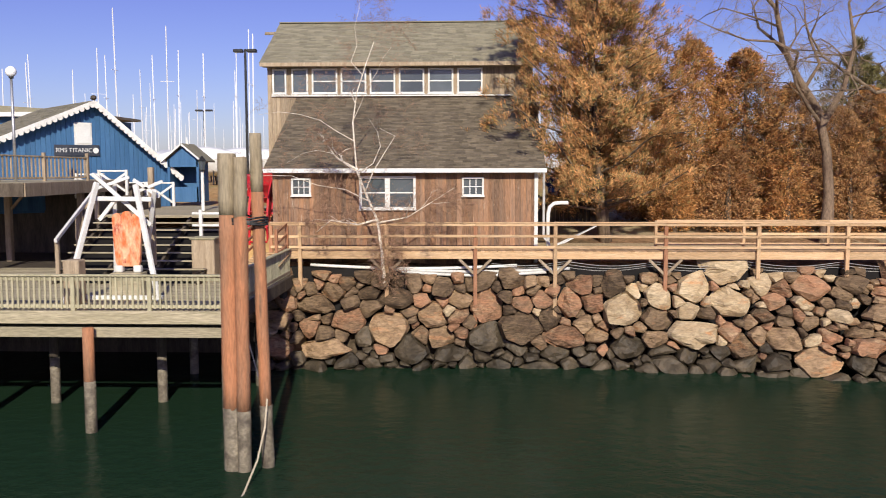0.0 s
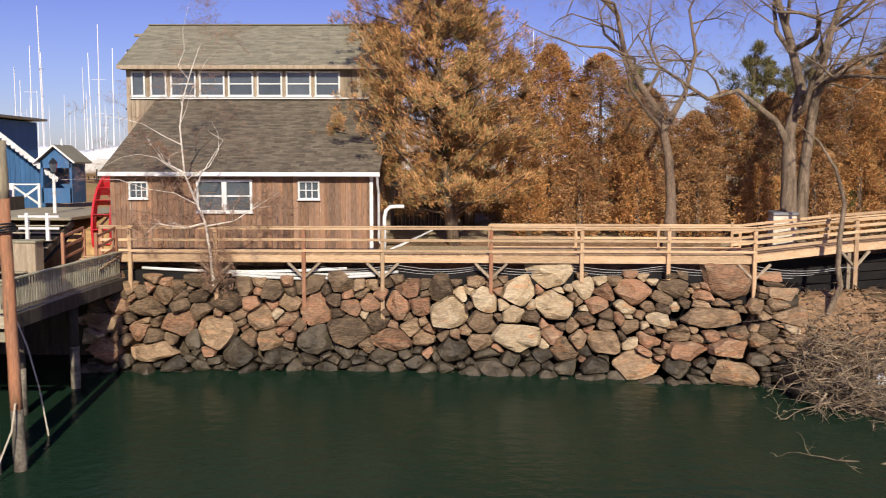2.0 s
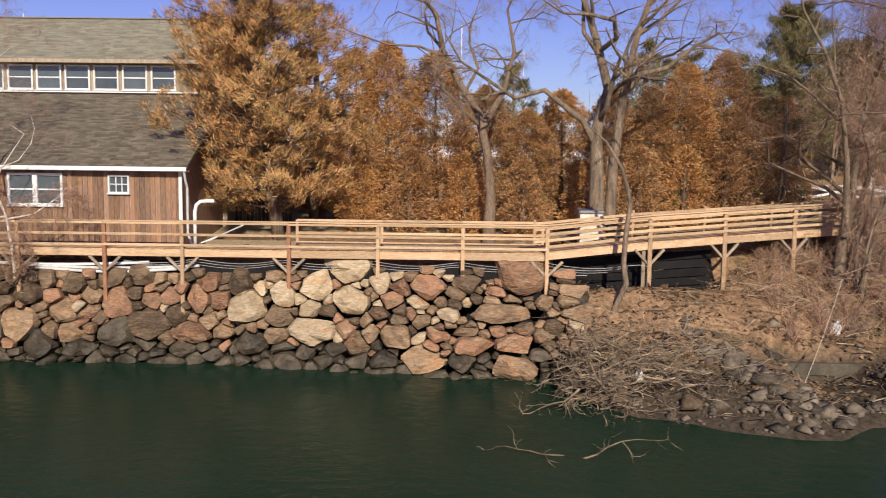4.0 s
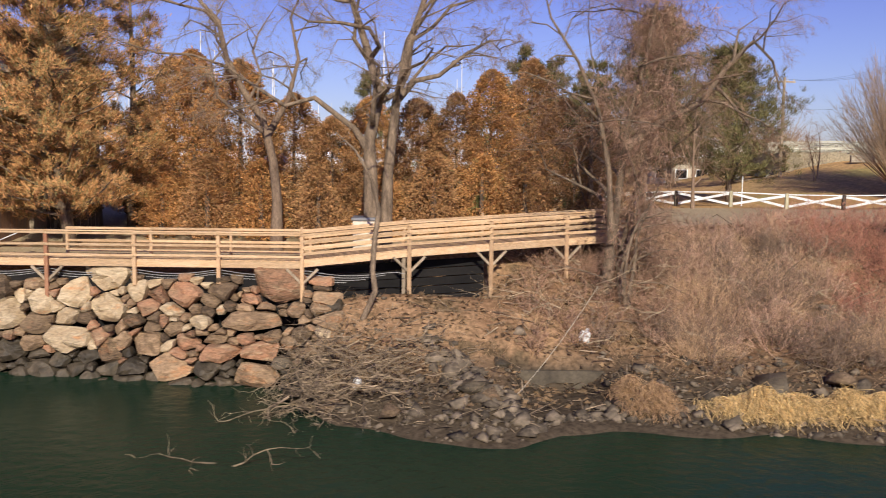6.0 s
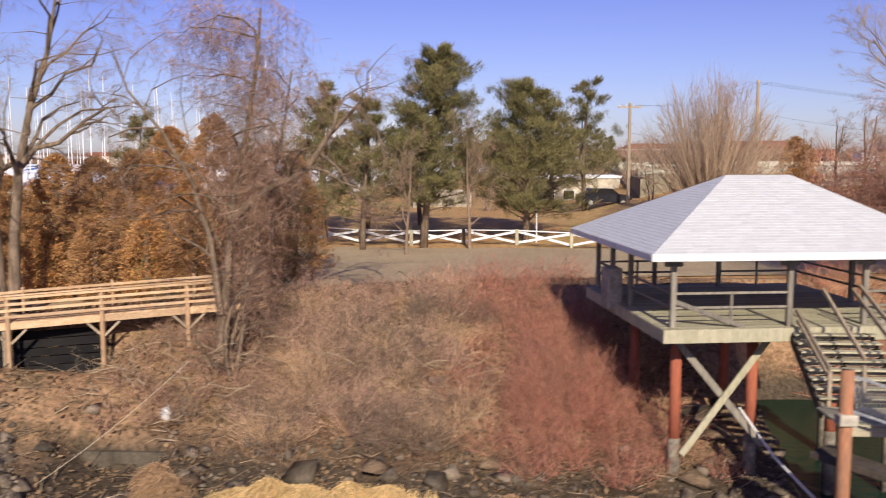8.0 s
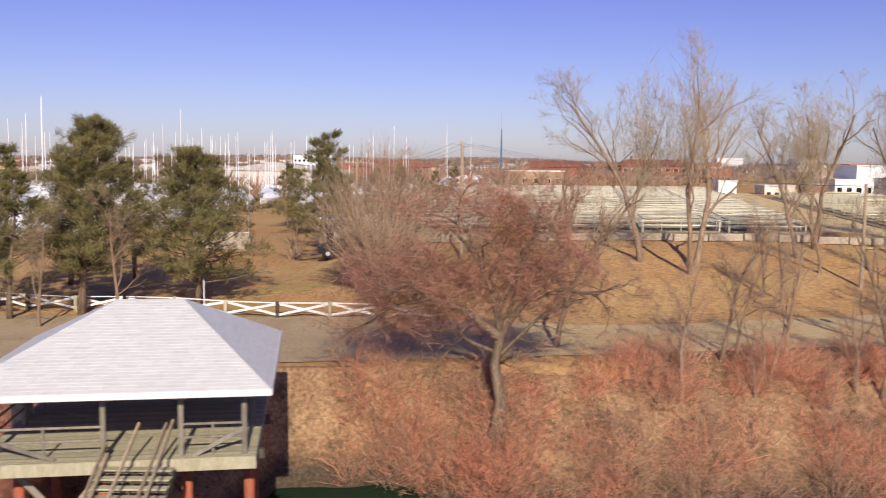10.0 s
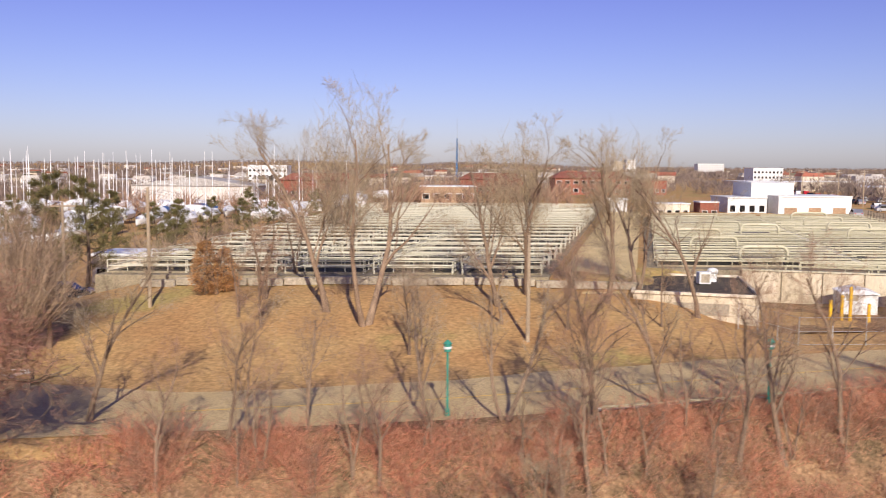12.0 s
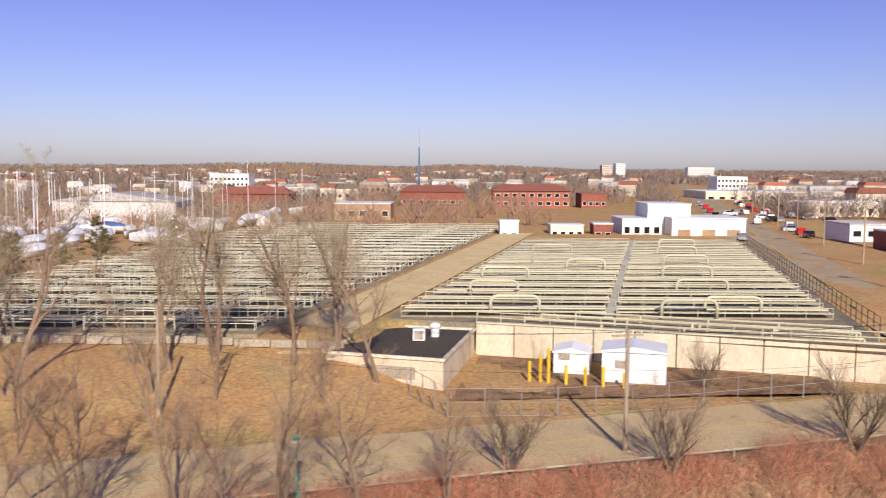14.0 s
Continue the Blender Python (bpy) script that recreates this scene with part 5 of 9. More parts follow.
def stone_cells():
    """Tightly fitted outlines (x, z) over the wall's face: big known stones first, then fillers of falling size, each cut back where it meets its neighbours."""
    sites = [(x, z, w * 0.52, h * 0.52, rg.uniform(-0.15, 0.15), k) for x, z, w, h, k in KEY_STONES]
    for tries, sizes in ((110, (0.6, 0.85)), (1500, (0.4, 0.55)), (5000, (0.26, 0.4)), (7000, (0.16, 0.24))):
        for _ in range(tries):
            a = rg.uniform(*sizes)
            x, z = rg.uniform(-10.25, 13.3), rg.uniform(-0.75, 2.85)
            c = a * (rg.uniform(0.36, 0.55) if x > 8 or z < 0.2 else rg.uniform(0.48, 0.88))
            if z + c > (2.8 if x < 3 else 2.95) - 0.25 * math.sin(x * 1.9) ** 2:
                continue
            if all(math.hypot((x - q[0]) / (a + q[2]), (z - q[1]) / (c + q[3])) > 0.8 for q in sites):
                sites.append((x, z, a, c, rg.uniform(-0.5, 0.5), None))
    def reach(ux, uz, a, c, turn):
        p, q = ux * math.cos(turn) + uz * math.sin(turn), uz * math.cos(turn) - ux * math.sin(turn)
        return 1 / math.hypot(p / a, q / c)
    for i, (x, z, a, c, turn, kind) in enumerate(sites):
        poly = [(x - a * 1.5, z - c * 1.5), (x + a * 1.5, z - c * 1.5), (x + a * 1.5, z + c * 1.5), (x - a * 1.5, z + c * 1.5)]
        for j, (x2, z2, a2, c2, turn2, _) in enumerate(sites):
            dx, dz = x2 - x, z2 - z
            d = math.hypot(dx, dz)
            if j == i or d > (a + a2) * 1.6 + 0.4:
                continue
            ux, uz = dx / d, dz / d
            r1, r2 = reach(ux, uz, a, c, turn), reach(ux, uz, a2, c2, turn2)
            lim = d * r1 / (r1 + r2) - 0.004
            tw = math.sin((i * j % 97) + i + j) * 0.3
            nx, nz = ux / (a + a2) ** 0.7, uz / (c + c2) ** 0.7
            nx, nz = nx * math.cos(tw) - nz * math.sin(tw), nx * math.sin(tw) + nz * math.cos(tw)
            out_, px_, pz_ = [], x + ux * lim, z + uz * lim
            for (ax, az), (bx, bz) in zip(poly, poly[1:] + poly[:1]):
                sa_, sb_ = (ax - px_) * nx + (az - pz_) * nz, (bx - px_) * nx + (bz - pz_) * nz
                if sa_ <= 0:
                    out_.append((ax, az))
                if sa_ * sb_ < 0:
                    f = sa_ / (sa_ - sb_)
                    out_.append((ax + (bx - ax) * f, az + (bz - az) * f))
            poly = out_
            if len(poly) < 3:
                break
        if len(poly) >= 3:
            yield poly, kind


def fitted_stone(poly, material):
    """One blunt stone filling the outline: back, rim, shoulder and a tilted, cleft face."""
    poly = [p for p, q in zip(poly, poly[1:] + poly[:1]) if math.dist(p, q) > 0.07]
    if len(poly) < 3:
        return
    ring = []
    for o, p, q in zip(poly[-1:] + poly[:-1], poly, poly[1:] + poly[:1]):
        ring += [(p[0] * 0.88 + o[0] * 0.12, p[1] * 0.88 + o[1] * 0.12), (p[0] * 0.88 + q[0] * 0.12, p[1] * 0.88 + q[1] * 0.12)]
        if math.dist(p, q) > 0.3:
            f, bulge = rg.uniform(0.4, 0.6), rg.uniform(-0.03, 0.05)
            ring.append((p[0] + (q[0] - p[0]) * f + (q[1] - p[1]) * bulge, p[1] + (q[1] - p[1]) * f - (q[0] - p[0]) * bulge))
    m, total = len(ring), sum(math.dist(p, q) for p, q in zip(ring, ring[1:] + ring[:1]))
    cx, cz = sum(p[0] for p in ring) / m, sum(p[1] for p in ring) / m
    size = min(1.0, total / 3.0)
    ta, tb = rg.uniform(-0.5, 0.5), rg.uniform(0.0, 0.6)
    off = Vector((rg.uniform(-50, 50), rg.uniform(-50, 50), 0))
    ox, oz = rg.uniform(-0.35, 0.35), rg.uniform(-0.35, 0.35)
    vs, fs = [], []
    for sc_, dp in ((0.85, 0.75), (1.03, 0.32), (0.9, 0.12), (0.5, 0.0)):
        for x, z in ring:
            ux, uz = (x - cx) * sc_, (z - cz) * sc_
            if sc_ < 0.6:
                ux, uz = ux + ox * size * 0.3, uz + oz * size * 0.3
            nv = noise.noise_vector(Vector((ux * 2.6, uz * 2.6, dp * 3)) + off)
            vs.append((ux + nv.x * 0.05 * size, dp * (0.4 + 0.6 * size) + (ta * ux + tb * uz if dp < 0.3 else 0) + nv.y * 0.2 * size, uz + nv.z * 0.05 * size))
    nv = noise.noise(off) * 0.08
    vs.append((ox * size * 0.3, -0.02 + nv, oz * size * 0.3))
    for r in range(3):
        for i in range(m):
            j = (i + 1) % m
            fs.append((r * m + i, r * m + j, r * m + m + j, r * m + m + i))
    fs += [(3 * m + i, 3 * m + (i + 1) % m, 4 * m) for i in range(m)]
    wpiece("stone", Build().add(vs, fs).mesh("stone", material), rockwall, pose(cx, wall_y(cx, cz) + rg.uniform(-0.16, 0.16), cz))


for poly, kind in stone_cells():
    xc, zc = sum(p[0] for p in poly) / len(poly), sum(p[1] for p in poly) / len(poly)
    r = rg.random()
    if kind is not None:
        material = KIND[kind] if kind != 3 else (M_ROCKPALE if 5 < xc < 6 else M_ROCKRED)
    elif r < 1.25 - zc * 2.2:
        material = M_ROCKWET
    else:
        material = M_ROCKPALE if r < (0.22 if 2.5 < xc < 10 and zc > 0.5 else 0.03) else (M_ROCKRED if r > 0.72 else (M_ROCKDARK if r > (0.36 if xc < 2 else 0.55) else M_ROCK))
    fitted_stone(poly, material)
# near-black sheet that puts the shade into the gaps between stones
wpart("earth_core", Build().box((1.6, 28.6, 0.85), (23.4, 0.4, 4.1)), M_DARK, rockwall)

# rubble on the flat and single boulders
rubble_v, rubble_f = [], []


def shard(seed):
    """An angular broken stone about 1 m across: the hull of a few scattered points."""
    q = random.Random(seed)
    bm = bmesh.new()
    for _ in range(11):
        bm.verts.new(Vector((q.gauss(0, 1), q.gauss(0, 1), q.gauss(0, 1))).normalized() * q.uniform(0.42, 0.62))
    hull = bmesh.ops.convex_hull(bm, input=bm.verts[:])
    bmesh.ops.delete(bm, geom=list({e for e in hull["geom_interior"] + hull["geom_unused"] if isinstance(e, bmesh.types.BMVert)}), context="VERTS")
    bmesh.ops.triangulate(bm, faces=bm.faces[:])
    bm.verts.index_update()
    vs, fs = np.array([v.co[:] for v in bm.verts]), np.array([[v.index for v in f.verts] for f in bm.faces])
    bm.free()
    return vs, fs


SHARDS = [shard(k) for k in range(6)]
g = np.random.default_rng(4)
N = 2520
px = np.concatenate([g.uniform(13, 22.5, 520), g.uniform(22.4, 42.4, 1780), g.uniform(16.8, 19.9, 220)])
sh = np.interp(px, SHORE_X, SHORE_Y)
py = sh + 0.4 + np.abs(g.normal(0, 1, N)) * np.where(px < 20.0, 2.4, np.where(px < 22.6, 0.6, 2.9))
spit = np.arange(N) >= 2300   # the spit of broken stone beside the inlet
py = np.where(spit, 26.0 - (px - 16.8) * 1.45 + g.normal(0, 0.45, N), py)
pz = ground_z(px, py)
sc = np.clip(np.exp(g.normal(-2.1, 0.65, N)) * np.where(spit, 2.3, 1.0), 0.06, 0.6)
an = g.uniform(0, 6.28, N)
dims = sc[:, None] * np.stack([g.uniform(0.8, 1.5, N), g.uniform(0.8, 1.2, N), g.uniform(0.5, 0.95, N)], 1)
for v_, f_ in SHARDS:
    pick = np.nonzero(np.arange(N) % len(SHARDS) == len(rubble_v))[0]
    loc = v_[None] * dims[pick][:, None, :]
    ca, sa = np.cos(an[pick])[:, None], np.sin(an[pick])[:, None]
    rubble_v.append(np.stack([loc[..., 0] * ca - loc[..., 1] * sa + px[pick][:, None], loc[..., 0] * sa + loc[..., 1] * ca + py[pick][:, None], loc[..., 2] + (pz + sc * 0.12)[pick][:, None]], -1).reshape(-1, 3))
    rubble_f.append((np.arange(len(pick))[:, None, None] * len(v_) + f_[None]).reshape(-1, 3) + sum(len(q) for q in rubble_v[:-1]))
rv, rfc = np.concatenate(rubble_v), np.concatenate(rubble_f)
ob = new("shore_rubble", np_mesh("shore_rubble", rv, rfc, M_RUBBLE))
tagged(ob, "grey-brown stones scattered over the mud flat", "rubble", kind="stuff")
BOULDER = [np_mesh("stone", v_, f_, M_ROCKDARK if k % 2 else M_ROCKWET) for k, (v_, f_) in enumerate(SHARDS)]
for i, (x, y, s) in enumerate(((27.5, 24.1, 1.2), (29.6, 24.3, 0.9), (18.4, 23.2, 0.8), (18.9, 22.7, 0.7), (17.6, 23.5, 0.6), (16.0, 22.2, 0.7), (31.5, 23.6, 0.8), (24.2, 23.9, 0.7), (23.2, 23.2, 0.6), (34, 22.5, 0.9), (37.2, 22.6, 0.7), (38.9, 24.0, 0.8),
                                (12.9, 24.4, 0.9), (14.1, 23.0, 0.7), (19.3, 24.9, 0.6), (22.9, 24.4, 0.5), (25.4, 23.4, 0.6), (33, 24.5, 0.6), (29.9, 27.5, 0.7), (40.2, 26.5, 1.1), (39.6, 27.8, 1.3), (41.0, 28.5, 1.2), (13.4, 27.9, 1.0))):
    bd = thing("boulder", (x, y, gz(x, y)), "rough grey-brown boulder on the shore", "boulder", "boulders on the shore")
    piece("stone", BOULDER[i % 6], bd, pose(0, 0, s * 0.16, rg.uniform(-15, 15), 0, rg.uniform(0, 360)) @ Matrix.Diagonal((s * 1.3, s, s * 0.75, 1)))

# concrete headwall in the inlet
hw = thing("culvert_headwall", (21.2, 26.2, -0.6), "low stained concrete headwall with a dark culvert mouth", "wall")
holed_wall(b := Build(), 19.5, 22.9, -0.9, 0.25, 26.0, 0.35, [(20.9, 21.7, -0.9, -0.15)])
wpart("headwall_block", b, M_CONCWET, hw)
wpart("culvert_back", Build().box((21.3, 26.6, -0.5), (0.9, 0.05, 0.8)), M_DARK, hw)
# drift, buoy, bag, rope
bu = thing("buoy", (14.86, 23.8, gz(14.86, 23.8)), "white foam buoy stranded on the mud", "buoy")
wpart("float", Build().ball((14.86, 23.8, gz(14.86, 23.8) + 0.15), (0.14, 0.12, 0.22), 12, 8), M_WHITE2, bu, smooth=True)
bg = thing("white_jug", (22.2, 27.3, gz(22.2, 27.3)), "white plastic jug lying in the reeds", "jug")
wpart("body", Build().box((22.2, 27.3, gz(22.2, 27.3) + 0.2), (0.36, 0.26, 0.4), cham=0.06, ry=12), M_WHITE2, bg)
wpart("neck", Build().cyl((22.26, 27.3, gz(22.2, 27.3) + 0.38), (22.3, 27.3, gz(22.2, 27.3) + 0.5), 0.06, 0.05), M_WHITE2, bg)
rp = thing("shore_rope", (19.4, 22.6, -0.4), "long pale rope stretched from a tree to the mud", "rope")
A_, B_ = Vector((22.75, 28.2, 2.75)), Vector((18.9, 22.3, -0.4))
wpart("strand", Build().tube([A_.lerp(B_, u) - Vector((0, 0, 0.25 * math.sin(math.pi * u))) for u in np.linspace(0, 1, 12)], [0.011] * 12, 5), M_ROPE, rp)


def wild_branch(b, p, d, ln, r, g, depth):
    pts, q, dd = [Vector(p)], Vector(p), Vector(d).normalized()
    for i in range(5):
        dd = (dd + Vector((g.gauss(0, 1), g.gauss(0, 1), g.gauss(0, 0.7))) * 0.34).normalized()
        q = q + dd * ln / 5
        pts.append(q.copy())
        if depth and g.random() < 0.6:
            wild_branch(b, q, (dd + Vector((g.gauss(0, 1), g.gauss(0, 1), g.gauss(0, 0.6))) * 0.8), ln * 0.45, r * 0.5, g, depth - 1)
    b.tube(pts, [r * (1 - 0.8 * i / 5) for i in range(6)], 4, False)


g = random.Random(5)
for (x, y, z, d, ln) in ((12.0, 18.7, -0.47, (-1, 0.1, 0.05), 1.5), (12.4, 18.5, -0.47, (1, 0.35, 0.28), 1.8), (12.6, 18.6, -0.48, (1, -0.3, 0.03), 1.5)):
    br = thing("drift_branch", (x, y, WATER_Z), "bleached bare branch lying in the shallow water", "branch", "drift branches")
    b = Build()
    wild_branch(b, (x, y, z), d, ln, 0.026, g, 2)
    wpart("limb", b, M_DRIFT, br)
b = Build()
for i in range(210):
    x, y = 12.9 + 4.2 * g.random() ** 1.3, g.uniform(22.2, 25.6)
    a = g.uniform(-0.7, 0.9)
    wild_branch(b, (x, y, gz(x, y) + g.uniform(0.05, 0.85)), (math.cos(a) * g.choice((-1, 1)), math.sin(a) - 0.4, g.uniform(-0.25, 0.35)), g.uniform(0.7, 2.0), g.uniform(0.014, 0.036), g, 2)
tagged(new("brushwood_pile", b.mesh("brushwood_pile", M_DRIFT)), "tangle of bleached cut branches dumped over the bank", "brushwood", kind="stuff")

b = Build()
for i in range(70):
    x, y = g.uniform(18.5, 33), g.uniform(26.0, 32.5)
    a = g.uniform(-0.9, 0.9)
    wild_branch(b, (x, y, gz(x, y) + g.uniform(0.1, 0.9)), (math.cos(a) * g.choice((-1, 1)), math.sin(a), g.uniform(-0.1, 0.6)), g.uniform(0.8, 2.4), g.uniform(0.012, 0.026), g, 2)
tagged(new("fallen_branches", b.mesh("fallen_branches", M_TWIGPALE)), "pale dead branches lying in the brush on the bank", "branches", kind="stuff")

# ---- brush, reeds, straw ----


def cones(base, tip, r0, seed=1):
    g = np.random.default_rng(seed)
    n = len(base)
    d = tip - base
    u = np.cross(d, g.normal(0, 1, (n, 3)))
    u /= np.linalg.norm(u, axis=1, keepdims=True) + 1e-9
    w = np.cross(d / (np.linalg.norm(d, axis=1, keepdims=True) + 1e-9), u)
    r = r0[:, None]
    vs = np.stack([base + u * r, base + (-0.5 * u + 0.87 * w) * r, base + (-0.5 * u - 0.87 * w) * r, tip], 1).reshape(-1, 3)
    f = (np.arange(n)[:, None, None] * 4 + np.array([(0, 1, 3), (1, 2, 3), (2, 0, 3)])[None]).reshape(-1, 3)
    return vs, f


def join(*parts_):
    vs, fs, k = [], [], 0
    for v, f in parts_:
        vs.append(v)
        fs.append(f + k)
        k += len(v)
    return np.concatenate(vs), np.concatenate(fs)


def brush(name, x, y, hgt, material, label, twigs=4, lean=0.3, r=0.011, seed=1, category="brush"):
    """Bare stems with side twigs on the ground at (x, y), hgt tall."""
    g = np.random.default_rng(seed)
    n = len(x)
    z = ground_z(x, y) - 0.05
    base = np.stack([x, y, z], 1)
    d = np.stack([g.normal(0, lean, n), g.normal(0, lean, n), np.ones(n)], 1)
    tip = base + d * hgt[:, None]
    rr = r * (0.6 + 0.5 * hgt) * g.uniform(0.7, 1.3, n)
    main = stems(base, tip, rr, 3, 0.05, seed)
    i = np.repeat(np.arange(n), twigs)
    u = g.uniform(0.3, 0.95, len(i))
    tb = base[i] + (tip - base)[i] * u[:, None]
    td = np.stack([g.normal(0, 0.6, len(i)), g.normal(0, 0.6, len(i)), g.uniform(0.1, 0.9, len(i))], 1) * (hgt[i] * g.uniform(0.2, 0.5, len(i)))[:, None]
    tw = cones(tb, tb + td, rr[i] * 0.5, seed + 1)
    ob = new(name, np_mesh(name, *join(main, tw), material))
    return tagged(ob, label, category, kind="stuff")


def scatter(seed, n, x0, x1, keep):
    """Random (x, y) on the bank; keep(x, u) is the chance, u runs from the shore (0) to the bank's top (1)."""
    g = np.random.default_rng(seed)
    x = g.uniform(x0, x1, n * 5)
    u = g.uniform(0.05, 1.25, n * 5)
    ys, yt = np.interp(x, SHORE_X, SHORE_Y), np.interp(x, TOP_X, TOP_Y)
    ok = g.uniform(0, 1, n * 5) < keep(x, u)
    x, u, ys, yt = x[ok][:n], u[ok][:n], ys[ok][:n], yt[ok][:n]
    return x, ys + u * (yt - ys), u


def clump(x, y, f, seed):
    """A patchy 0..1 field."""
    return 0.5 + 0.5 * np.sin(x * f + seed) * np.cos(y * f * 1.3 + seed * 2.1) + 0.25 * np.sin(x * f * 2.7 + y * f * 2.2 + seed)


def bushes(name, spots, material, label, stems_per=60, twigs=5, r=0.006, seed=1):
    """Rounded bare bushes: stems fanning out of each root (x, y, radius, height), with side twigs."""
    g = np.random.default_rng(seed)
    sp = np.array(spots)
    i = np.repeat(np.arange(len(sp)), stems_per)
    n = len(i)
    R, Hh = sp[i, 2], sp[i, 3]
    a, q = g.uniform(0, 2 * math.pi, n), np.sqrt(g.uniform(0, 1, n))
    bx, by = sp[i, 0] + 0.35 * R * q * np.cos(a), sp[i, 1] + 0.35 * R * q * np.sin(a)
    base = np.stack([bx, by, ground_z(bx, by) - 0.05], 1)
    a = a + g.normal(0, 0.5, n)
    tip = base + np.stack([R * 0.75 * q * np.cos(a), R * 0.75 * q * np.sin(a), Hh * np.sqrt(np.maximum(0.06, 1 - 0.85 * q * q)) * g.uniform(0.55, 1.08, n)], 1)
    rr = r * g.uniform(0.7, 1.5, n)
    main = stems(base, tip, rr, 3, 0.15, seed)
    j = np.repeat(np.arange(n), twigs)
    m = len(j)
    tb = base[j] + (tip - base)[j] * g.uniform(0.25, 1.0, m)[:, None]
    td = (np.stack([g.normal(0, 0.5, m), g.normal(0, 0.5, m), g.uniform(-0.15, 0.8, m)], 1) + 0.3 * (tip - base)[j] / Hh[j][:, None]) * (Hh[j] * g.uniform(0.15, 0.42, m))[:, None]
    ob = new(name, np_mesh(name, *join(main, cones(tb, tb + td, rr[j] * 0.6, seed + 1)), material))
    return tagged(ob, label, "brush", kind="stuff")


def spots_in(seed, n, x0, x1, keep, rr, hh):
    """Roots of bushes on the bank, as (x, y, radius, height)."""
    g = np.random.default_rng(seed)
    x, y, u = scatter(seed, n, x0, x1, keep)
    k = g.uniform(0, 1, len(x)) ** 1.4
    return np.stack([x, y, rr[0] + (rr[1] - rr[0]) * k, hh[0] + (hh[1] - hh[0]) * k * g.uniform(0.8, 1.2, len(x))], 1)


def red_line(x, u):
    """How far a place lies from the diagonal thicket beside the pavilion."""
    return np.abs(x - (37.4 - 4.0 * np.clip(u, 0, 1.1)))


g = np.random.default_rng(8)
x, y, u = scatter(1, 2600, 13.5, 40, lambda x, u: np.clip((u - 0.15) * 2, 0, 1) * (u < 0.95) * np.clip(clump(x, u * 12, 0.8, 1) - 0.2, 0.05, 1) * np.where(x < 19, 0.12, 1.0) * ~((np.abs(x - 21.1) < 1.9) & (u < 0.42)))
brush("bank_brush", x, y, g.uniform(0.2, 0.8, len(x)) * (0.5 + 0.7 * clump(x, y, 0.5, 3)), M_TANBRUSH, "tan bare brush on the bank", 5, 0.7, 0.006, 2)
x, y, u = scatter(3, 7500, 13, 40, lambda x, u: (u > np.where(x > 22.5, 0.26, 0.2)) * (u < 1.05) * np.clip(clump(x, u * 10, 1.1, 4), 0.12, 1) * ~((np.abs(x - 21.1) < 1.9) & (u < 0.42)) * np.where((x < 18.6) & (u > 0.5), 0.12, 1.0))
brush("bank_reeds", x, y, g.uniform(0.1, 0.42, len(x)) * np.where(x < 24, 1.0, 0.75), M_REED, "short dry grass and reeds on the bank", 2, 0.7, 0.005, 4, "grass")
bushes("tan_bushes", spots_in(51, 110, 25, 39, lambda x, u: (u > 0.34) * (u < 0.95) * np.clip(red_line(x, u) / 4, 0.1, 1), (0.5, 1.4), (0.5, 1.6)), M_TANBRUSH, "rounded tan bare bushes on the bank", 42, 6, 0.009, 52)
bushes("crimson_bushes", spots_in(53, 75, 28, 41, lambda x, u: (u > 0.25) * (u < 1.02) * np.clip(1.25 - red_line(x, u) / 3.4, 0, 1), (0.6, 1.7), (0.6, 1.9)), M_CRIMSON, "dense thicket of crimson bare stems beside the pavilion", 46, 9, 0.007, 54)
bushes("grey_bushes", spots_in(55, 34, 25, 34, lambda x, u: (u > 0.3) * (u < 0.85) * np.clip(1.3 - np.abs(x - 29.4) / 3, 0.08, 1), (0.7, 1.5), (0.9, 2.0)), M_TWIGDARK, "grey-brown bare bushes on the bank", 48, 8, 0.009, 56)
bushes("vine_brush", spots_in(65, 42, 23.5, 32, lambda x, u: (u > 0.35) * (u < 0.98) * np.clip(1.2 - np.abs(x - 29) / 6, 0.2, 1), (0.6, 1.5), (0.8, 1.9)), M_VINE, "soft reddish-brown tangle of bare brush on the bank", 36, 9, 0.011, 66)
tg = np.random.default_rng(67)
tx_, ty_ = tg.uniform(34.0, 37.3, 38), tg.uniform(26.8, 33.0, 38)
th_ = np.clip(tg.uniform(3.3, 4.4, 38) - ground_z(tx_, ty_), 0.9, 2.5)
bushes("pavilion_thicket", np.stack([tx_, ty_, th_ * 0.5, th_], 1), M_CRIMSON, "tall crimson bare bushes crowding the pavilion deck", 46, 13, 0.006, 68)
bushes("dark_bramble", spots_in(75, 26, 22.0, 29, lambda x, u: (u > 0.4) * (u < 0.9), (0.5, 1.2), (0.6, 1.5)), M_TWIGDARK, "dark grey-brown bramble among the reddish brush", 34, 9, 0.012, 76)
bushes("bramble", spots_in(57, 60, 20.0, 28, lambda x, u: (u > 0.42) * (u < 0.97), (0.5, 1.2), (0.6, 1.5)), M_TWIGRED, "tangled reddish-brown bramble below the ramp's end", 30, 8, 0.012, 58)
x, y, u = scatter(9, 6000, 46.5, 135, lambda x, u: (u > 0.05) * (u < 1.02) * np.clip(clump(x, u * 9, 0.35, 2) + 0.2, 0.3, 1))
brush("red_bank_brush", x, y, g.uniform(0.3, 1.0, len(x)), M_REDBRUSH, "reddish bare brush covering the bank below the street", 5, 0.8, 0.010, 10)
x, y, u = scatter(11, 5000, 46.5, 135, lambda x, u: (u > 0.02) * (u < 1.0) * np.clip(1.1 - clump(x, u * 9, 0.35, 2), 0.3, 1))
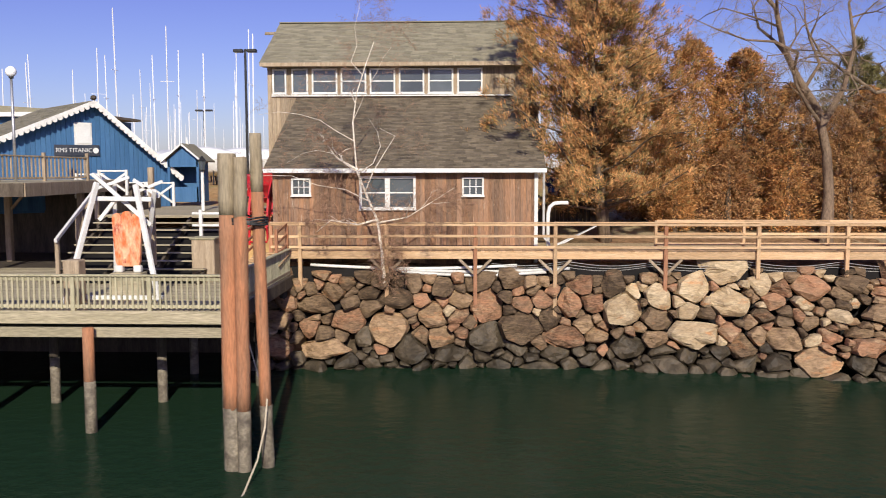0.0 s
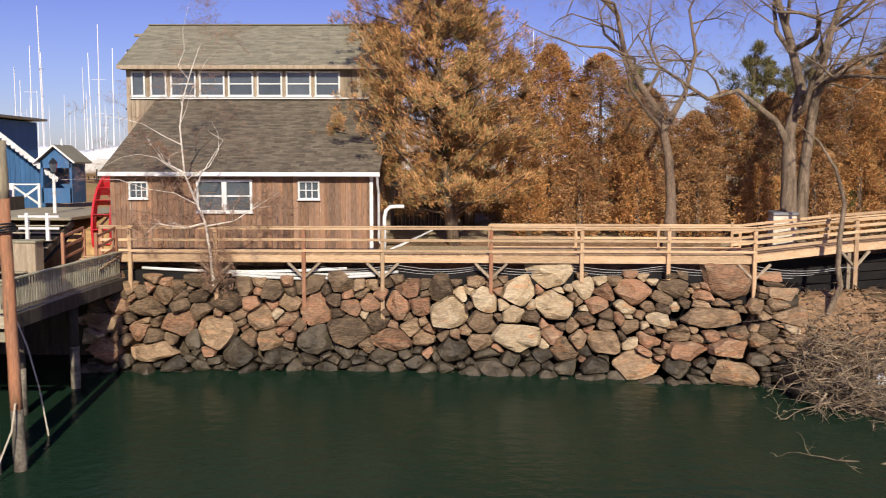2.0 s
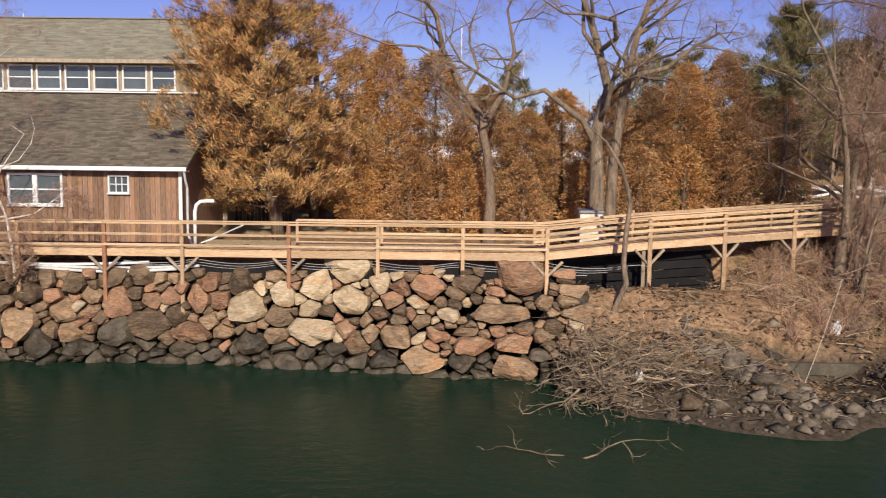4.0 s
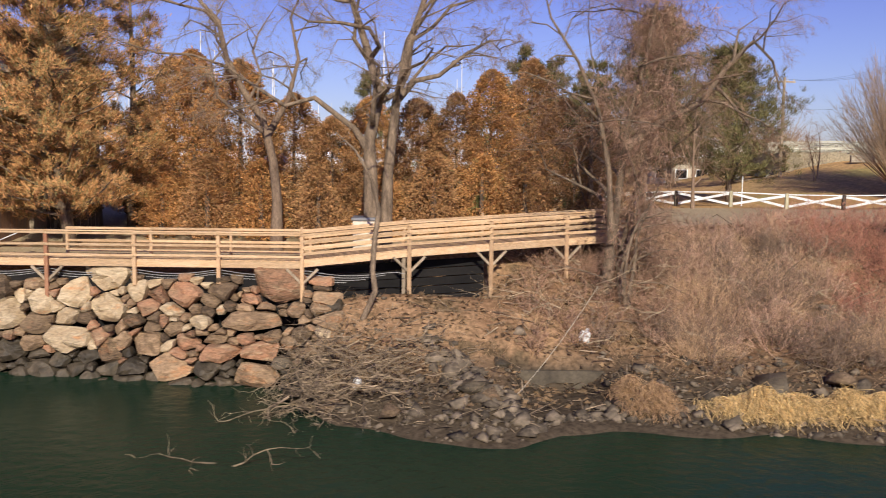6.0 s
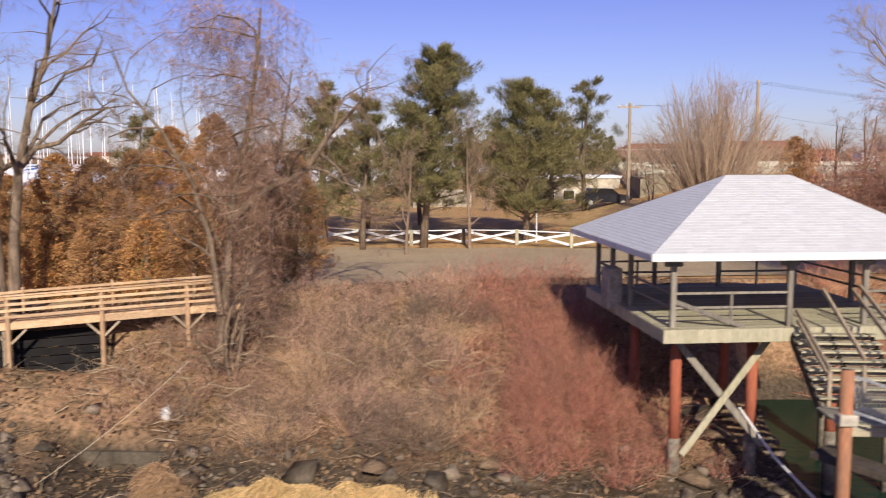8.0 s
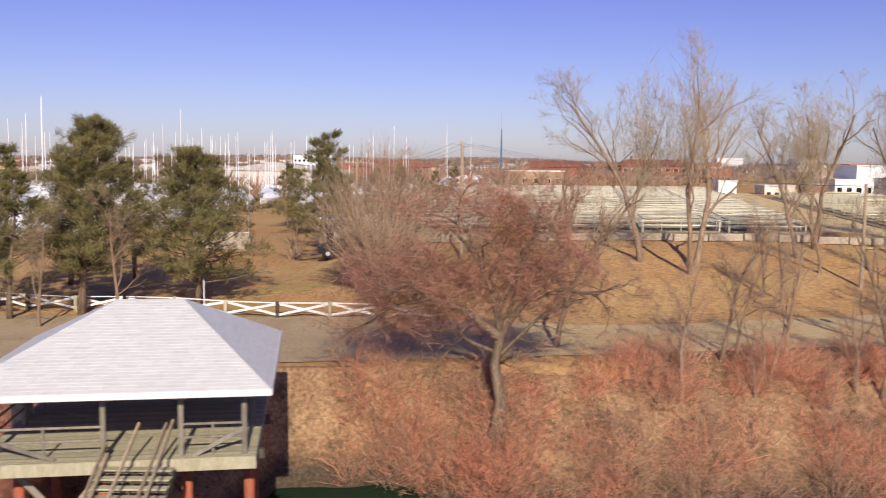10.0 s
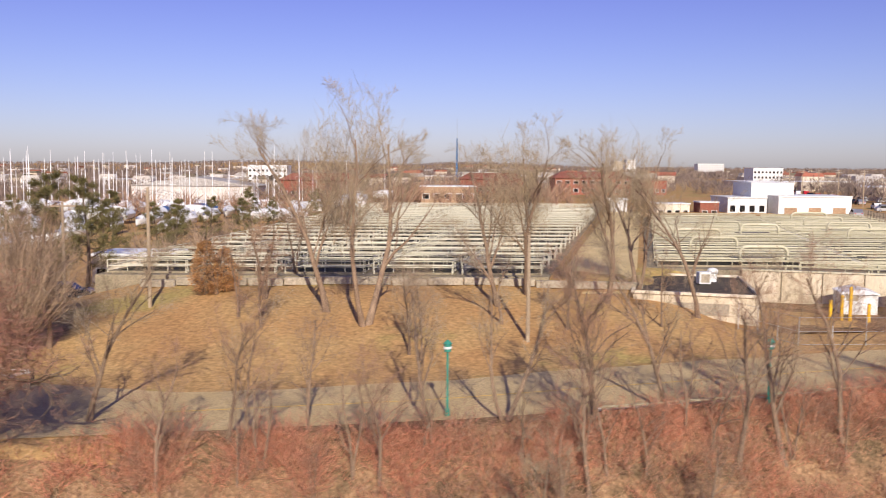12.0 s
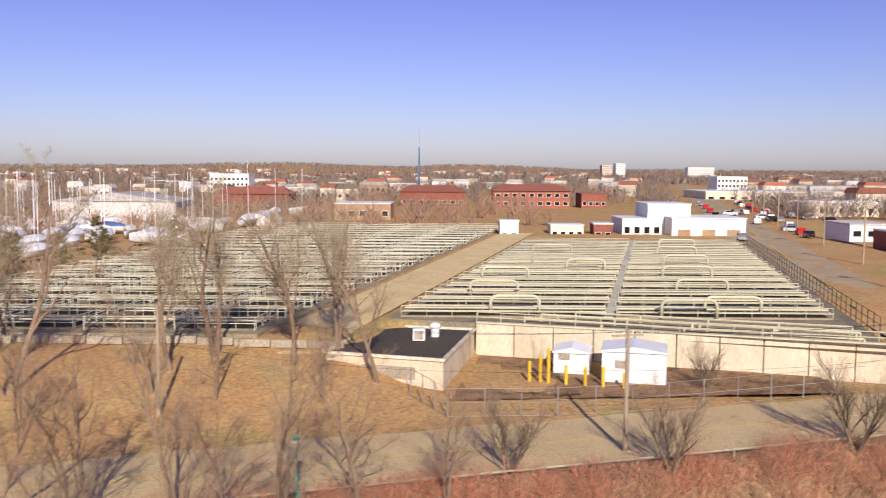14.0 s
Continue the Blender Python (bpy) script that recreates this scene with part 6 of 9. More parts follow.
brush("tan_bank_brush", x, y, g.uniform(0.2, 0.8, len(x)), M_TANBRUSH, "tan bare brush and grass covering the bank below the street", 5, 0.9, 0.009, 12)
bushes("red_bank_bushes", spots_in(61, 280, 47, 135, lambda x, u: (u > 0.0) * (u < 1.0) * np.clip(clump(x, u * 9, 0.35, 2) + 0.1, 0.4, 1), (0.9, 2.3), (0.9, 2.4)), M_REDBRUSH, "rounded reddish bare bushes below the street", 42, 6, 0.012, 62)
bushes("tall_bank_bushes", spots_in(69, 95, 56, 135, lambda x, u: (u > 0.72) * (u < 1.0) * np.clip(clump(x, u * 9, 0.35, 2) + 0.3, 0.4, 1), (1.0, 2.0), (1.1, 1.8)), M_REDBRUSH, "tall reddish bare bushes at the edge of the street", 46, 9, 0.010, 70)
bushes("brown_bank_bushes", spots_in(63, 170, 47, 135, lambda x, u: (u > 0.0) * (u < 0.95), (0.9, 2.4), (1.0, 2.6)), M_TWIGRED, "rounded brown bare bushes below the street", 42, 6, 0.012, 64)
# fallen leaves and sticks on the bank
x, y, u = scatter(71, 9000, 13, 41, lambda x, u: (u > 0.18) * (u < 1.1) * np.clip(clump(x, u * 14, 1.4, 6), 0.1, 1))
c = np.stack([x, y, ground_z(x, y) + 0.03], 1)
d = g.normal(0, 1, (len(x), 3)) * np.array([1, 1, 0.25])
ob = new("leaf_litter", np_mesh("leaf_litter", *cards(c, d, g.uniform(0.1, 0.26, len(x)), g.uniform(0.035, 0.09, len(x)), 72), M_LITTER))
tagged(ob, "dark fallen leaves littering the bank", "leaves", kind="stuff")
x, y, u = scatter(73, 1500, 13, 41, lambda x, u: (u > 0.08) * (u < 1.0))
c = np.stack([x, y, ground_z(x, y) + 0.05], 1)
d = g.normal(0, 1, (len(x), 3)) * np.array([1, 0.8, 0.22]) * g.uniform(0.3, 1.0, (len(x), 1))
ob = new("fallen_sticks", np_mesh("fallen_sticks", *stems(c, c + d, g.uniform(0.009, 0.03, len(x)), 3, 0.16, 74), M_DRIFT))
tagged(ob, "bleached sticks lying on the bank", "sticks", kind="stuff")
# flattened straw mounds on the tide line
for k, (cx, cy, wx) in enumerate(((26.9, 22.75, 1.5), (29.3, 22.45, 1.7), (23.6, 22.9, 0.7), (33.6, 21.6, 0.9), (23.0, 23.6, 0.35), (36.5, 21.8, 1.0))):
    n = int(2000 * wx)
    x = cx + np.clip(g.normal(0, 0.5, n), -1.3, 1.3) * wx
    y = cy + g.normal(0, 0.28, n) + 0.25
    z = ground_z(x, y) + 0.1 + 0.6 * np.exp(-((y - cy - 0.25) / 0.5) ** 2) * np.exp(-((x - cx) / wx) ** 2 * 1.1) * (0.85 + 0.25 * np.sin(x * 5 + k))
    d = np.stack([g.normal(0, 0.3, n), -g.uniform(0.3, 1.0, n), -g.uniform(0.1, 0.7, n)], 1) * g.uniform(0.35, 0.8, n)[:, None]
    b = np.stack([x, y, z], 1)
    me = np_mesh("straw_mound", *stems(b, b + d, np.full(n, 0.011), 3, 0.16, 20 + k), M_STRAW if k < 2 else M_REED)
    tagged(new("straw_mound", me), "flattened mound of golden dry marsh straw on the tide line", "straw", kind="stuff")

# ---- trees ----


def bare_mesh(seed, height, r0, spread=0.55, levels=4, kids=(7, 5, 5, 5), droop=0.0, lean=(0, 0), narrow=1.0, twig=M_TWIG, bark=M_BARK, first=0.3, wild=0.16, fork=0, twig_r=1.0, paths=None, out=0.22, fuzz=2):
    """Trunk-and-limbs mesh and twig mesh of a bare tree rooted at the origin."""
    g = random.Random(seed)
    b, tb, tt, tr = Build(), [], [], []

    def grow(p, d, ln, r, lv, path=None):
        n = len(path) - 1 if path else (7 if lv == 0 else (5 if lv == 1 else (3 if lv == 2 else (2 if lv == 3 else 1))))
        pts, rad, dirs = [p.copy()], [r], [d.copy()]
        for i in range(n):
            if path:
                d = (Vector(path[i + 1]) - Vector(path[i])).normalized()
                p = Vector(path[i + 1])
                pts.append(p.copy())
                rad.append(r * (1 - 0.8 * (i + 1) / n))
                dirs.append(d.copy())
                continue
            d = (d + Vector((g.gauss(0, 1), g.gauss(0, 1), g.gauss(0, 0.6))) * wild * (0.5 if lv == 0 else 1.2) + Vector((0, 0, 0.10 * narrow - droop * lv * 0.5 if lv else 0.03))).normalized()
            p = p + d * ln / n
            pts.append(p.copy())
            rad.append(r * (1 - (0.72 if lv == 0 else 0.85) * (i + 1) / n))
            dirs.append(d.copy())
        if lv <= 2 and r > 0.012:
            if lv == 0:
                rad[0] *= 1.35
            b.tube(pts, rad, (10, 6, 4)[lv], False)
        else:
            for i in range(n):
                tb.append(pts[i])
                tt.append(pts[i + 1])
                tr.append(max(0.006, rad[i]) * twig_r)
        if lv >= levels:
            return
        for k in range(kids[min(lv, len(kids) - 1)]):
            u = (first if lv == 0 else 0.2) + (0.97 - (first if lv == 0 else 0.2)) * (k + g.random()) / kids[min(lv, len(kids) - 1)]
            i = min(n - 1, int(u * n))
            q = pts[i].lerp(pts[i + 1], u * n - i)
            a = g.uniform(0, 2 * math.pi)
            side = dirs[i].orthogonal().normalized()
            side.rotate(Matrix.Rotation(a, 3, dirs[i]))
            sp = spread * g.uniform(0.6, 1.3)
            nd = (dirs[i] * math.cos(sp) + side * math.sin(sp)).normalized()
            grow(q, nd, ln * g.uniform(0.42, 0.62) * (1.15 - 0.6 * u if lv == 0 else 1 - 0.35 * u), max(rad[i] * g.uniform(0.42, 0.62), 0.006), lv + 1)

    d0 = Vector((lean[0], lean[1], 1)).normalized()
    if paths:
        for r_, pp_ in paths:
            ln_ = sum((Vector(b_) - Vector(a_)).length for a_, b_ in zip(pp_, pp_[1:]))
            grow(Vector(pp_[0]), d0, ln_, r_, 0, pp_)
    elif fork:
        for k in range(fork):
            a = 2 * math.pi * k / fork + 0.5
            grow(Vector((0.12 * math.cos(a), 0.12 * math.sin(a), -0.2)), (d0 + Vector((math.cos(a), math.sin(a), 0)) * out * (g.uniform(0.3, 1.5) if fork > 5 else 1)).normalized(), height * g.uniform(0.85, 1.0), r0 * g.uniform(0.75, 1), 0)
    else:
        grow(Vector((0, 0, -0.2)), d0, height, r0, 0)
    trunk = b.mesh("trunk", bark, True)
    B_, T_ = np.array([v[:] for v in tb]), np.array([v[:] for v in tt])
    R_ = np.array(tr)
    q = np.random.default_rng(seed)
    i = np.repeat(np.arange(len(B_)), fuzz)
    D_ = T_[i] - B_[i]
    L_ = np.linalg.norm(D_, axis=1, keepdims=True)
    F_ = B_[i] + D_ * q.uniform(0.1, 1.0, (len(i), 1))
    E_ = F_ + (D_ * 0.6 + q.normal(0, 0.55, (len(i), 3)) * L_ + np.array([0, 0, 0.12 * narrow - 0.8 * droop]) * L_) * q.uniform(0.4, 1.0, (len(i), 1))
    return trunk, np_mesh("twigs", *cones(np.concatenate([B_, F_]), np.concatenate([T_ + (T_ - B_) * 0.15, E_]), np.concatenate([R_, R_[i] * 0.75]), seed), twig)


def dome_mesh(seed, R, H, n, per, r, material):
    """A dome of straight stems fanning out of one root, each with side twigs."""
    g = np.random.default_rng(seed)
    a, q = g.uniform(0, 2 * math.pi, n), np.sqrt(g.uniform(0, 1, n))
    base = np.stack([0.4 * q * np.cos(a), 0.4 * q * np.sin(a), np.full(n, 0.6)], 1)
    tip = np.stack([R * q * np.cos(a), R * q * np.sin(a), 0.8 + (H - 0.8) * np.sqrt(1 - 0.8 * q * q) * g.uniform(0.8, 1.05, n)], 1)
    j = np.repeat(np.arange(n), per)
    m = len(j)
    u = g.uniform(0.35, 1.0, (m, 1))
    tb = base[j] + (tip - base)[j] * u
    td = ((tip - base)[j] * 0.16 + g.normal(0, 0.45, (m, 3))) * g.uniform(0.4, 1.1, (m, 1))
    return np_mesh("crown", *join(stems(base, tip, r * g.uniform(0.6, 1.5, n), 4, 0.03, seed), cones(tb, tb + td, np.full(m, r * 0.4), seed)), material)


def plant(name, meshes, x, y, label, category="tree", group="", rz=0.0, s=1.0, z=None, names=("trunk", "crown")):
    t = thing(name, (x, y, gz(x, y) if z is None else z), label, category, group, rz)
    t.scale = (s, s, s)
    for nm, me in zip(names, meshes):
        piece(nm, me, t, Matrix.Identity(4))
    return t


def thuja_mesh(seed, h, r, n, material):
    """A browned columnar evergreen: ragged clumps of sprays over a pointed crown, with a trunk."""
    g = np.random.default_rng(seed)
    per = 56
    k = n // per
    t = g.uniform(0.0, 1, k) ** 1.1
    prof = r * np.minimum((t + 0.08) * 5, 1) * (1 - t ** 2.2) ** 0.62
    a = g.uniform(0, 2 * math.pi, k)
    lump = 1 + 0.2 * np.sin(a * 3 + t * 11 + seed) * np.sin(t * 14 + seed * 3) + 0.16 * np.sin(a * 5 - t * 23 + seed * 2)
    rad = prof * lump * g.uniform(0.55, 1.12, k)
    c = np.stack([rad * np.cos(a), rad * np.sin(a), 0.2 + t * h * 0.97], 1)
    i = np.repeat(np.arange(k), per)
    m = len(i)
    size = g.uniform(0.16, 0.42, k)[i][:, None] * (1.15 - 0.45 * t[i][:, None])
    out = np.stack([np.cos(a[i]), np.sin(a[i]), np.full(m, 0.6)], 1)
    e = g.normal(0, 1, (m, 3))
    e *= g.uniform(0.5, 1.1, (m, 1)) / np.linalg.norm(e, axis=1, keepdims=True)
    cc = c[i] + e * size * np.array([1, 1, 0.8])
    d = out * 0.7 + e * 0.9 + g.normal(0, 0.3, (m, 3))
    me = np_mesh("crown", *cards(cc, d, g.uniform(0.08, 0.17, m), g.uniform(0.014, 0.03, m), seed), material)
    b = Build().tube([(0, 0, -0.2), (0.03, 0.02, h * 0.45), (0, 0, h * 0.85)], [0.17, 0.11, 0.03], 8)
    return b.mesh("trunk", M_BARK, True), me


def pine_mesh(seed, h, r, clusters, material, bare=0.25, per=16, top_round=0.75, fine=1.0, thin=0.6):
    """A pine: trunk, rising limbs and needle tufts at their ends, in ragged tiers."""
    g = random.Random(seed)
    b = Build()
    lx = 0.04 * h
    trunk = [(lx * math.sin(u * 3 + seed), lx * 0.6 * math.sin(u * 2.3 + seed * 2), h * u - 0.2) for u in np.linspace(0, 0.97, 8)]
    b.tube(trunk, [0.022 * h * (1 - 0.88 * u) for u in np.linspace(0, 1, 8)], 9)
    cs, ds = [], []
    limbs = max(24, clusters // 20)
    for i in range(limbs):
        u = bare + (1 - bare) * ((i + g.random()) / limbs)
        k = min(6, int(u * 7))
        p = Vector(trunk[k]).lerp(Vector(trunk[k + 1]), u * 7 - k)
        ln = r * (1 - ((u - bare) / (1 - bare)) ** 1.6 * top_round) * g.uniform(0.55, 1.1) * (0.75 + 0.25 * min(1, (u - bare) * 6))
        a = i * 2.4 + g.uniform(-0.4, 0.4)
        d = Vector((math.cos(a), math.sin(a), g.uniform(0.0, 0.45)))
        pts = [p]
        for s in range(4):
            d = (d + Vector((g.gauss(0, 0.12), g.gauss(0, 0.12), g.gauss(0.05, 0.1)))).normalized()
            pts.append(pts[-1] + d * ln / 4)
        b.tube(pts, [0.006 * h * (1 - 0.2 * s) * (1.1 - u) + 0.008 for s in range(5)], 4, False)
        for c in range(max(3, clusters // limbs)):
            s = g.uniform(0.9, 4)
            q = pts[int(min(3, s))].lerp(pts[int(min(3, s)) + 1], s - int(min(3, s)))
            cs.append(q + Vector((g.gauss(0, 0.24), g.gauss(0, 0.24), g.gauss(0.08, 0.13))) * ln * 0.5)
            ds.append(d)
    C = np.repeat(np.array([c[:] for c in cs]), per, 0)
    n = len(C)
    gg = np.random.default_rng(seed)
    D = np.repeat(np.array([c[:] for c in ds]), per, 0) * 0.5 + gg.normal(0, 0.7, (n, 3)) + np.array([0, 0, 0.35])
    C = C + gg.normal(0, 0.10, (n, 3))
    return b.mesh("trunk", M_BARK, True), np_mesh("crown", *cards(C, D, gg.uniform(0.16, 0.38, n) * fine, gg.uniform(0.011, 0.026, n) * fine * thin, seed, 0.2), material)


# browned hedge of tall evergreens behind the boardwalk
def fuzz_mesh(seed, blobs, n, material, r=0.006, down=0.6, ln=(0.35, 1.0)):
    """Fine hanging twigs and vines filling the rounded parts of a crown: blobs of (x, y, z, rx, ry, rz, share)."""
    g = np.random.default_rng(seed)
    vs = []
    for x, y, z, rx, ry, rz, share in blobs:
        m = int(n * share)
        d = g.normal(0, 1, (m, 3))
        d *= (g.uniform(0, 1, (m, 1)) ** 0.5) / np.linalg.norm(d, axis=1, keepdims=True)
        vs.append(np.array([x, y, z]) + d * np.array([rx, ry, rz]) * (1 + 0.18 * np.sin(d[:, :1] * 7 + d[:, 2:] * 5 + seed)))
    p = np.concatenate(vs)
    m = len(p)
    d = g.normal(0, 0.55, (m, 3)) + np.array([0, 0, -down])
    q = p + d * g.uniform(*ln, m)[:, None]
    return np_mesh("twig_mass", *cones(p, q, r * g.uniform(0.6, 1.4, m), seed), material)


TH = [thuja_mesh(k, 1.0 * hh, rr, 46000, mm) for k, (hh, rr, mm) in enumerate(((8.6, 2.05, M_BROWNLEAF), (8.0, 2.2, M_BROWNLEAF), (7.2, 2.1, M_BROWNLEAF2), (9.2, 2.1, M_BROWNLEAF2)))]
LOW = [thuja_mesh(70 + k, 3.4, 1.0, 9000, mm) for k, mm in enumerate((M_BROWNLEAF, M_BROWNLEAF2))]
rg = random.Random(21)
for i, (x, y, v, s) in enumerate(((6.2, 36.2, 0, 1.0), (8.3, 36.0, 1, 1.02), (4.6, 38.5, 3, 0.92), (10.5, 36.8, 2, 1.0), (12.3, 36.0, 2, 0.86), (13.9, 37.0, 1, 0.92), (16.0, 36.4, 2, 0.98), (17.7, 36.2, 3, 0.8), (19.2, 36.6, 0, 0.98), (21.0, 37.0, 3, 0.98),
                                  (22.5, 37.4, 2, 0.95), (7.3, 34.4, 2, 0.42), (9.6, 34.2, 1, 0.40), (12.0, 34.0, 2, 0.38), (14.6, 34.4, 0, 0.36), (16.8, 34.2, 1, 0.42), (18.8, 34.6, 2, 0.4), (20.6, 35.0, 1, 0.42), (5.2, 34.8, 1, 0.36), (24.2, 38.5, 3, 0.75), (2.4, 40.5, 3, 0.7))):
    plant("arborvitae", TH[v] if s > 0.5 else LOW[i % 2], x, y, "tall evergreen with orange-brown winter foliage" if s > 0.5 else "low evergreen shrub with orange-brown winter foliage", "tree", "browned evergreen hedge", rg.uniform(0, 360), s * (0.92 if x < 9 else 0.84) if s > 0.5 else s * 2.4)
plant("arborvitae", thuja_mesh(9, 3.0, 1.0, 2500, M_GREENSH), 18.75, 34.9, "small pale green evergreen shrub in the brown hedge", "shrub", rz=20, s=0.55)
plant("arborvitae", thuja_mesh(12, 6.5, 1.6, 6000, M_PINE), 23.6, 36.6, "dark green evergreen at the end of the hedge", "tree", rz=70)
# browning pine beside the mill
plant("pine", pine_mesh(3, 12.6, 4.9, 2100, M_PINEBROWN, 0.1, 84, 0.5, 0.8, 0.85), 2.0, 33.0, "large browning pine with orange and green needles", rz=40)
plant("pine", pine_mesh(4, 12.0, 3.4, 600, M_PINEBROWN, 0.2, 50, 0.7, 0.75, 0.8), 2.6, 38.5, "browning pine behind the mill", rz=140)
# green pines
PN = [pine_mesh(k + 30, hh, rr, nn, M_PINE, bb, pp, tr, ff) for k, (hh, rr, bb, tr, nn, pp, ff) in enumerate(((12.2, 5.2, 0.2, 0.8, 1900, 38, 1.2), (10.2, 6.0, 0.14, 0.8, 1700, 38, 1.2), (11.5, 5.0, 0.16, 0.88, 420, 30, 1.6), (10.0, 4.2, 0.2, 0.88, 300, 28, 1.7)))]
for x, y, v, s, rz in ((29.4, 52.6, 0, 1.0, 10), (35.2, 55.6, 1, 1.0, 60), (41.2, 75.0, 2, 1.0, 200), (21.5, 58, 3, 1.05, 120), (24.0, 62, 2, 0.85, 30), (25.8, 50.5, 3, 0.9, 220), (23.3, 52, 2, 0.8, 160), (27.5, 66, 3, 0.95, 300), (12.5, 50, 2, 0.72, 260), (38.8, 88, 2, 1.0, 20),
                       (21.5, 110, 3, 0.9, 40), (14, 118, 2, 0.8, 10), (6, 124, 3, 0.8, 100), (0, 118, 2, 0.7, 160), (36, 128, 3, 0.75, 220), (44, 140, 2, 0.7, 280), (33, 108, 2, 0.75, 60), (38, 113, 3, 0.8, 10), (43, 105, 3, 0.75, 200), (30, 120, 2, 0.8, 100), (46, 110, 2, 0.6, 150), (48, 118, 3, 0.6, 20), (50, 128, 3, 0.55, 70), (53, 150, 3, 0.6, 130)):
    plant("pine", PN[v], x, y, "green pine with a ragged crown", "tree", "green pines", rz, s)

# birch in front of the mill
BI = bare_mesh(77, 8.6, 0.11, 0.8, 4, (11, 6, 5, 4), 0.1, (0, 0), 0.6, M_TWIGRED, M_BIRCH, 0.3, 0.42, 0, 0.5, fuzz=3, paths=[
    (0.052, [(0, 0, 0), (-0.1, 0, 1.2), (-0.25, 0, 2.3), (-0.6, 0.05, 3.1), (-0.95, 0.05, 4.0), (-1.05, 0, 5.6), (-0.9, 0, 6.6), (-0.6, 0, 7.5), (-0.3, 0, 8.3)]),
    (0.035, [(-0.25, 0, 2.3), (-0.9, -0.2, 2.15), (-1.8, -0.3, 2.3), (-2.3, -0.3, 1.9)]), (0.03, [(-0.2, 0, 2.2), (0.8, -0.2, 2.4), (1.6, -0.3, 2.9), (2.4, -0.3, 3.4)]), (0.035, [(-0.9, 0, 4.0), (-1.6, -0.1, 4.4), (-2.2, -0.2, 5.3)])])
plant("birch", BI, -6.15, 27.9, "slender white birch with bare twigs in front of the mill", z=2.3)
vt = thing("hanging_vine", (-6.15, 27.85, 2.3), "reddish tangle of fine twigs round the foot of the birch", "vine")
for k, bl in enumerate(((0.15, -0.1, 0.9, 0.75, 0.35, 1.2, 0.5), (0.0, -0.1, 2.6, 1.6, 0.4, 0.8, 0.3), (-1.2, -0.1, 3.6, 1.4, 0.4, 1.0, 0.2))):
    part("twig_mass", fuzz_mesh(181 + k, (bl,), 1500, M_TWIGRED, 0.006, 0.15, (0.3, 0.8)), None, vt)
# large bare trees on the bank
plant("bare_tree", bare_mesh(15, 10, 0.36, 0.7, 4, (9, 5, 5, 5), 0.16, (0, 0), 0.5, M_TWIG, M_BARK, 0.42, 0.38, 0, 0.65, fuzz=3, paths=[
    (0.12, [(0.85, 0.2, 6.3), (1.5, 0.2, 7.0), (2.4, 0.2, 7.2), (3.4, 0.2, 8.0), (4.3, 0.2, 8.5), (4.7, 0.2, 8.1)]),
    (0.34, [(0, 0, -0.3), (-0.1, 0, 1.8), (-0.15, 0, 3.6), (-0.2, 0, 4.8), (0.2, 0, 6.4), (-0.3, 0, 8.2), (-0.9, 0.1, 10), (-1.4, 0.2, 12)]),
    (0.27, [(0.3, 0.2, -0.3), (0.45, 0.2, 2.0), (0.5, 0.2, 3.6), (0.8, 0.2, 6.2), (1.3, 0.3, 8.5), (2.0, 0.4, 10.5), (2.4, 0.4, 12.5)]),
    (0.13, [(-0.15, 0, 4.3), (-0.75, -0.2, 5.2), (-2.2, -0.3, 6.3), (-3.3, -0.3, 6.0), (-4.4, -0.4, 6.7), (-5.3, -0.4, 7.3), (-5.9, -0.4, 8.3)])]),
    14.65, 30.9, "large bare twin-trunked tree beside the ramp")
plant("bare_tree", bare_mesh(16, 10, 0.2, 0.75, 4, (8, 5, 5, 5), 0.2, (0, 0), 0.2, M_TWIGPALE, M_BARKWARM, 0.3, 0.4, 0, 0.65, fuzz=3, paths=[
    (0.22, [(0, 0, -0.3), (0.05, 0, 2), (-0.1, 0, 3.6), (-0.5, 0, 5.2), (-1.3, 0, 6.4), (-1.9, 0, 7.6), (-2.2, 0, 9), (-3.3, 0, 10.2), (-4.6, 0, 11)]),
    (0.12, [(-0.3, 0, 4.6), (0.5, 0.1, 6.0), (0.9, 0.2, 7.6), (0.6, 0.2, 9.2), (1.2, 0.2, 10.5)])]),
    10.55, 32.6, "pale bare tree with broken limbs")
plant("bare_tree", bare_mesh(8, 10, 0.28, 0.8, 4, (9, 5, 5, 4), 0.2, (0, 0), 0.0, M_TWIGRED, M_BARK, 0.2, 0.4, 0, 0.65, fuzz=3, paths=[
    (0.11, [(0.1, -0.2, 1.8), (-0.1, -0.5, 4.5), (-0.6, -0.9, 6.6), (-1.4, -1.3, 8.2), (-2.4, -1.7, 9.6), (-2.8, -1.9, 11)]),
    (0.2, [(0, 0, -0.4), (0.1, 0, 1.5), (0.3, 0, 3), (0.45, 0, 4.6), (0.6, 0, 6), (1.2, 0, 8.5), (1.6, 0, 11), (1.7, 0, 12.5)]),
    (0.12, [(0.3, 0.3, -0.4), (0.9, 0.5, 3), (1.6, 0.6, 5.5), (2.2, 0.7, 8), (2.6, 0.8, 10.5)]),
    (0.15, [(0.5, 0, 5.2), (1.9, 0, 6.3), (3.2, 0, 6.9), (4.1, 0, 8.2), (5.0, 0, 9.1), (5.7, 0, 8.4), (6.0, 0, 7.4)])]),
    23.3, 29.9, "bare tree hung with vines at the end of the ramp")
vt = thing("hanging_vine", (23.3, 29.9, gz(23.3, 29.9)), "dense curtain of reddish-brown hanging vines in the tree", "vine")
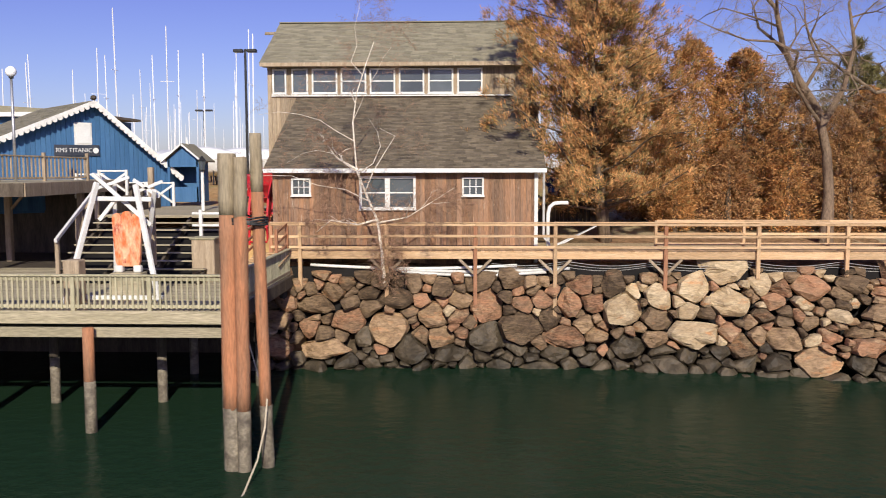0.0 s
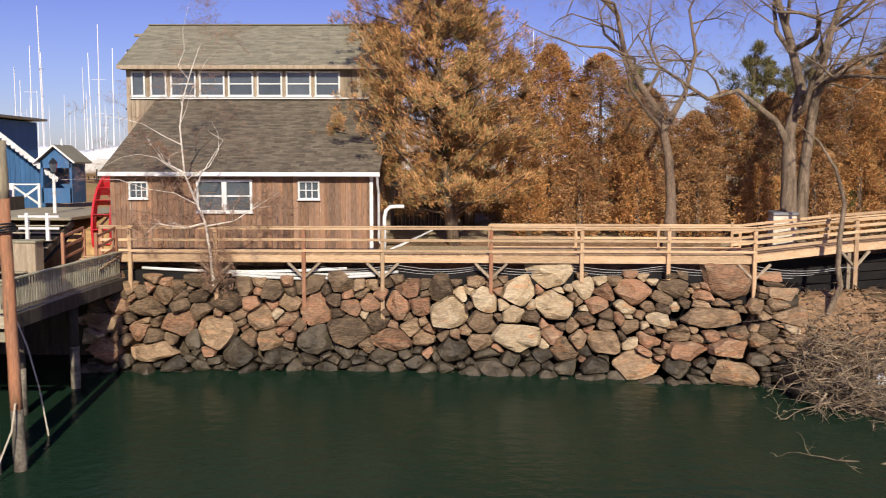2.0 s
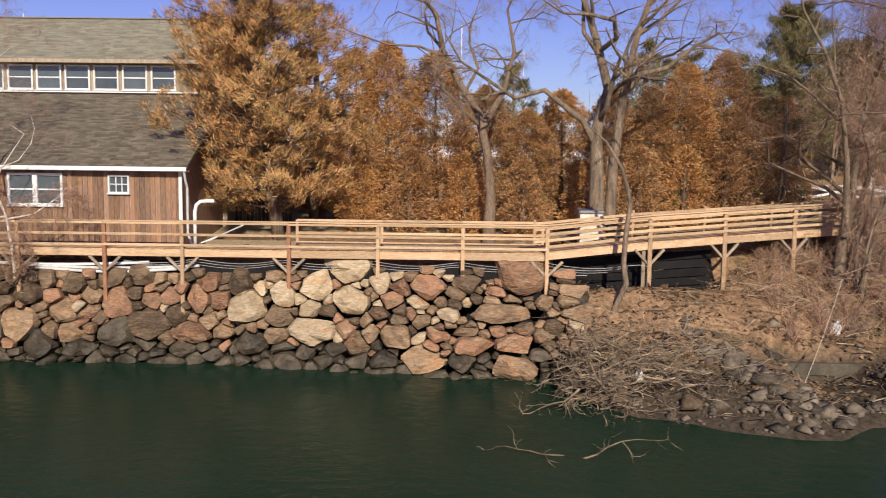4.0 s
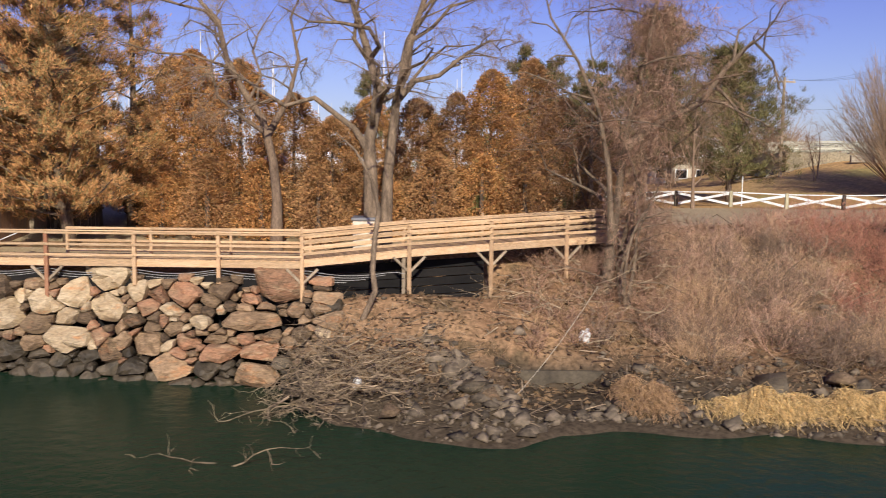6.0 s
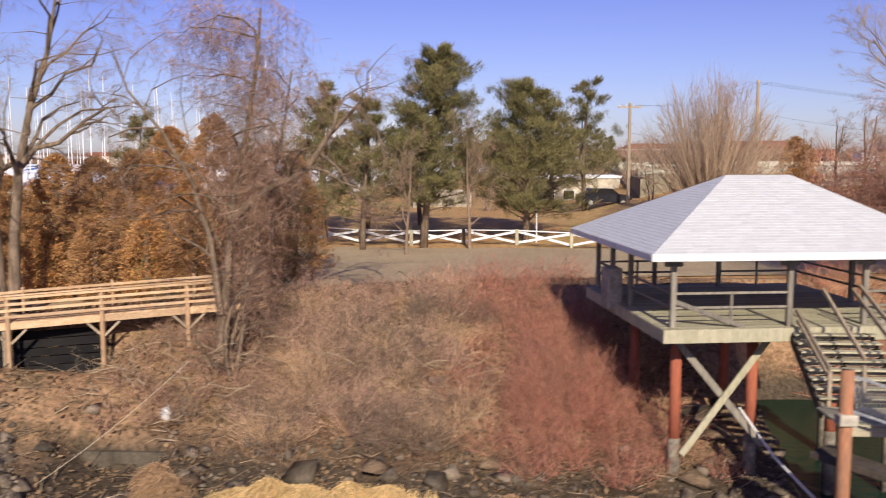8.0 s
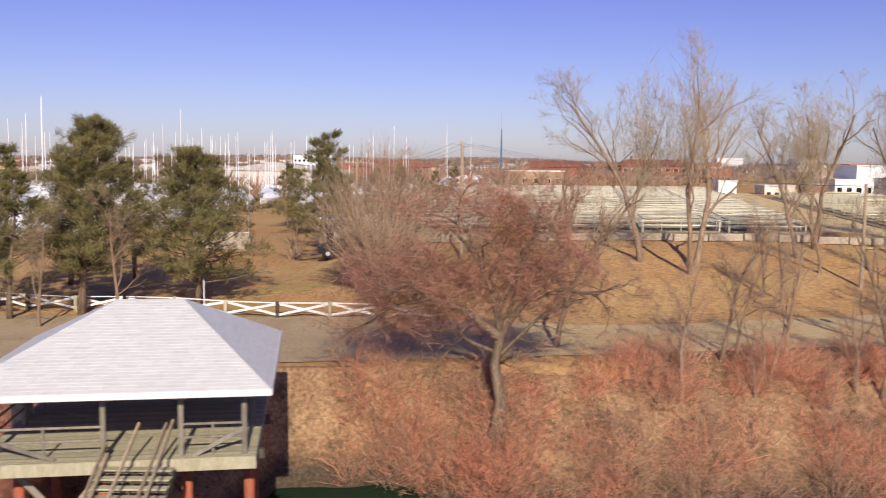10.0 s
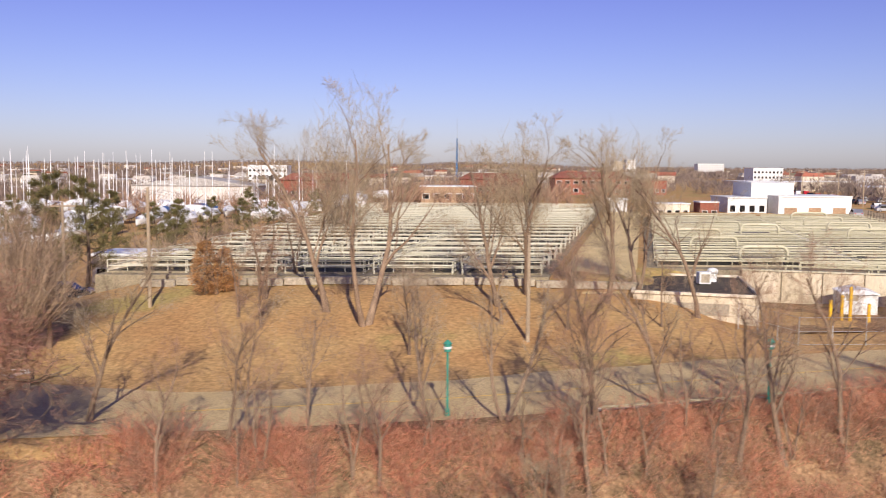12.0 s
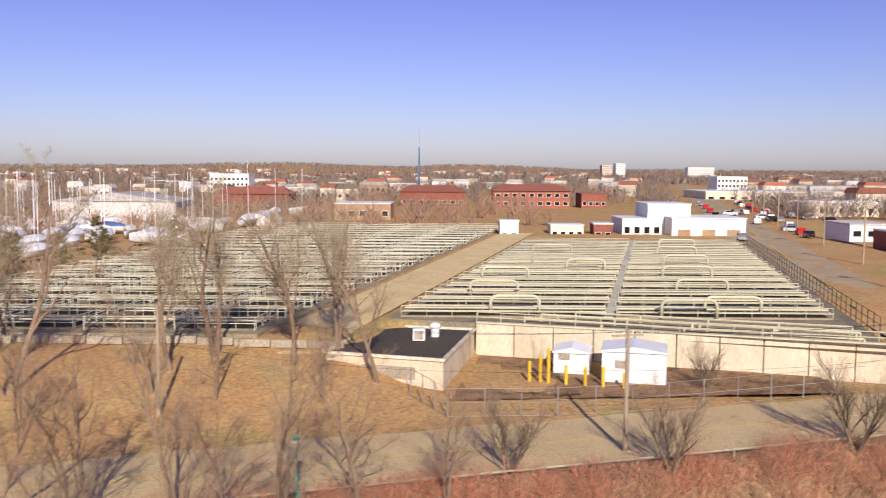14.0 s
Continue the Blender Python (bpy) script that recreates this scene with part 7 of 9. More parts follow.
for k, bl in enumerate(((1.3, 0.1, 6.6, 1.9, 1.2, 2.6, 0.34), (1.0, 0.0, 3.2, 1.3, 1.1, 2.8, 0.16), (1.6, 0.2, 9.6, 2.2, 1.4, 2.0, 0.3), (0.6, 0.0, 11.8, 2.8, 1.4, 1.6, 0.2))):
    part("vine_curtain", fuzz_mesh(81 + k, (bl,), 8500, M_VINE, 0.008, 0.6, (0.3, 1.1)), None, vt)
plant("bare_tree", bare_mesh(18, 7, 0.12, 0.9, 4, (8, 5, 4, 4), 0.2, (0, 0), 0.0, M_TWIGRED, M_BARK, 0.1, 0.3, 3, 0.8), 23.9, 29.2, "low tangle of vines and stems beside the ramp", "shrub", s=0.75)
plant("bare_tree", bare_mesh(19, 9.0, 0.2, 0.8, 4, (8, 6, 6, 5), 0.04, (0.05, 0), 0.3, M_TWIGRED, M_BARK, 0.3, 0.36, 0, 0.8, fuzz=3, paths=[
    (0.32, [(0, 0, -0.4), (0.15, 0, 1.4), (-0.15, 0, 3.0), (0.15, 0, 4.5), (-0.3, 0, 6.2), (-1.0, 0, 7.8), (-2.2, 0.1, 9.0)]),
    (0.17, [(0.1, 0, 4.2), (-1.5, 0.1, 5.4), (-3.2, 0.3, 5.8), (-4.9, 0.4, 5.3), (-6.1, 0.4, 4.5)]),
    (0.15, [(0.1, 0, 4.5), (1.2, 0, 5.8), (2.6, -0.1, 6.3), (4.2, -0.1, 6.1), (5.2, -0.1, 6.6)]),
    (0.13, [(0.0, 0, 5.4), (0.7, 0, 7.0), (1.5, 0.1, 8.6), (1.8, 0.1, 10.0)])]), 53.6, 36.2, "broad reddish bare tree beside the parking lot")
vt = thing("hanging_vine", (53.6, 36.2, gz(53.6, 36.2)), "soft reddish mass of fine vine twigs in the broad tree", "vine")
for k, bl in enumerate(((-4.2, 1.5, 6.0, 3.4, 2.5, 2.3, 0.34), (-1.2, 0.5, 6.6, 4.0, 2.6, 2.4, 0.3), (2.0, 0.0, 7.4, 3.0, 2.0, 2.2, 0.2), (-0.5, 0, 9.8, 4.5, 2.5, 1.3, 0.16))):
    part("vine_curtain", fuzz_mesh(91 + k, (bl,), 22000, M_VINERED, 0.0085, 0.2, (0.4, 1.1)), None, vt)
sl = thing("leaning_sapling", (14.4, 27.2, gz(14.4, 27.2)), "thin crooked bare trunk leaning past the ramp", "tree")
wpart("trunk", Build().tube([(14.35, 27.2, 1.0), (14.75, 27.25, 1.9), (15.05, 27.3, 2.6), (14.95, 27.35, 3.3), (15.0, 27.4, 4.2), (15.15, 27.5, 5.4), (14.85, 27.6, 6.5), (14.3, 27.7, 7.4), (13.6, 27.8, 8.0)], [0.12, 0.1, 0.1, 0.095, 0.09, 0.08, 0.06, 0.04, 0.015], 8), M_BARK, sl, smooth=True)
# bare trees of the bank and street, in a few builds shared by many
MID = [bare_mesh(40 + k, 10.0, 0.17, sp, 4, kd, dr, (0, 0), na, tw, M_BARKWARM, fi, 0.24, fo, 0.7, out=0.1, fuzz=3) for k, (sp, kd, dr, na, tw, fi, fo) in enumerate((
    (0.48, (10, 6, 6, 5), 0.0, 1.0, M_TWIGPALE, 0.22, 0), (0.38, (6, 5, 6, 5), 0.0, 1.1, M_TWIGPALE, 0.25, 2), (0.66, (10, 6, 6, 5), 0.02, 0.7, M_TWIG, 0.2, 0), (0.75, (6, 5, 6, 5), 0.04, 0.6, M_TWIGRED, 0.15, 2), (0.55, (10, 6, 6, 5), 0.0, 1.1, M_TWIGRED, 0.22, 0)))]
rg = random.Random(31)
for x, y, v, s in ((78.5, 66, 0, 1.15), (81.0, 69, 1, 1.2), (87, 68, 0, 1.2), (90, 71, 1, 1.15), (93.5, 66, 0, 1.05), (61, 66.6, 3, 0.7), (28.3, 48, 2, 0.6), (31.8, 50.8, 2, 0.68), (47.5, 50, 3, 0.5), (48.5, 58, 3, 0.95), (57, 43, 0, 0.85), (66, 64, 0, 1.35), (69, 61, 1, 1.45), (72.2, 55.8, 2, 0.55), (77.3, 42.6, 1, 0.75), (73.6, 42.2, 0, 0.7), (85.5, 44.2, 0, 0.8), (81.8, 43.0, 4, 0.75), (80.9, 39.3, 4, 0.7), (73, 54.8, 2, 0.5), (83, 61.3, 2, 0.6), (81.3, 42.2, 4, 0.75),
                   (88.5, 42.0, 4, 0.85), (91.0, 42.8, 0, 0.95), (94.5, 44.5, 4, 0.9), (62, 60, 3, 0.6), (60, 62, 2, 0.5), (64.5, 40.0, 4, 0.6), (68.0, 41.0, 2, 0.55), (62, 37.5, 4, 0.55), (71.5, 38.5, 4, 0.55), (78.5, 62, 0, 0.7), (86, 38.2, 2, 0.5), (98.5, 45.5, 2, 0.6), (79.0, 36.5, 1, 0.6), (90, 63, 2, 0.5)):
    plant("bare_tree", MID[v], x, y, "bare winter tree with fine pale twigs" if v < 2 else "bare winter tree with reddish-brown twigs", "tree", "bare trees along the street", rg.uniform(0, 360), s)
SAP = [bare_mesh(90 + k, 10.0, 0.14, 0.6, 4, (8 if not fo else 5, 5, 5, 4), 0.0, (0, 0), 1.0, tw, M_BARKWARM, 0.2, 0.2, fo, 1.0, fuzz=1) for k, (tw, fo) in enumerate(((M_TWIG, 0), (M_TWIGRED, 2), (M_TWIGPALE, 0)))]
FAR = fuzz_mesh(141, ((0, 0, 7.2, 1.5, 1.5, 3.2, 0.7), (0.8, 0.3, 5.0, 1.3, 1.3, 1.8, 0.3)), 1300, M_TWIGPALE, 0.010, -0.9, (0.4, 1.1))
for ob in [o for o in bpy.data.objects if o.name.startswith("bare_tree") and o.parent is None and o.location.y > 55 and o.location.x > 60 and o.scale.x > 1.1]:
    piece("twig_mass", FAR, ob, Matrix.Identity(4))
for k in range(18):
    x = rg.uniform(58, 100)
    y = kerb_y(x) - rg.uniform(0.8, 5)
    plant("sapling", SAP[rg.randrange(3)], x, y, "thin bare sapling in the bank brush", "tree", "saplings on the bank", rg.uniform(0, 360), rg.uniform(0.28, 0.62))
VASE = bare_mesh(60, 8.0, 0.17, 0.5, 3, (12, 10, 8), 0.0, (0, 0), 0.8, M_TWIG, M_BARK, 0.15, 0.12, 4, 0.9, out=0.42, fuzz=0)
for x, y, s in ((102, 49.6, 0.55), (111.1, 51.0, 0.62), (123, 54.6, 0.7), (118, 68, 0.4)):
    plant("street_tree", VASE, x, y, "small bare street tree with a rounded crown", "tree", "street trees", rg.uniform(0, 360), s)
WIL = (Build().tube([(0, 0, -0.3), (0.1, 0, 0.5), (0, 0.1, 1.2)], [0.6, 0.5, 0.4], 10).mesh("trunk", M_BARK, True), dome_mesh(61, 5.0, 9.8, 300, 26, 0.028, M_TWIG))
plant("arborvitae", LOW[1], 56.2, 68.0, "rounded brown evergreen shrub before the basins", "shrub", rz=50, s=1.15)
plant("arborvitae", LOW[0], 57.4, 69.0, "rounded brown evergreen shrub before the basins", "shrub", rz=150, s=0.95)
plant("willow", WIL, 47.1, 56.5, "broad bare multi-stemmed willow")
for x, y, s in ((62, 75, 0.6), (57, 68, 0.5), (45, 66, 0.45)):
    plant("bare_shrub", MID[3], x, y, "low spreading reddish-brown bare shrub", "shrub", "bare shrubs", rg.uniform(0, 360), s)

# ---- cross-braced fence of the parking lot ----
xf = thing("cross_fence", (39.5, 52, 4.3), "low white cross-braced fence between brown posts", "fence")
XA, XD = Vector((28.08, 53.6, 0)), Vector((3.266, -0.476, 0))
FP = []
for k in range(-2, 8):
    p = XA + XD * k
    p.z = gz(p.x, p.y)
    FP.append(p)
    wpart("post", Build().box((p.x, p.y, p.z + 0.48), (0.2, 0.2, 1.0), cham=0.02), M_DARKWOOD if k % 3 == 1 or k in (6, 7, -1) else M_PICKET, xf)
for p, q in zip(FP, FP[1:]):
    u = (q - p).normalized() * 0.12
    for za, zb, o in ((0.18, 0.82, -0.05), (0.82, 0.18, 0.05)):
        wpart("cross_board", Build().beam(p + u + Vector((0, o, za)), q - u + Vector((0, o, zb)), 0.04, 0.15, 0.008), M_WHITE2, xf)
    wpart("top_board", Build().beam(p + Vector((0, -0.02, 0.9)), q + Vector((0, -0.02, 0.9)), 0.05, 0.07, 0.008), M_WHITE2, xf)
wp = thing("white_stake", (35.9, 54.6, gz(35.9, 54.6)), "thin white stake behind the fence", "stake")
wpart("stick", Build().cyl((35.9, 54.6, gz(35.9, 54.6)), (35.9, 54.6, gz(35.9, 54.6) + 1.9), 0.04), M_WHITE2, wp)

# ---- pavilion on the bank ----
PV = thing("pavilion", (41.1, 27.6, 0.5), "open timber pavilion with a pale hipped shingle roof on piles", "pavilion", rz=8.5)
E_, Y_, RZ, EZ = 4.5, 4.5, 1.05, 6.62   # local heights count from 0.5 m
TOPZ, DK = 8.62, 4.5
corn = [(-E_, -Y_, EZ), (E_, -Y_, EZ), (E_, Y_, EZ), (-E_, Y_, EZ)]
rl, rr = (0.4 - RZ, 0, TOPZ), (0.4 + RZ, 0, TOPZ)
b = Build().add(corn + [rl, rr] + [(x, y, z - 0.1) for x, y, z in corn], [(0, 1, 5, 4), (1, 2, 5), (2, 3, 4, 5), (3, 0, 4), (6, 9, 8, 7)])
pr = part("roof", b, M_ROOFW, PV, "pale grey-white shingle hipped roof")


def pv_shingles(name, a, c, d, e):
    """Courses of single tabs on one hip face, a-c the eave, d-e the top."""
    a, c, d, e = (Vector(q) for q in (a, c, d, e))
    nrm = (c - a).cross(d - a).normalized()
    nrm = nrm if nrm.z > 0 else -nrm
    rows, b = 30, Build()
    for i in range(rows):
        p0, q0, p1, q1 = a.lerp(d, i / rows), c.lerp(e, i / rows), a.lerp(d, min(1, (i + 1.1) / rows)), c.lerp(e, min(1, (i + 1.1) / rows))
        n = max(1, round((q0 - p0).length / 0.45))
        for j in range(n):
            s, t = j / n, (j + 1) / n - 0.01 / n
            b.add([p0.lerp(q0, s) + nrm * 0.014, p0.lerp(q0, t) + nrm * 0.014, p1.lerp(q1, t) + nrm * 0.006, p1.lerp(q1, s) + nrm * 0.006, p0.lerp(q0, s), p0.lerp(q0, t)], [(0, 1, 2, 3), (4, 5, 1, 0)])
    return tagged(part(name, b, M_ROOFW, pr), kind="stuff")


pv_shingles("shingle_cover", corn[0], corn[1], rl, rr)
pv_shingles("shingle_cover", corn[1], corn[2], rr, rr)
pv_shingles("shingle_cover", corn[2], corn[3], rr, rl)
pv_shingles("shingle_cover", corn[3], corn[0], rl, rl)
for (x0, y0, z0), (x1, y1, z1) in zip(corn, corn[1:] + corn[:1]):
    part("fascia", Build().beam((x0 * 1.004, y0 * 1.004, z0 - 0.1), (x1 * 1.004, y1 * 1.004, z1 - 0.1), 0.05, 0.2, 0.01), M_WHITE, PV, "white eave board with peeling paint")
part("ceiling_boards", Build().box((0, 0, EZ - 0.16), (2 * E_ - 0.2, 2 * Y_ - 0.2, 0.03)), M_PAVWOOD, PV)
PX, PY = 3.68, 3.8
for x, y in ((-PX, -PY), (-0.35, -PY), (1.85, -PY), (PX, -PY), (-PX, PY), (-PX, 0), (-PX, 2.0), (-1.6, PY), (0.8, PY), (PX, PY), (PX, 0)):
    pp = part("post", Build().box((x, y, (DK + EZ) / 2 - 0.1), (0.15, 0.15, EZ - DK - 0.2), cham=0.015), M_PAVWOOD, PV)
    part("post_head", Build().box((x, y, EZ - 0.35), (0.5, 0.16, 0.14), cham=0.03).box((x, y, EZ - 0.24), (0.75, 0.16, 0.1), cham=0.03), M_PAVWOOD, pp)
part("deck_frame", Build().box((0, -PY - 0.28, DK - 0.2), (2 * PX + 0.7, 0.08, 0.36), cham=0.01).box((-PX - 0.3, 0, DK - 0.2), (0.08, 2 * PY + 0.6, 0.36), cham=0.01).box((PX + 0.3, 0, DK - 0.2), (0.08, 2 * PY + 0.6, 0.36)).box((0, PY + 0.28, DK - 0.2), (2 * PX + 0.7, 0.08, 0.36)), M_PICKET, PV)
pm = Build().box((0, 0, 0), (2 * PX + 0.66, 0.135, 0.04)).mesh("deck_board", M_PICKET)
for j in range(58):
    piece("deck_board", pm, PV, pose(0, -PY - 0.22 + 0.146 * j, DK - 0.02))
for (x0, y0, x1, y1) in ((-PX, -PY, -0.35, -PY), (1.85, -PY, PX, -PY), (-PX, -PY, -PX, PY), (PX, -PY, PX, PY), (-PX, PY, -0.8, PY), (0.8, PY, PX, PY)):
    for dz in (0.95, 0.55):
        part("rail", Build().beam((x0, y0, DK + dz), (x1, y1, DK + dz), 0.05, 0.07, 0.008), M_PAVWOOD, PV)
    part("baluster", Build().box(((x0 + x1) / 2, (y0 + y1) / 2, DK + 0.5), (0.07, 0.07, 1.0), cham=0.01), M_PAVWOOD, PV)
part("diagonal_board", Build().beam((-PX, -PY - 0.05, DK + 0.75), (-1.7, -PY - 0.12, DK + 0.02), 0.04, 0.13, 0.008), M_PAVWOOD, PV)
part("diagonal_board", Build().beam((PX, -PY - 0.05, DK + 0.8), (2.2, -PY - 0.12, DK + 0.02), 0.04, 0.13, 0.008), M_PAVWOOD, PV)
for j, (x, y) in enumerate(((-3.1, -2.6), (-0.7, -2.4), (1.8, -2.4), (3.7, -2.4), (-3.1, 1.2), (0, 1.2), (3.6, 1.2))):
    z0 = -1.4
    pl_ = part("pile_shaft", Build().tube([(x, y, 0.9), (x, y, 2.4), (x, y, DK - 0.35)], [0.17, 0.165, 0.16], 12), M_PILERED, PV, "dark red-brown pile", True)
    part("wet_foot", Build().tube([(x, y, z0 - 0.8), (x, y, 0.4), (x, y, 1.0)], [0.19, 0.185, 0.175], 12), M_PILEWET, pl_, smooth=True)
part("girder", Build().box((0.2, -2.45, DK - 0.45), (8.0, 0.25, 0.3), cham=0.01).box((0.2, 1.2, DK - 0.45), (8.0, 0.25, 0.3), cham=0.01), M_DARKWOOD, PV)
part("cross_brace", Build().beam((-3.2, -2.85, DK - 0.55), (-0.5, -2.8, 0.75), 0.07, 0.2, 0.01), M_PAVWOOD, PV)
part("cross_brace", Build().beam((-0.5, -2.95, DK - 0.55), (-3.0, -2.95, 0.6), 0.07, 0.2, 0.01), M_PICKET, PV)
part("cabinet", Build().box((-PX - 0.35, 0.9, DK + 0.45), (0.5, 0.8, 1.35), cham=0.05), M_CONCDK, PV, "grey metal cabinet on the deck edge")
# steps down to the lower dock
sp_ = thing("pavilion_steps", (42.7, 22.4, 1.0), "weathered wooden steps with timber handrails leading down to the water", "steps")
for i in range(8):
    wpart("tread", Build().box((42.4, 23.3 - 0.28 * i, 4.86 - 0.175 * i), (2.2, 0.3, 0.05), cham=0.008), M_PICKET, sp_)
    wpart("riser", Build().box((42.4, 23.42 - 0.28 * i, 4.76 - 0.175 * i), (2.16, 0.03, 0.15)), M_DOCK, sp_)
for x in (41.33, 42.4, 43.47):
    wpart("stringer", Build().beam((x, 23.5, 4.7), (x, 21.1, 3.25), 0.07, 0.28, 0.01), M_DARKWOOD, sp_)
for p, q in (((41.45, 23.6, 5.5), (41.55, 21.3, 4.35)), ((41.5, 23.6, 5.2), (41.6, 21.3, 4.05)), ((42.3, 24.0, 6.0), (42.35, 21.2, 4.65)), ((43.1, 24.0, 6.0), (43.2, 21.1, 4.8)), ((43.3, 24.0, 6.1), (43.45, 21.0, 4.85))):
    wpart("handrail", Build().beam(p, q, 0.07, 0.12, 0.01), M_GREYWOOD, sp_)
for x, y, z in ((41.55, 21.3, 4.0), (42.35, 21.2, 4.2), (43.45, 21.0, 4.3)):
    wpart("handrail_post", Build().box((x, y, z - 0.3), (0.1, 0.1, 1.2), cham=0.01), M_GREYWOOD, sp_)
for k in range(10):
    wpart("landing_board", Build().box((42.7, 19.75 + 0.148 * k, 3.42), (3.0, 0.14, 0.045)), M_PICKET, sp_)
wpart("landing_beam", Build().box((42.7, 19.68, 3.28), (3.0, 0.08, 0.24), cham=0.01), M_DOCK, sp_)
ld = thing("lower_dock", (44.5, 18.7, WATER_Z), "low wooden dock with piles, lattice skirt and a blue tarpaulin", "dock")
for j in range(14):
    wpart("plank", Build().box((45.4, 17.6 + 0.15 * j, 2.6), (5.0, 0.14, 0.045)), M_PICKET, ld)
wpart("rim_beam", Build().box((45.4, 17.5, 2.45), (5.0, 0.08, 0.3), cham=0.01), M_PICKET, ld)
for x, y, zt in ((41.06, 19.0, 4.9), (43.1, 18.0, 4.4), (45.6, 17.6, 3.0), (43.1, 20.5, 3.0)):
    p0 = wpart("pile_shaft", Build().tube([(x, y, 0.6), (x, y, 2.2), (x, y, zt)], [0.16, 0.155, 0.15], 12), M_PILE, ld, "red-brown pile", True)
    part("wet_foot", Build().tube([(x, y, -2.0), (x, y, 0.2), (x, y, 0.7)], [0.18, 0.175, 0.165], 12), M_PILEWET, p0, smooth=True)
wpart("pile_band", Build().box((41.06, 18.97, 3.78), (0.4, 0.38, 0.26), cham=0.02), M_CREAM, ld, "pale band round the pile")
wpart("tarpaulin", Build().add([(42.02, 18.95, 5.45), (42.9, 18.6, 5.1), (42.88, 18.55, 3.15), (42.0, 18.9, 3.6), (42.02, 18.99, 5.45), (42.9, 18.64, 5.1), (42.88, 18.59, 3.15), (42.0, 18.94, 3.6)], [(0, 1, 2, 3), (7, 6, 5, 4), (0, 4, 5, 1), (1, 5, 6, 2), (2, 6, 7, 3), (3, 7, 4, 0)]), M_BLUETARP, ld, "blue tarpaulin hung on the dock")
lt = Build()
for k in range(9):
    lt.beam((41.2 + 0.09 * k, 19.0 - 0.01 * k, 4.75 - 0.03 * k), (41.2 + 0.09 * k + 0.1, 19.0, 4.0 - 0.03 * k), 0.02, 0.03)
lt.beam((41.15, 19, 4.78), (42.05, 18.95, 4.5), 0.04, 0.06).beam((41.15, 19, 3.98), (42.05, 18.95, 3.68), 0.04, 0.06)
wpart("lattice", lt, M_METAL, ld, "blue-grey lattice panel")
wpart("walk_beam", Build().beam((40.9, 20.2, 2.6), (43.2, 17.7, 2.45), 0.7, 0.16, 0.01), M_DARKWOOD, ld)
wpart("fence_panel", Build().box((44.0, 19.0, 3.4), (1.7, 0.05, 1.6), cham=0.01), M_PICKET, ld)
wpart("hand_rail", Build().beam((43.0, 17.55, 3.6), (47.8, 17.55, 3.6), 0.07, 0.1, 0.01), M_PICKET, ld)
for k in range(8):
    wpart("baluster", Build().box((43.4 + 0.6 * k, 17.55, 3.1), (0.12, 0.1, 1.0), cham=0.01), M_PICKET, ld)
hs = thing("hose", (40.9, 21, 0.5), "pale hose slung below the pavilion", "hose")
wpart("line", Build().tube([(40.4, 25.0, 2.3), (41.0, 23.5, 1.3), (41.4, 21.5, 0.9), (41.6, 19.6, 0.8), (42.5, 18.6, 0.9)], [0.035] * 5, 6), M_PVC, hs)

# ---- poles, lamps, wires ----


def utility_pole(x, y, top, arms=1, label="grey wooden utility pole with a crossarm"):
    z = gz(x, y)
    t = thing("utility_pole", (x, y, z), label, "pole", "utility poles")
    wpart("shaft", Build().tube([(x, y, z - 0.2), (x, y, top)], [0.15, 0.11], 8), M_GREYWOOD, t)
    for k in range(arms):
        wpart("crossarm", Build().box((x, y, top - 0.35 - 0.6 * k), (2.0, 0.1, 0.12), rz=15), M_GREYWOOD, t)
        for s in (-0.85, -0.3, 0.3, 0.85):
            wpart("insulator", Build().cyl((x + s, y + s * 0.27, top - 0.29 - 0.6 * k), (x + s, y + s * 0.27, top - 0.12 - 0.6 * k), 0.05, 0.04, 6), M_WHITE2, t)
    return Vector((x, y, top - 0.2))


def wire(p, q, sag):
    t = thing("overhead_wire", p, "thin dark overhead wire between poles", "wire", "overhead wires")
    wpart("strand", Build().tube([Vector(p).lerp(Vector(q), u) - Vector((0, 0, sag * 4 * u * (1 - u))) for u in np.linspace(0, 1, 12)], [0.009] * 12, 4), M_BLACK, t)


tops = [utility_pole(44.1, 71, 14.1), utility_pole(52.6, 65.8, 15.4, 0, "bare grey utility pole"), utility_pole(80, 58.8, 12.6, 0, "bare grey utility pole"), utility_pole(109, 53.6, 12.2), utility_pole(140, 64, 12.5)]
for p, q in zip(tops, tops[1:]):
    for s in (-0.8, 0.0, 0.8):
        wire(p + Vector((s, s * 0.25, 0.05)), q + Vector((s, s * 0.25, 0.05)), 0.7)
    wire(p - Vector((0, 0, 2.2)), q - Vector((0, 0, 2.2)), 0.8)
for x, y, top in ((74.5, 43.4, 8.5), (91.1, 45.4, 8.3)):
    z = gz(x, y)
    t = thing("path_lamp", (x, y, z), "green iron lamp post with a banded lantern", "street lamp", "green lamp posts")
    wpart("post", Build().tube([(x, y, z), (x, y, z + 0.4), (x, y, z + 0.45), (x, y, top - 0.5)], [0.13, 0.12, 0.07, 0.055], 10), M_GREENPOST, t)
    wpart("lantern", Build().cyl((x, y, top - 0.5), (x, y, top - 0.1), 0.17, 0.2, 10), M_GREENPOST, t)
    wpart("glass_band", Build().cyl((x, y, top - 0.36), (x, y, top - 0.24), 0.195, 0.2, 10), M_WHITE2, t)
    wpart("cap", Build().cyl((x, y, top - 0.1), (x, y, top + 0.08), 0.24, 0.05, 10), M_GREENPOST, t)
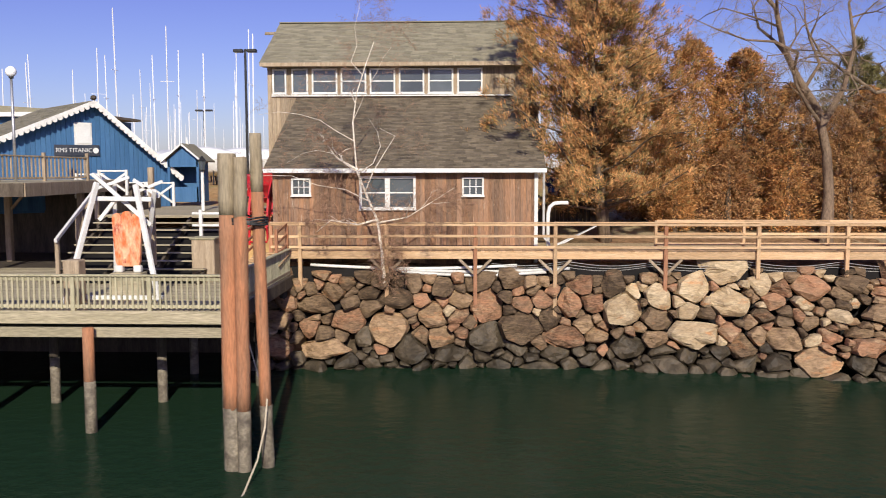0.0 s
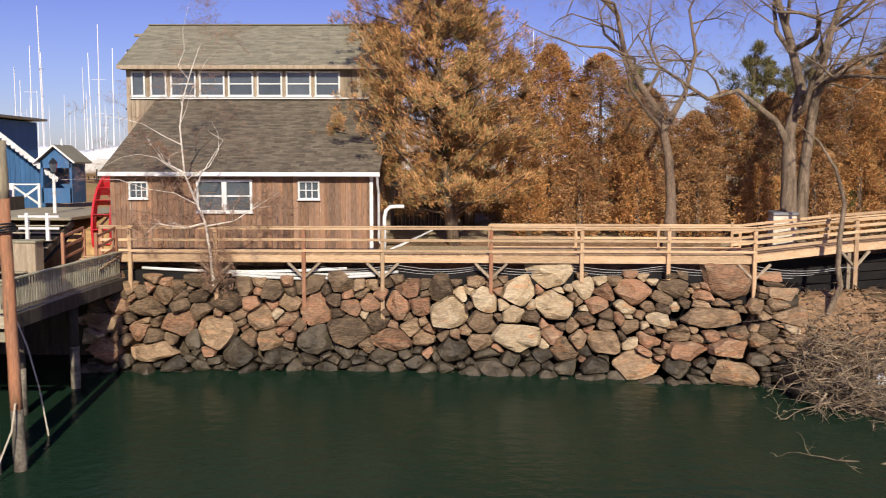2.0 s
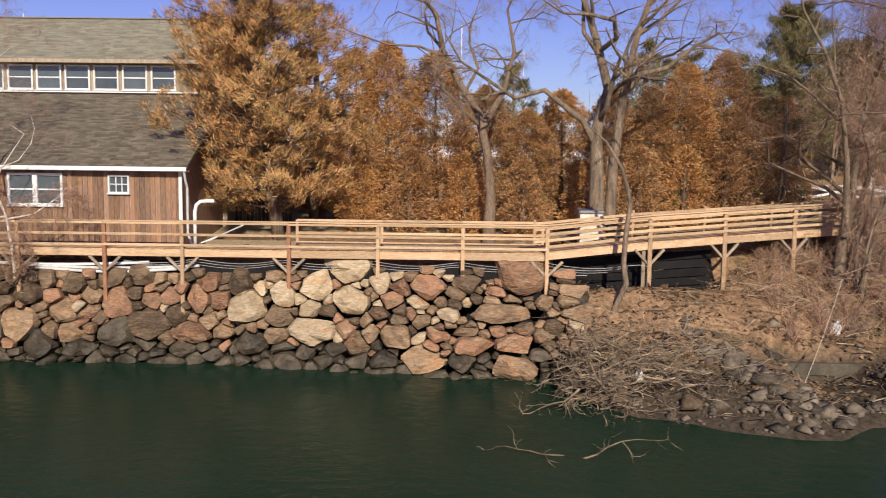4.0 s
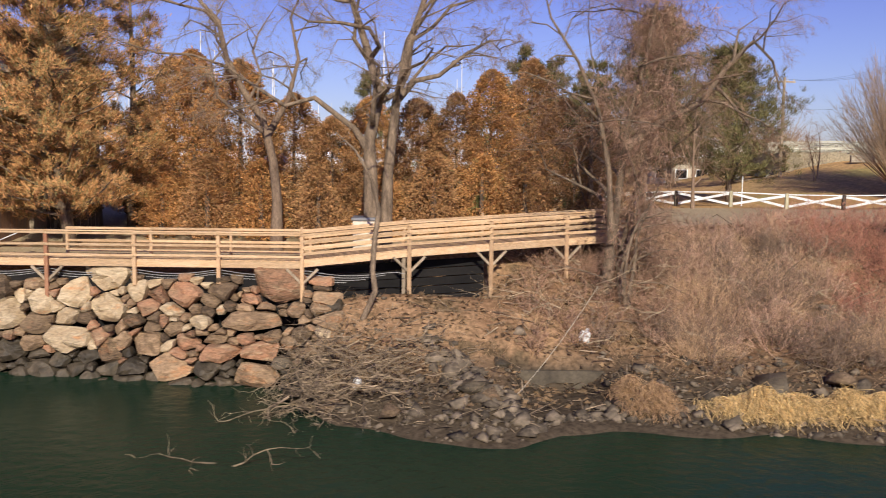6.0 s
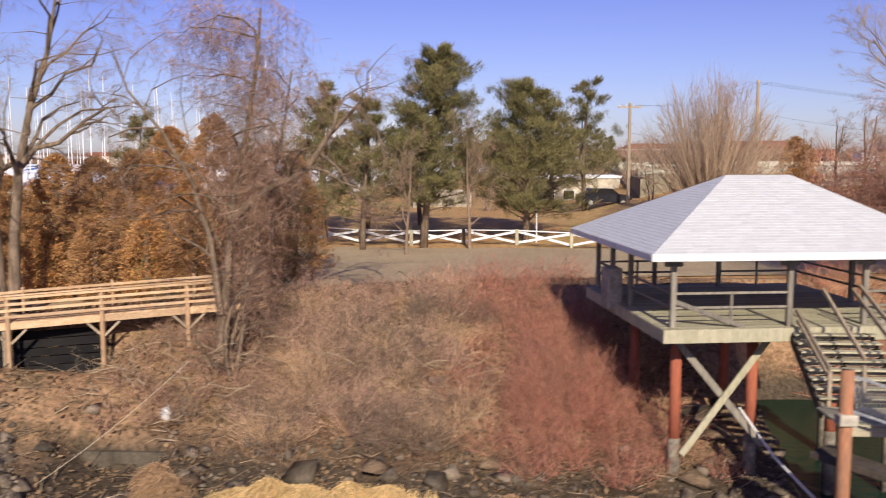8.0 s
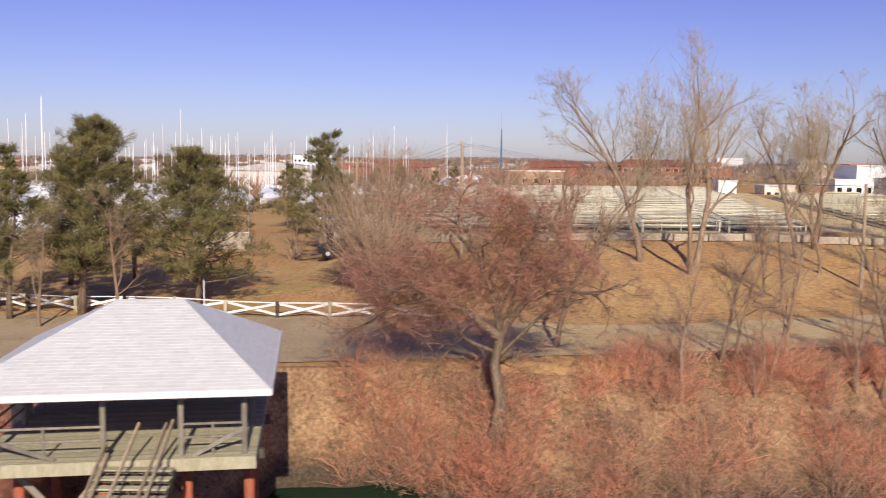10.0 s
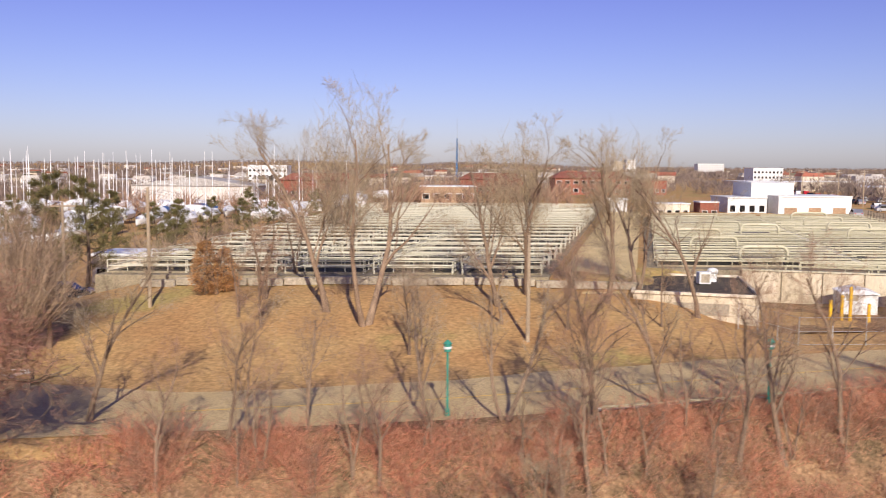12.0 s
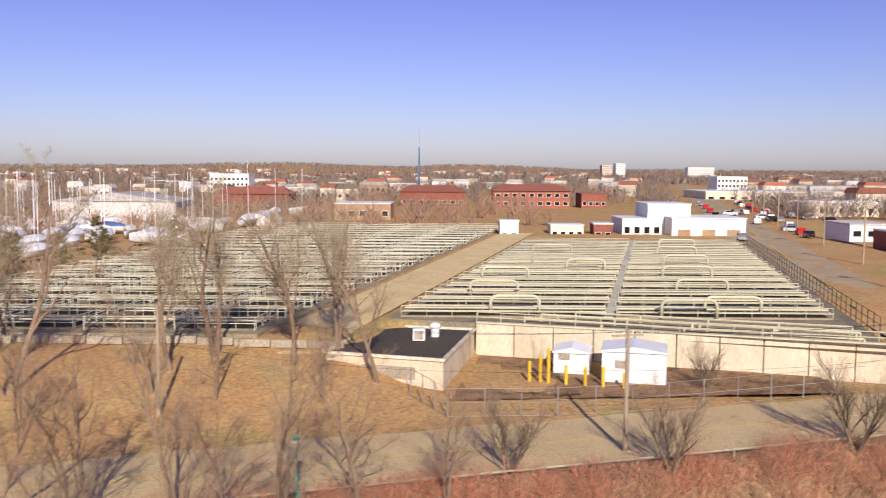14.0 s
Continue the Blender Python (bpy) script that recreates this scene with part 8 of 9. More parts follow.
# kerb and guard rail of the street
xs = np.arange(82, 140, 3.0)
kb = thing("kerb", (95, 48, 4.9), "pale concrete kerb along the street", "kerb")
for a in xs:
    y0, y1 = kerb_y(float(a)), kerb_y(float(a) + 3)
    z0, z1 = gz(a, y0), gz(a + 3, y1)
    wpart("kerb_stone", Build().beam((a, y0 + 0.25, z0 + 0.08), (a + 2.99, y1 + 0.25, z1 + 0.08), 0.16, 0.2, 0.02), M_KERB, kb)
gr = thing("guard_rail", (95, 47, 4.9), "low white timber guard rail beside the street", "guard rail")
for a in np.arange(82, 136, 3.0):
    y0, y1 = kerb_y(float(a)) - 0.5, kerb_y(float(a) + 3) - 0.5
    z0, z1 = gz(a, y0), gz(a + 3, y1)
    wpart("rail", Build().beam((a, y0, z0 + 0.42), (a + 2.98, y1, z1 + 0.42), 0.1, 0.12, 0.02), M_PICKET, gr)
    wpart("post", Build().box((a + 0.2, y0 + 0.1, z0 + 0.15), (0.14, 0.14, 0.6), cham=0.01), M_GREYWOOD, gr)

# ---- the works: basins, pipes, walls ----
BZ = 8.0


def edge_l(y):
    return 94.6 + (y - 86) * 0.236


def edge_m(y):
    return 112.8 + (y - 80) * 0.237


def edge_r(y):
    return 131.8 + (y - 72) * 0.222


def basin(x0, x1, y0, y1, skew, rails, pipe_mat, sides=False):
    """One settling basin: a sunk dark pool in a concrete rim, with rails or pipes across it."""
    cx, cy = (x0 + x1) / 2, (y0 + y1) / 2
    t = thing("settling_basin", (cx, cy, BZ - 0.2), "sunk concrete settling basin with dark water and pipe rails", "basin", "settling basins")
    w, d = x1 - x0, y1 - y0

    def P(x, y, z):
        return (x + (y - cy) * skew, y, z)
    rim = Build()
    for (a, c, e, f) in ((x0, x1, y0, y0 + 0.35), (x0, x1, y1 - 0.35, y1), (x0, x0 + 0.35, y0 + 0.35, y1 - 0.35), (x1 - 0.35, x1, y0 + 0.35, y1 - 0.35)):
        vs = [P(a, e, BZ - 0.3), P(c, e, BZ - 0.3), P(c, f, BZ - 0.3), P(a, f, BZ - 0.3), P(a, e, BZ + 0.12), P(c, e, BZ + 0.12), P(c, f, BZ + 0.12), P(a, f, BZ + 0.12)]
        rim.add(vs, [(0, 1, 2, 3), (4, 5, 6, 7), (0, 1, 5, 4), (1, 2, 6, 5), (2, 3, 7, 6), (3, 0, 4, 7)])
    wpart("rim", rim, M_BASINRIM, t)
    wpart("water", Build().add([P(x0 + 0.3, y0 + 0.3, BZ + 0.03), P(x1 - 0.3, y0 + 0.3, BZ + 0.03), P(x1 - 0.3, y1 - 0.3, BZ + 0.03), P(x0 + 0.3, y1 - 0.3, BZ + 0.03)], [(0, 1, 2, 3)]), M_TANKWATER, t)
    if sides:   # handrails down both long sides, on posts
        for x in (x0 + 0.1, x1 - 0.1):
            b = Build()
            for zz in (0.55, 1.05):
                b.tube([P(x, y0, BZ + zz), P(x, y1, BZ + zz)], [0.045, 0.045], 4)
            for k in range(4):
                y = y0 + d * k / 3
                b.tube([P(x, y, BZ), P(x, y, BZ + 1.1)], [0.045, 0.045], 4)
            wpart("side_rail", b, pipe_mat, t)
    for (fy, zs, r) in rails:
        y = y0 + d * fy
        for zz in zs:
            wpart("rail", Build().tube([P(x0, y, BZ + zz), P(x1, y, BZ + zz)], [r, r], 5), pipe_mat, t)
        if r > 0.07:
            continue
        b = Build()
        n = max(2, int(w / (1.6 if sides else 2.2)))
        for k in range(n + 1):
            x = x0 + w * k / n
            b.tube([P(x, y, BZ), P(x, y, BZ + max(zs))], [r * 0.8, r * 0.8], 4)
        tagged(wpart("upright", b, pipe_mat, t), kind="stuff")
    return t


ys = np.linspace(82.0, 166, 15)
for y0, y1 in zip(ys, ys[1:]):
    ym = (y0 + y1) / 2
    for a, c in ((edge_l, edge_m), (edge_m, edge_r)):
        basin(a(ym) + 0.5, c(ym) - 0.5, y0 + 0.3, y1 - 0.3, 0.17, ((0.02, (0.5, 1.0), 0.045), (0.18, (0.45,), 0.075), (0.35, (0.55,), 0.11), (0.52, (0.45,), 0.075), (0.7, (0.5, 0.95), 0.05), (0.86, (0.45,), 0.075)), M_PIPE)
wpart_ = thing("works_slab", (118, 120, 7.6), "pale concrete slab under the basins", "slab")
wpart("slab", Build().add([(x, y, z) for z in (BZ - 0.02, BZ - 0.5) for x, y in ((edge_l(81.6) - 0.5, 81.6), (101.3, 79.4), (edge_r(72) + 1, 70.0), (edge_r(168) + 2, 168), (edge_l(168) - 1, 168))], [(0, 1, 2, 3, 4), (9, 8, 7, 6, 5), (0, 5, 6, 1), (4, 9, 5, 0), (2, 7, 8, 3), (3, 8, 9, 4)]), M_BASINRIM, wpart_)
cwk = thing("basin_walkway", (120, 110, BZ), "narrow pale walkway with pipes down the middle of the basins", "walkway")
for k in range(12):
    y = 80.5 + k * 7.2
    wpart("slab", Build().beam((edge_m(y), y, BZ + 0.35), (edge_m(y + 7.2), y + 7.2, BZ + 0.35), 0.8, 0.15), M_PIPE, cwk)
for k, (fx, y, w) in enumerate(((0.55, 84, 4.5), (0.35, 95, 5.0), (0.3, 108, 5.5), (0.5, 125, 6), (1.35, 82, 5), (1.55, 84, 5.2), (1.45, 97, 5.5), (1.4, 110, 6), (1.42, 124, 6), (1.38, 138, 6), (0.4, 140, 6), (1.4, 152, 6), (0.75, 118, 5))):
    a = edge_l(y) + (edge_m(y) - edge_l(y)) * fx if fx < 1 else edge_m(y) + (edge_r(y) - edge_m(y)) * (fx - 1)
    t = thing("pipe_arch", (a, y, BZ), "white painted pipe arching over the basins", "pipe", "pipe arches")
    pts = [(a - w / 2, y, BZ + 0.1), (a - w / 2, y, BZ + 1.3), (a - w / 2 + 0.25, y, BZ + 1.65), (a - w / 2 + 0.6, y, BZ + 1.75), (a + w / 2 - 0.6, y, BZ + 1.75), (a + w / 2 - 0.25, y, BZ + 1.65), (a + w / 2, y, BZ + 1.3), (a + w / 2, y, BZ + 0.1)]
    wpart("bend", Build().tube(pts, [0.16] * 8, 8), M_PIPE, t, smooth=True)
pr_ = thing("pipe_run", (120, 77, BZ), "pale pipes running along the top of the wall", "pipe")
for k, (off, z) in enumerate(((1.6, 0.35), (2.9, 0.6), (4.2, 0.35), (5.6, 0.6))):
    wpart("pipe", Build().tube([(103.5 + off * 1.2, 79.2 + off * 0.45, BZ + z), (edge_r(70.6 + off) - 0.6, 69.6 + off, BZ + z)], [0.1, 0.1], 6), M_PIPE, pr_)
    for j in range(5):
        u = j / 4
        p_x, p_y = 103.5 + off * 1.2 + (edge_r(70.6 + off) - 104.1 - off * 1.2) * u, 79.2 + off * 0.45 + (-9.6 + off * 0.55) * u
        wpart("pipe_support", Build().box((p_x, p_y, BZ + z / 2 - 0.05), (0.18, 0.18, z + 0.1)), M_PIPE, pr_)
# left field of railed basins
ys = np.linspace(74.5, 205, 22)
for i, (y0, y1) in enumerate(zip(ys, ys[1:])):
    ym = (y0 + y1) / 2
    xl, xr = 47.0 + (ym - 87) * 0.1, 83.9 + (ym - 79) * 0.225
    for q in range(5):
        a, c = xl + (xr - xl) * q / 5, xl + (xr - xl) * (q + 1) / 5
        basin(a + 0.35, c - 0.35, y0 + 0.5, y1 - 0.5, 0.17, ((0.02, (0.55, 1.05), 0.045), (0.45 + 0.1 * ((q + i) % 2), (0.4,), 0.09), (0.97, (1.05,), 0.045)), M_TANKRAIL, sides=True)
ws2 = thing("works_slab", (75, 130, 7.6), "pale concrete slab under the railed basins", "slab")
wpart("slab", Build().add([(x, y, z) for z in (BZ - 0.03, BZ - 2.2) for x, y in ((45.5, 73.6), (83.2, 73.6), (112.5, 207), (58.5, 207))], [(0, 1, 2, 3), (0, 4, 5, 1), (1, 5, 6, 2), (3, 7, 4, 0)]), M_BASINRIM, ws2)
gpth = thing("gravel_path", (95, 110, 7.9), "pale gravel path between the basin fields", "path")
wpart("surface", Build().add([(85.5, 70, gz(86, 70) + 0.08), (88.5, 70, gz(88.5, 70) + 0.08), (92.0, 80, BZ + 0.03), (117.5, 190, BZ + 0.03), (110.5, 190, BZ + 0.03), (85.5, 80, BZ + 0.03)], [(0, 1, 2, 5), (5, 2, 3, 4)]), M_GRAVEL, gpth)
# retaining wall and yard
rw = thing("retaining_wall", (117, 75, 5.0), "tall stained cream concrete retaining wall", "wall")
A_, B_ = Vector((101.2, 79.2, 0)), Vector((140.5, 68.6, 0))
N = 12
for k in range(N):
    p, q = A_.lerp(B_, k / N), A_.lerp(B_, (k + 1) / N - 0.002)
    wpart("wall_panel", Build().beam((p.x, p.y, 6.5), (q.x, q.y, 6.5), 0.4, 3.1, 0.02), M_CONC, rw)
wpart("coping", Build().beam((A_.x, A_.y - 0.05, 8.1), (B_.x, B_.y - 0.05, 8.1), 0.55, 0.14, 0.02), M_PIPE, rw)
for z in (8.55, 9.0):
    wpart("pipe_rail", Build().tube([(A_.x, A_.y, z), (B_.x, B_.y, z)], [0.05] * 2, 6), M_PIPE, rw)
for k in range(20):
    p = A_.lerp(B_, k / 19)
    wpart("rail_post", Build().cyl((p.x, p.y, 8.1), (p.x, p.y, 9.0), 0.035, n=5), M_PIPE, rw)
lb = thing("pump_house", (96, 74, 5), "low cream concrete pump house with a dark flat roof", "building")
poly = [(98.3, 66.6), (101.0, 79.2), (92.2, 81), (89.3, 69.2)]
vs = [(x, y, 4.8) for x, y in poly] + [(x, y, 7.4) for x, y in poly]
wpart("wall", Build().add(vs, [(0, 1, 5, 4), (1, 2, 6, 5), (2, 3, 7, 6), (3, 0, 4, 7)]), M_CONC, lb)
rv_ = [(x + (95 - x) * 0.03, y + (74 - y) * 0.03, 7.38) for x, y in poly]
wpart("flat_roof", Build().add(rv_, [(0, 1, 2, 3)]), M_DARKWOOD, lb, "dark tarred flat roof")
for (x0, y0), (x1, y1) in zip(poly, poly[1:] + poly[:1]):
    wpart("parapet", Build().beam((x0, y0, 7.45), (x1, y1, 7.45), 0.3, 0.22, 0.02), M_CREAM, lb)
wpart("louvre_vent", Build().beam((92.2, 68.35, 6.3), (96.2, 67.15, 6.3), 0.1, 0.9), M_CONCDK, lb, "grey louvred vent")
ac = thing("roof_fan", (96.5, 75, 7.4), "white roof fan unit with a dark side vent", "fan unit")
wpart("case", Build().box((96.3, 74.2, 7.95), (1.0, 1.0, 1.0), cham=0.05), M_WHITE2, ac)
wpart("vent", Build().box((96.3, 73.68, 7.95), (0.7, 0.03, 0.7)), M_CONCDK, ac)
wpart("cowl", Build().cyl((97.6, 76, 7.4), (97.6, 76, 8.2), 0.35, 0.35, 10).ball((97.6, 76, 8.3), (0.5, 0.5, 0.3), 10, 6), M_WHITE2, ac)
yd = thing("yard_surface", (112, 66, 4.9), "bare brown earth yard below the wall", "ground")
wpart("surface", Build().add([(98.8, 64, gz(98.8, 64) + 0.06), (128, 66.5, 5.27), (128, 71.5, 5.27), (101.5, 78.8, 5.27)], [(0, 1, 2, 3)]), M_GROUND, yd)
for (x0, x1, y, d, zt, rz) in ((110.8, 115.6, 69.0, 3.6, 8.0, -13), (107.4, 110.2, 72.0, 3, 7.3, -13)):
    t = thing("metal_shed", ((x0 + x1) / 2, y + d / 2, 5.15), "white sheet-metal shed with a low pitched roof", "shed", "white sheds", rz)
    w = x1 - x0
    part("wall", Build().box((0, 0, (zt - 5.15) / 2 - 0.2), (w, d, zt - 5.15 - 0.4)), M_WHITE2, t)
    for k in range(int(w / 0.6)):
        part("cladding_rib", Build().box((-w / 2 + 0.3 + 0.6 * k, -d / 2 - 0.02, (zt - 5.15) / 2 - 0.2), (0.05, 0.04, zt - 5.15 - 0.45)), M_WHITE2, t)
    part("roof", Build().prism([(-w / 2 - 0.1, 0), (w / 2 + 0.1, 0), (w / 2 + 0.1, 0.1), (0, 0.45), (-w / 2 - 0.1, 0.1)], d + 0.3, pose(0, -d / 2 - 0.15, zt - 5.55)), M_TARPWHITE, t)
    part("hatch", Build().box((-w * 0.2, -d / 2 - 0.04, 1.5), (0.9, 0.04, 0.6), cham=0.01), M_CONCDK, t)
for k, (x, h) in enumerate(((105.7, 1.9), (106.3, 2.6), (107.6, 1.3), (109.0, 1.3), (110.3, 1.4), (111.8, 1.0), (104.9, 1.5))):
    y = 69.3 - 0.25 * (x - 105)
    t = thing("bollard", (x, y, 5.25), "yellow painted steel bollard", "bollard", "yellow bollards")
    wpart("pipe", Build().cyl((x, y, 5.2), (x, y, 5.25 + h), 0.13, 0.13, 10), M_YELLOW, t)
    wpart("dome", Build().ball((x, y, 5.25 + h), 0.13, 10, 6), M_YELLOW, t)
# wire fence of the yard
cf = thing("wire_fence", (104, 61, 5), "galvanised wire mesh fence of the yard", "fence")
fp = [(96, 64.5), (98.6, 60.0), (106, 61.0), (114, 63.2), (122, 65.6), (130, 68.0)]
for (x0, y0), (x1, y1) in zip(fp, fp[1:]):
    z0, z1 = gz(x0, y0), gz(x1, y1)
    for k in range(3):
        u = k / 3
        x, y, z = x0 + (x1 - x0) * u, y0 + (y1 - y0) * u, z0 + (z1 - z0) * u
        wpart("post", Build().cyl((x, y, z), (x, y, z + 2.0), 0.04, n=6), M_METAL, cf)
    for h in (0.1, 1.0, 1.95):
        wpart("wire", Build().tube([(x0, y0, z0 + h), (x1, y1, z1 + h)], [0.02] * 2, 4), M_METAL, cf)
# white low wall in front of the left basins
lw = thing("low_wall", (72, 70, 6.5), "low pale concrete wall along the top of the grass slope", "wall")
for k in range(14):
    a = 50 + k * 2.9
    wpart("wall_block", Build().box((a + 1.4, 71.5 - 0.02 * k, gz(a + 1.4, 71.5) + 0.32), (2.8, 0.35, 0.6), cham=0.03), M_CONCDK, lw)
bw = thing("backstop", (27, 92, 4.5), "tall wire ball-field backstop with green padding", "backstop")
for k in range(4):
    wpart("post", Build().cyl((25 + 2 * k, 90, 4.3), (25 + 2 * k, 90, 10.2), 0.07, n=6), M_METAL, bw)
for z in (6.4, 8.2, 10.1):
    wpart("bar", Build().cyl((25, 90, z), (31, 90, z), 0.05, n=5), M_METAL, bw)
wpart("padding", Build().box((28, 89.95, 5.4), (6, 0.1, 2.0)), M_CONCDK, bw, "dark grey-green padded boards")

# ---- buildings of the middle distance ----


def block(name, x0, x1, y0, d, z0, z1, material, label, wins=(), roof=None, category="building", win_mat=M_DARK, rz=0.0, hip=0.0):
    """A flat-roofed building; wins: rows of (sill, height, count)."""
    t = thing(name, ((x0 + x1) / 2, y0, z0), label, category, rz=rz)
    w, h = x1 - x0, z1 - z0
    part("wall", Build().box((0, d / 2, h / 2), (w, d, h)), material, t)
    part("parapet", Build().box((0, d / 2, h + 0.15), (w + 0.3, d + 0.3, 0.3), cham=0.03), roof or material, t)
    if hip:
        k = w / 2 + 0.6
        part("hip_roof", Build().add([(-k, -0.6, h + 0.3), (k, -0.6, h + 0.3), (k, d + 0.6, h + 0.3), (-k, d + 0.6, h + 0.3), (-k + 4, d / 2, h + hip), (k - 4, d / 2, h + hip)], [(0, 1, 5, 4), (1, 2, 5), (2, 3, 4, 5), (3, 0, 4)]), M_BRICK, t, "red-brown hipped roof")
    for sill, wh, n in wins:
        for k in range(n):
            wx = w / n
            wd = part("window", Build().box((-w / 2 + wx * (k + 0.5), -0.03, sill + wh / 2), (wx * 0.62, 0.08, wh), cham=0.01), M_WHITE2, t)
            part("pane", Build().box((-w / 2 + wx * (k + 0.5), -0.08, sill + wh / 2), (wx * 0.52, 0.03, wh * 0.84)), win_mat, wd)
    return t


block("office_building", 136.2, 144.6, 190, 12, 6.5, 11.0, M_WHITE2, "white modern office wing with a long window band", ((1.5, 1.6, 4),), M_WHITE2)
block("office_building", 142.2, 151.5, 193, 12, 6.5, 14.1, M_WHITE2, "tall white central block of the office building", (), M_WHITE2)
block("office_building", 146.0, 161.5, 187, 13, 6.5, 11.4, M_WHITE2, "white front wing of the office building with garage doors", ((0.3, 2.6, 3),), M_WHITE2, win_mat=M_BRICKTAN)
block("white_store", 110, 113.9, 187, 5, 6.6, 10.6, M_WHITE2, "plain white storage building beside the basins", ((1.0, 0.6, 2),))
block("white_store", 121, 128, 190, 6, 6.6, 9.6, M_CREAM, "low cream store building", ((1.0, 0.8, 4),), M_WHITE2)
block("white_store", 130, 134, 189, 5, 6.6, 10.0, M_BRICK, "small red store building", ((1.0, 0.8, 2),), M_WHITE2)
block("tan_brick_building", 69, 84, 238, 14, 7.5, 12.0, M_BRICKTAN, "tan brick flat-roofed building with a white parapet", ((1.2, 1.6, 5),), M_WHITE2)
block("red_brick_building", 116, 143.5, 320, 16, 7.5, 13.6, M_BRICK, "red brick apartment building with pale windows", ((1.2, 1.4, 9), (4.2, 1.3, 9)), M_BRICK, hip=2.6)
block("red_brick_building", 148, 157, 322, 14, 7.5, 12.8, M_BRICK, "small red brick building", ((1.2, 1.4, 4),), M_BRICK)
block("red_brick_building", 82, 106, 330, 14, 7.5, 12.8, M_BRICK, "low red brick building", ((1.2, 1.4, 8),), M_BRICK, hip=2.6)
block("red_brick_building", 20, 46, 300, 14, 6.5, 12.5, M_BRICK, "red brick building behind the marina", ((1.2, 1.4, 8),), M_BRICK, hip=2.6)
block("white_hotel", 252, 269, 500, 15, 8, 18.3, M_WHITE2, "white multi-storey building on the skyline", ((1.5, 1.4, 8), (4.5, 1.4, 8), (7.4, 1.4, 8)))
block("white_hotel", -34, -12, 500, 15, 7, 18, M_WHITE2, "white multi-storey building on the skyline", ((1.5, 1.4, 9), (4.5, 1.4, 9), (7.5, 1.4, 9)))
block("warehouse", 225, 300, 430, 40, 7, 11.5, M_CREAM, "long low warehouse with a pale roof", ((1.0, 1.2, 14),), M_WHITE2)
block("warehouse", 280, 420, 560, 50, 7, 12.5, M_CREAM, "long low warehouse with a pale roof", ((1.0, 1.2, 18),), M_FARROOF)
block("tower_block", 330, 345, 1300, 20, 8, 29, M_CREAM, "distant pale tower block", tuple((3 + 3.2 * k, 1.5, 6) for k in range(6)))
block("tower_block", 352, 366, 1310, 20, 8, 32, M_WHITE2, "distant white tower block", tuple((3 + 3.2 * k, 1.5, 6) for k in range(7)))
block("tower_block", 470, 510, 1350, 20, 8, 27, M_WHITE2, "distant white slab block", tuple((3 + 3.2 * k, 1.5, 10) for k in range(5)))
block("snack_hut", 38, 46.5, 92, 6, 4.4, 7.6, M_CREAM, "low cream park building with a pale roof", ((1.0, 1.0, 4),), M_TARPWHITE)
rt = thing("radio_mast", (84, 500, 7), "slim blue-grey lattice radio mast", "mast")
for s, q in ((-0.5, -0.5), (0.5, -0.5), (0, 0.6)):
    wpart("leg", Build().tube([(84 + s, 500 + q, 7), (84 + s * 0.5, 500 + q * 0.5, 34)], [0.28, 0.18], 5), M_BLUE, rt)
for k in range(14):
    wpart("lattice_bar", Build().beam((83.5, 499.5, 8 + 1.9 * k), (84.5, 499.5, 9.9 + 1.9 * k), 0.14, 0.14), M_METAL, rt)
wpart("whip", Build().cyl((84, 500, 34), (84, 500, 45), 0.14, 0.06, 5), M_METAL, rt)

# right-hand road with parked cars
ribbon("side_road", np.arange(138, 420, 4.0), lambda x: 91.5 + (x - 146) * 4.05, lambda x: 91.5 + (x - 133.5) * 4.05, M_ASPHALT, "grey asphalt side road running inland", 0.09, n=2)
ribbon("side_road_line", np.arange(140, 400, 4.0), lambda x: 91.5 + (x - 140.2) * 4.05, lambda x: 91.5 + (x - 139.9) * 4.05, M_LINE, "faded yellow road line", 0.11, "road marking", 1)


def car_meshes(paint):
    body = [(-2.2, 0.35), (2.2, 0.35), (2.25, 0.8), (1.9, 0.95), (1.1, 1.02), (0.5, 1.5), (-1.2, 1.52), (-1.9, 1.05), (-2.25, 0.95)]
    b = Build().prism(body, 1.75, pose(0, -0.875, 0)).mesh("body", paint)
    gl = Build().prism([(1.0, 1.03), (0.48, 1.46), (-1.15, 1.48), (-1.75, 1.05)], 1.79, pose(0, -0.895, 0)).mesh("glazing", M_DARK)
    wh = Build().cyl((0, -0.1, 0), (0, 0.1, 0), 0.33, 0.33, 14).mesh("wheel", M_TYRE)
    hb = Build().cyl((0, -0.11, 0), (0, 0.11, 0), 0.19, 0.19, 10).mesh("hub", M_METAL)
    return b, gl, wh, hb


def car(meshes, x, y, z, rz, label, group=""):
    t = thing("car", (x, y, z), label, "car", group, rz)
    piece("body", meshes[0], t, Matrix.Identity(4))
    piece("glazing", meshes[1], t, Matrix.Identity(4))
    for sx in (-1.35, 1.4):
        for sy in (-0.8, 0.8):
            w = piece("wheel", meshes[2], t, pose(sx, sy, 0.33))
            piece("hub", meshes[3], w, Matrix.Identity(4))
    for sy in (-0.6, 0.6):
        part("headlight", Build().box((2.23, sy, 0.72), (0.06, 0.34, 0.14), cham=0.02), M_GLOBE, t)
        part("tail_light", Build().box((-2.24, sy, 0.82), (0.05, 0.3, 0.14), cham=0.02), M_RED, t)
    return t


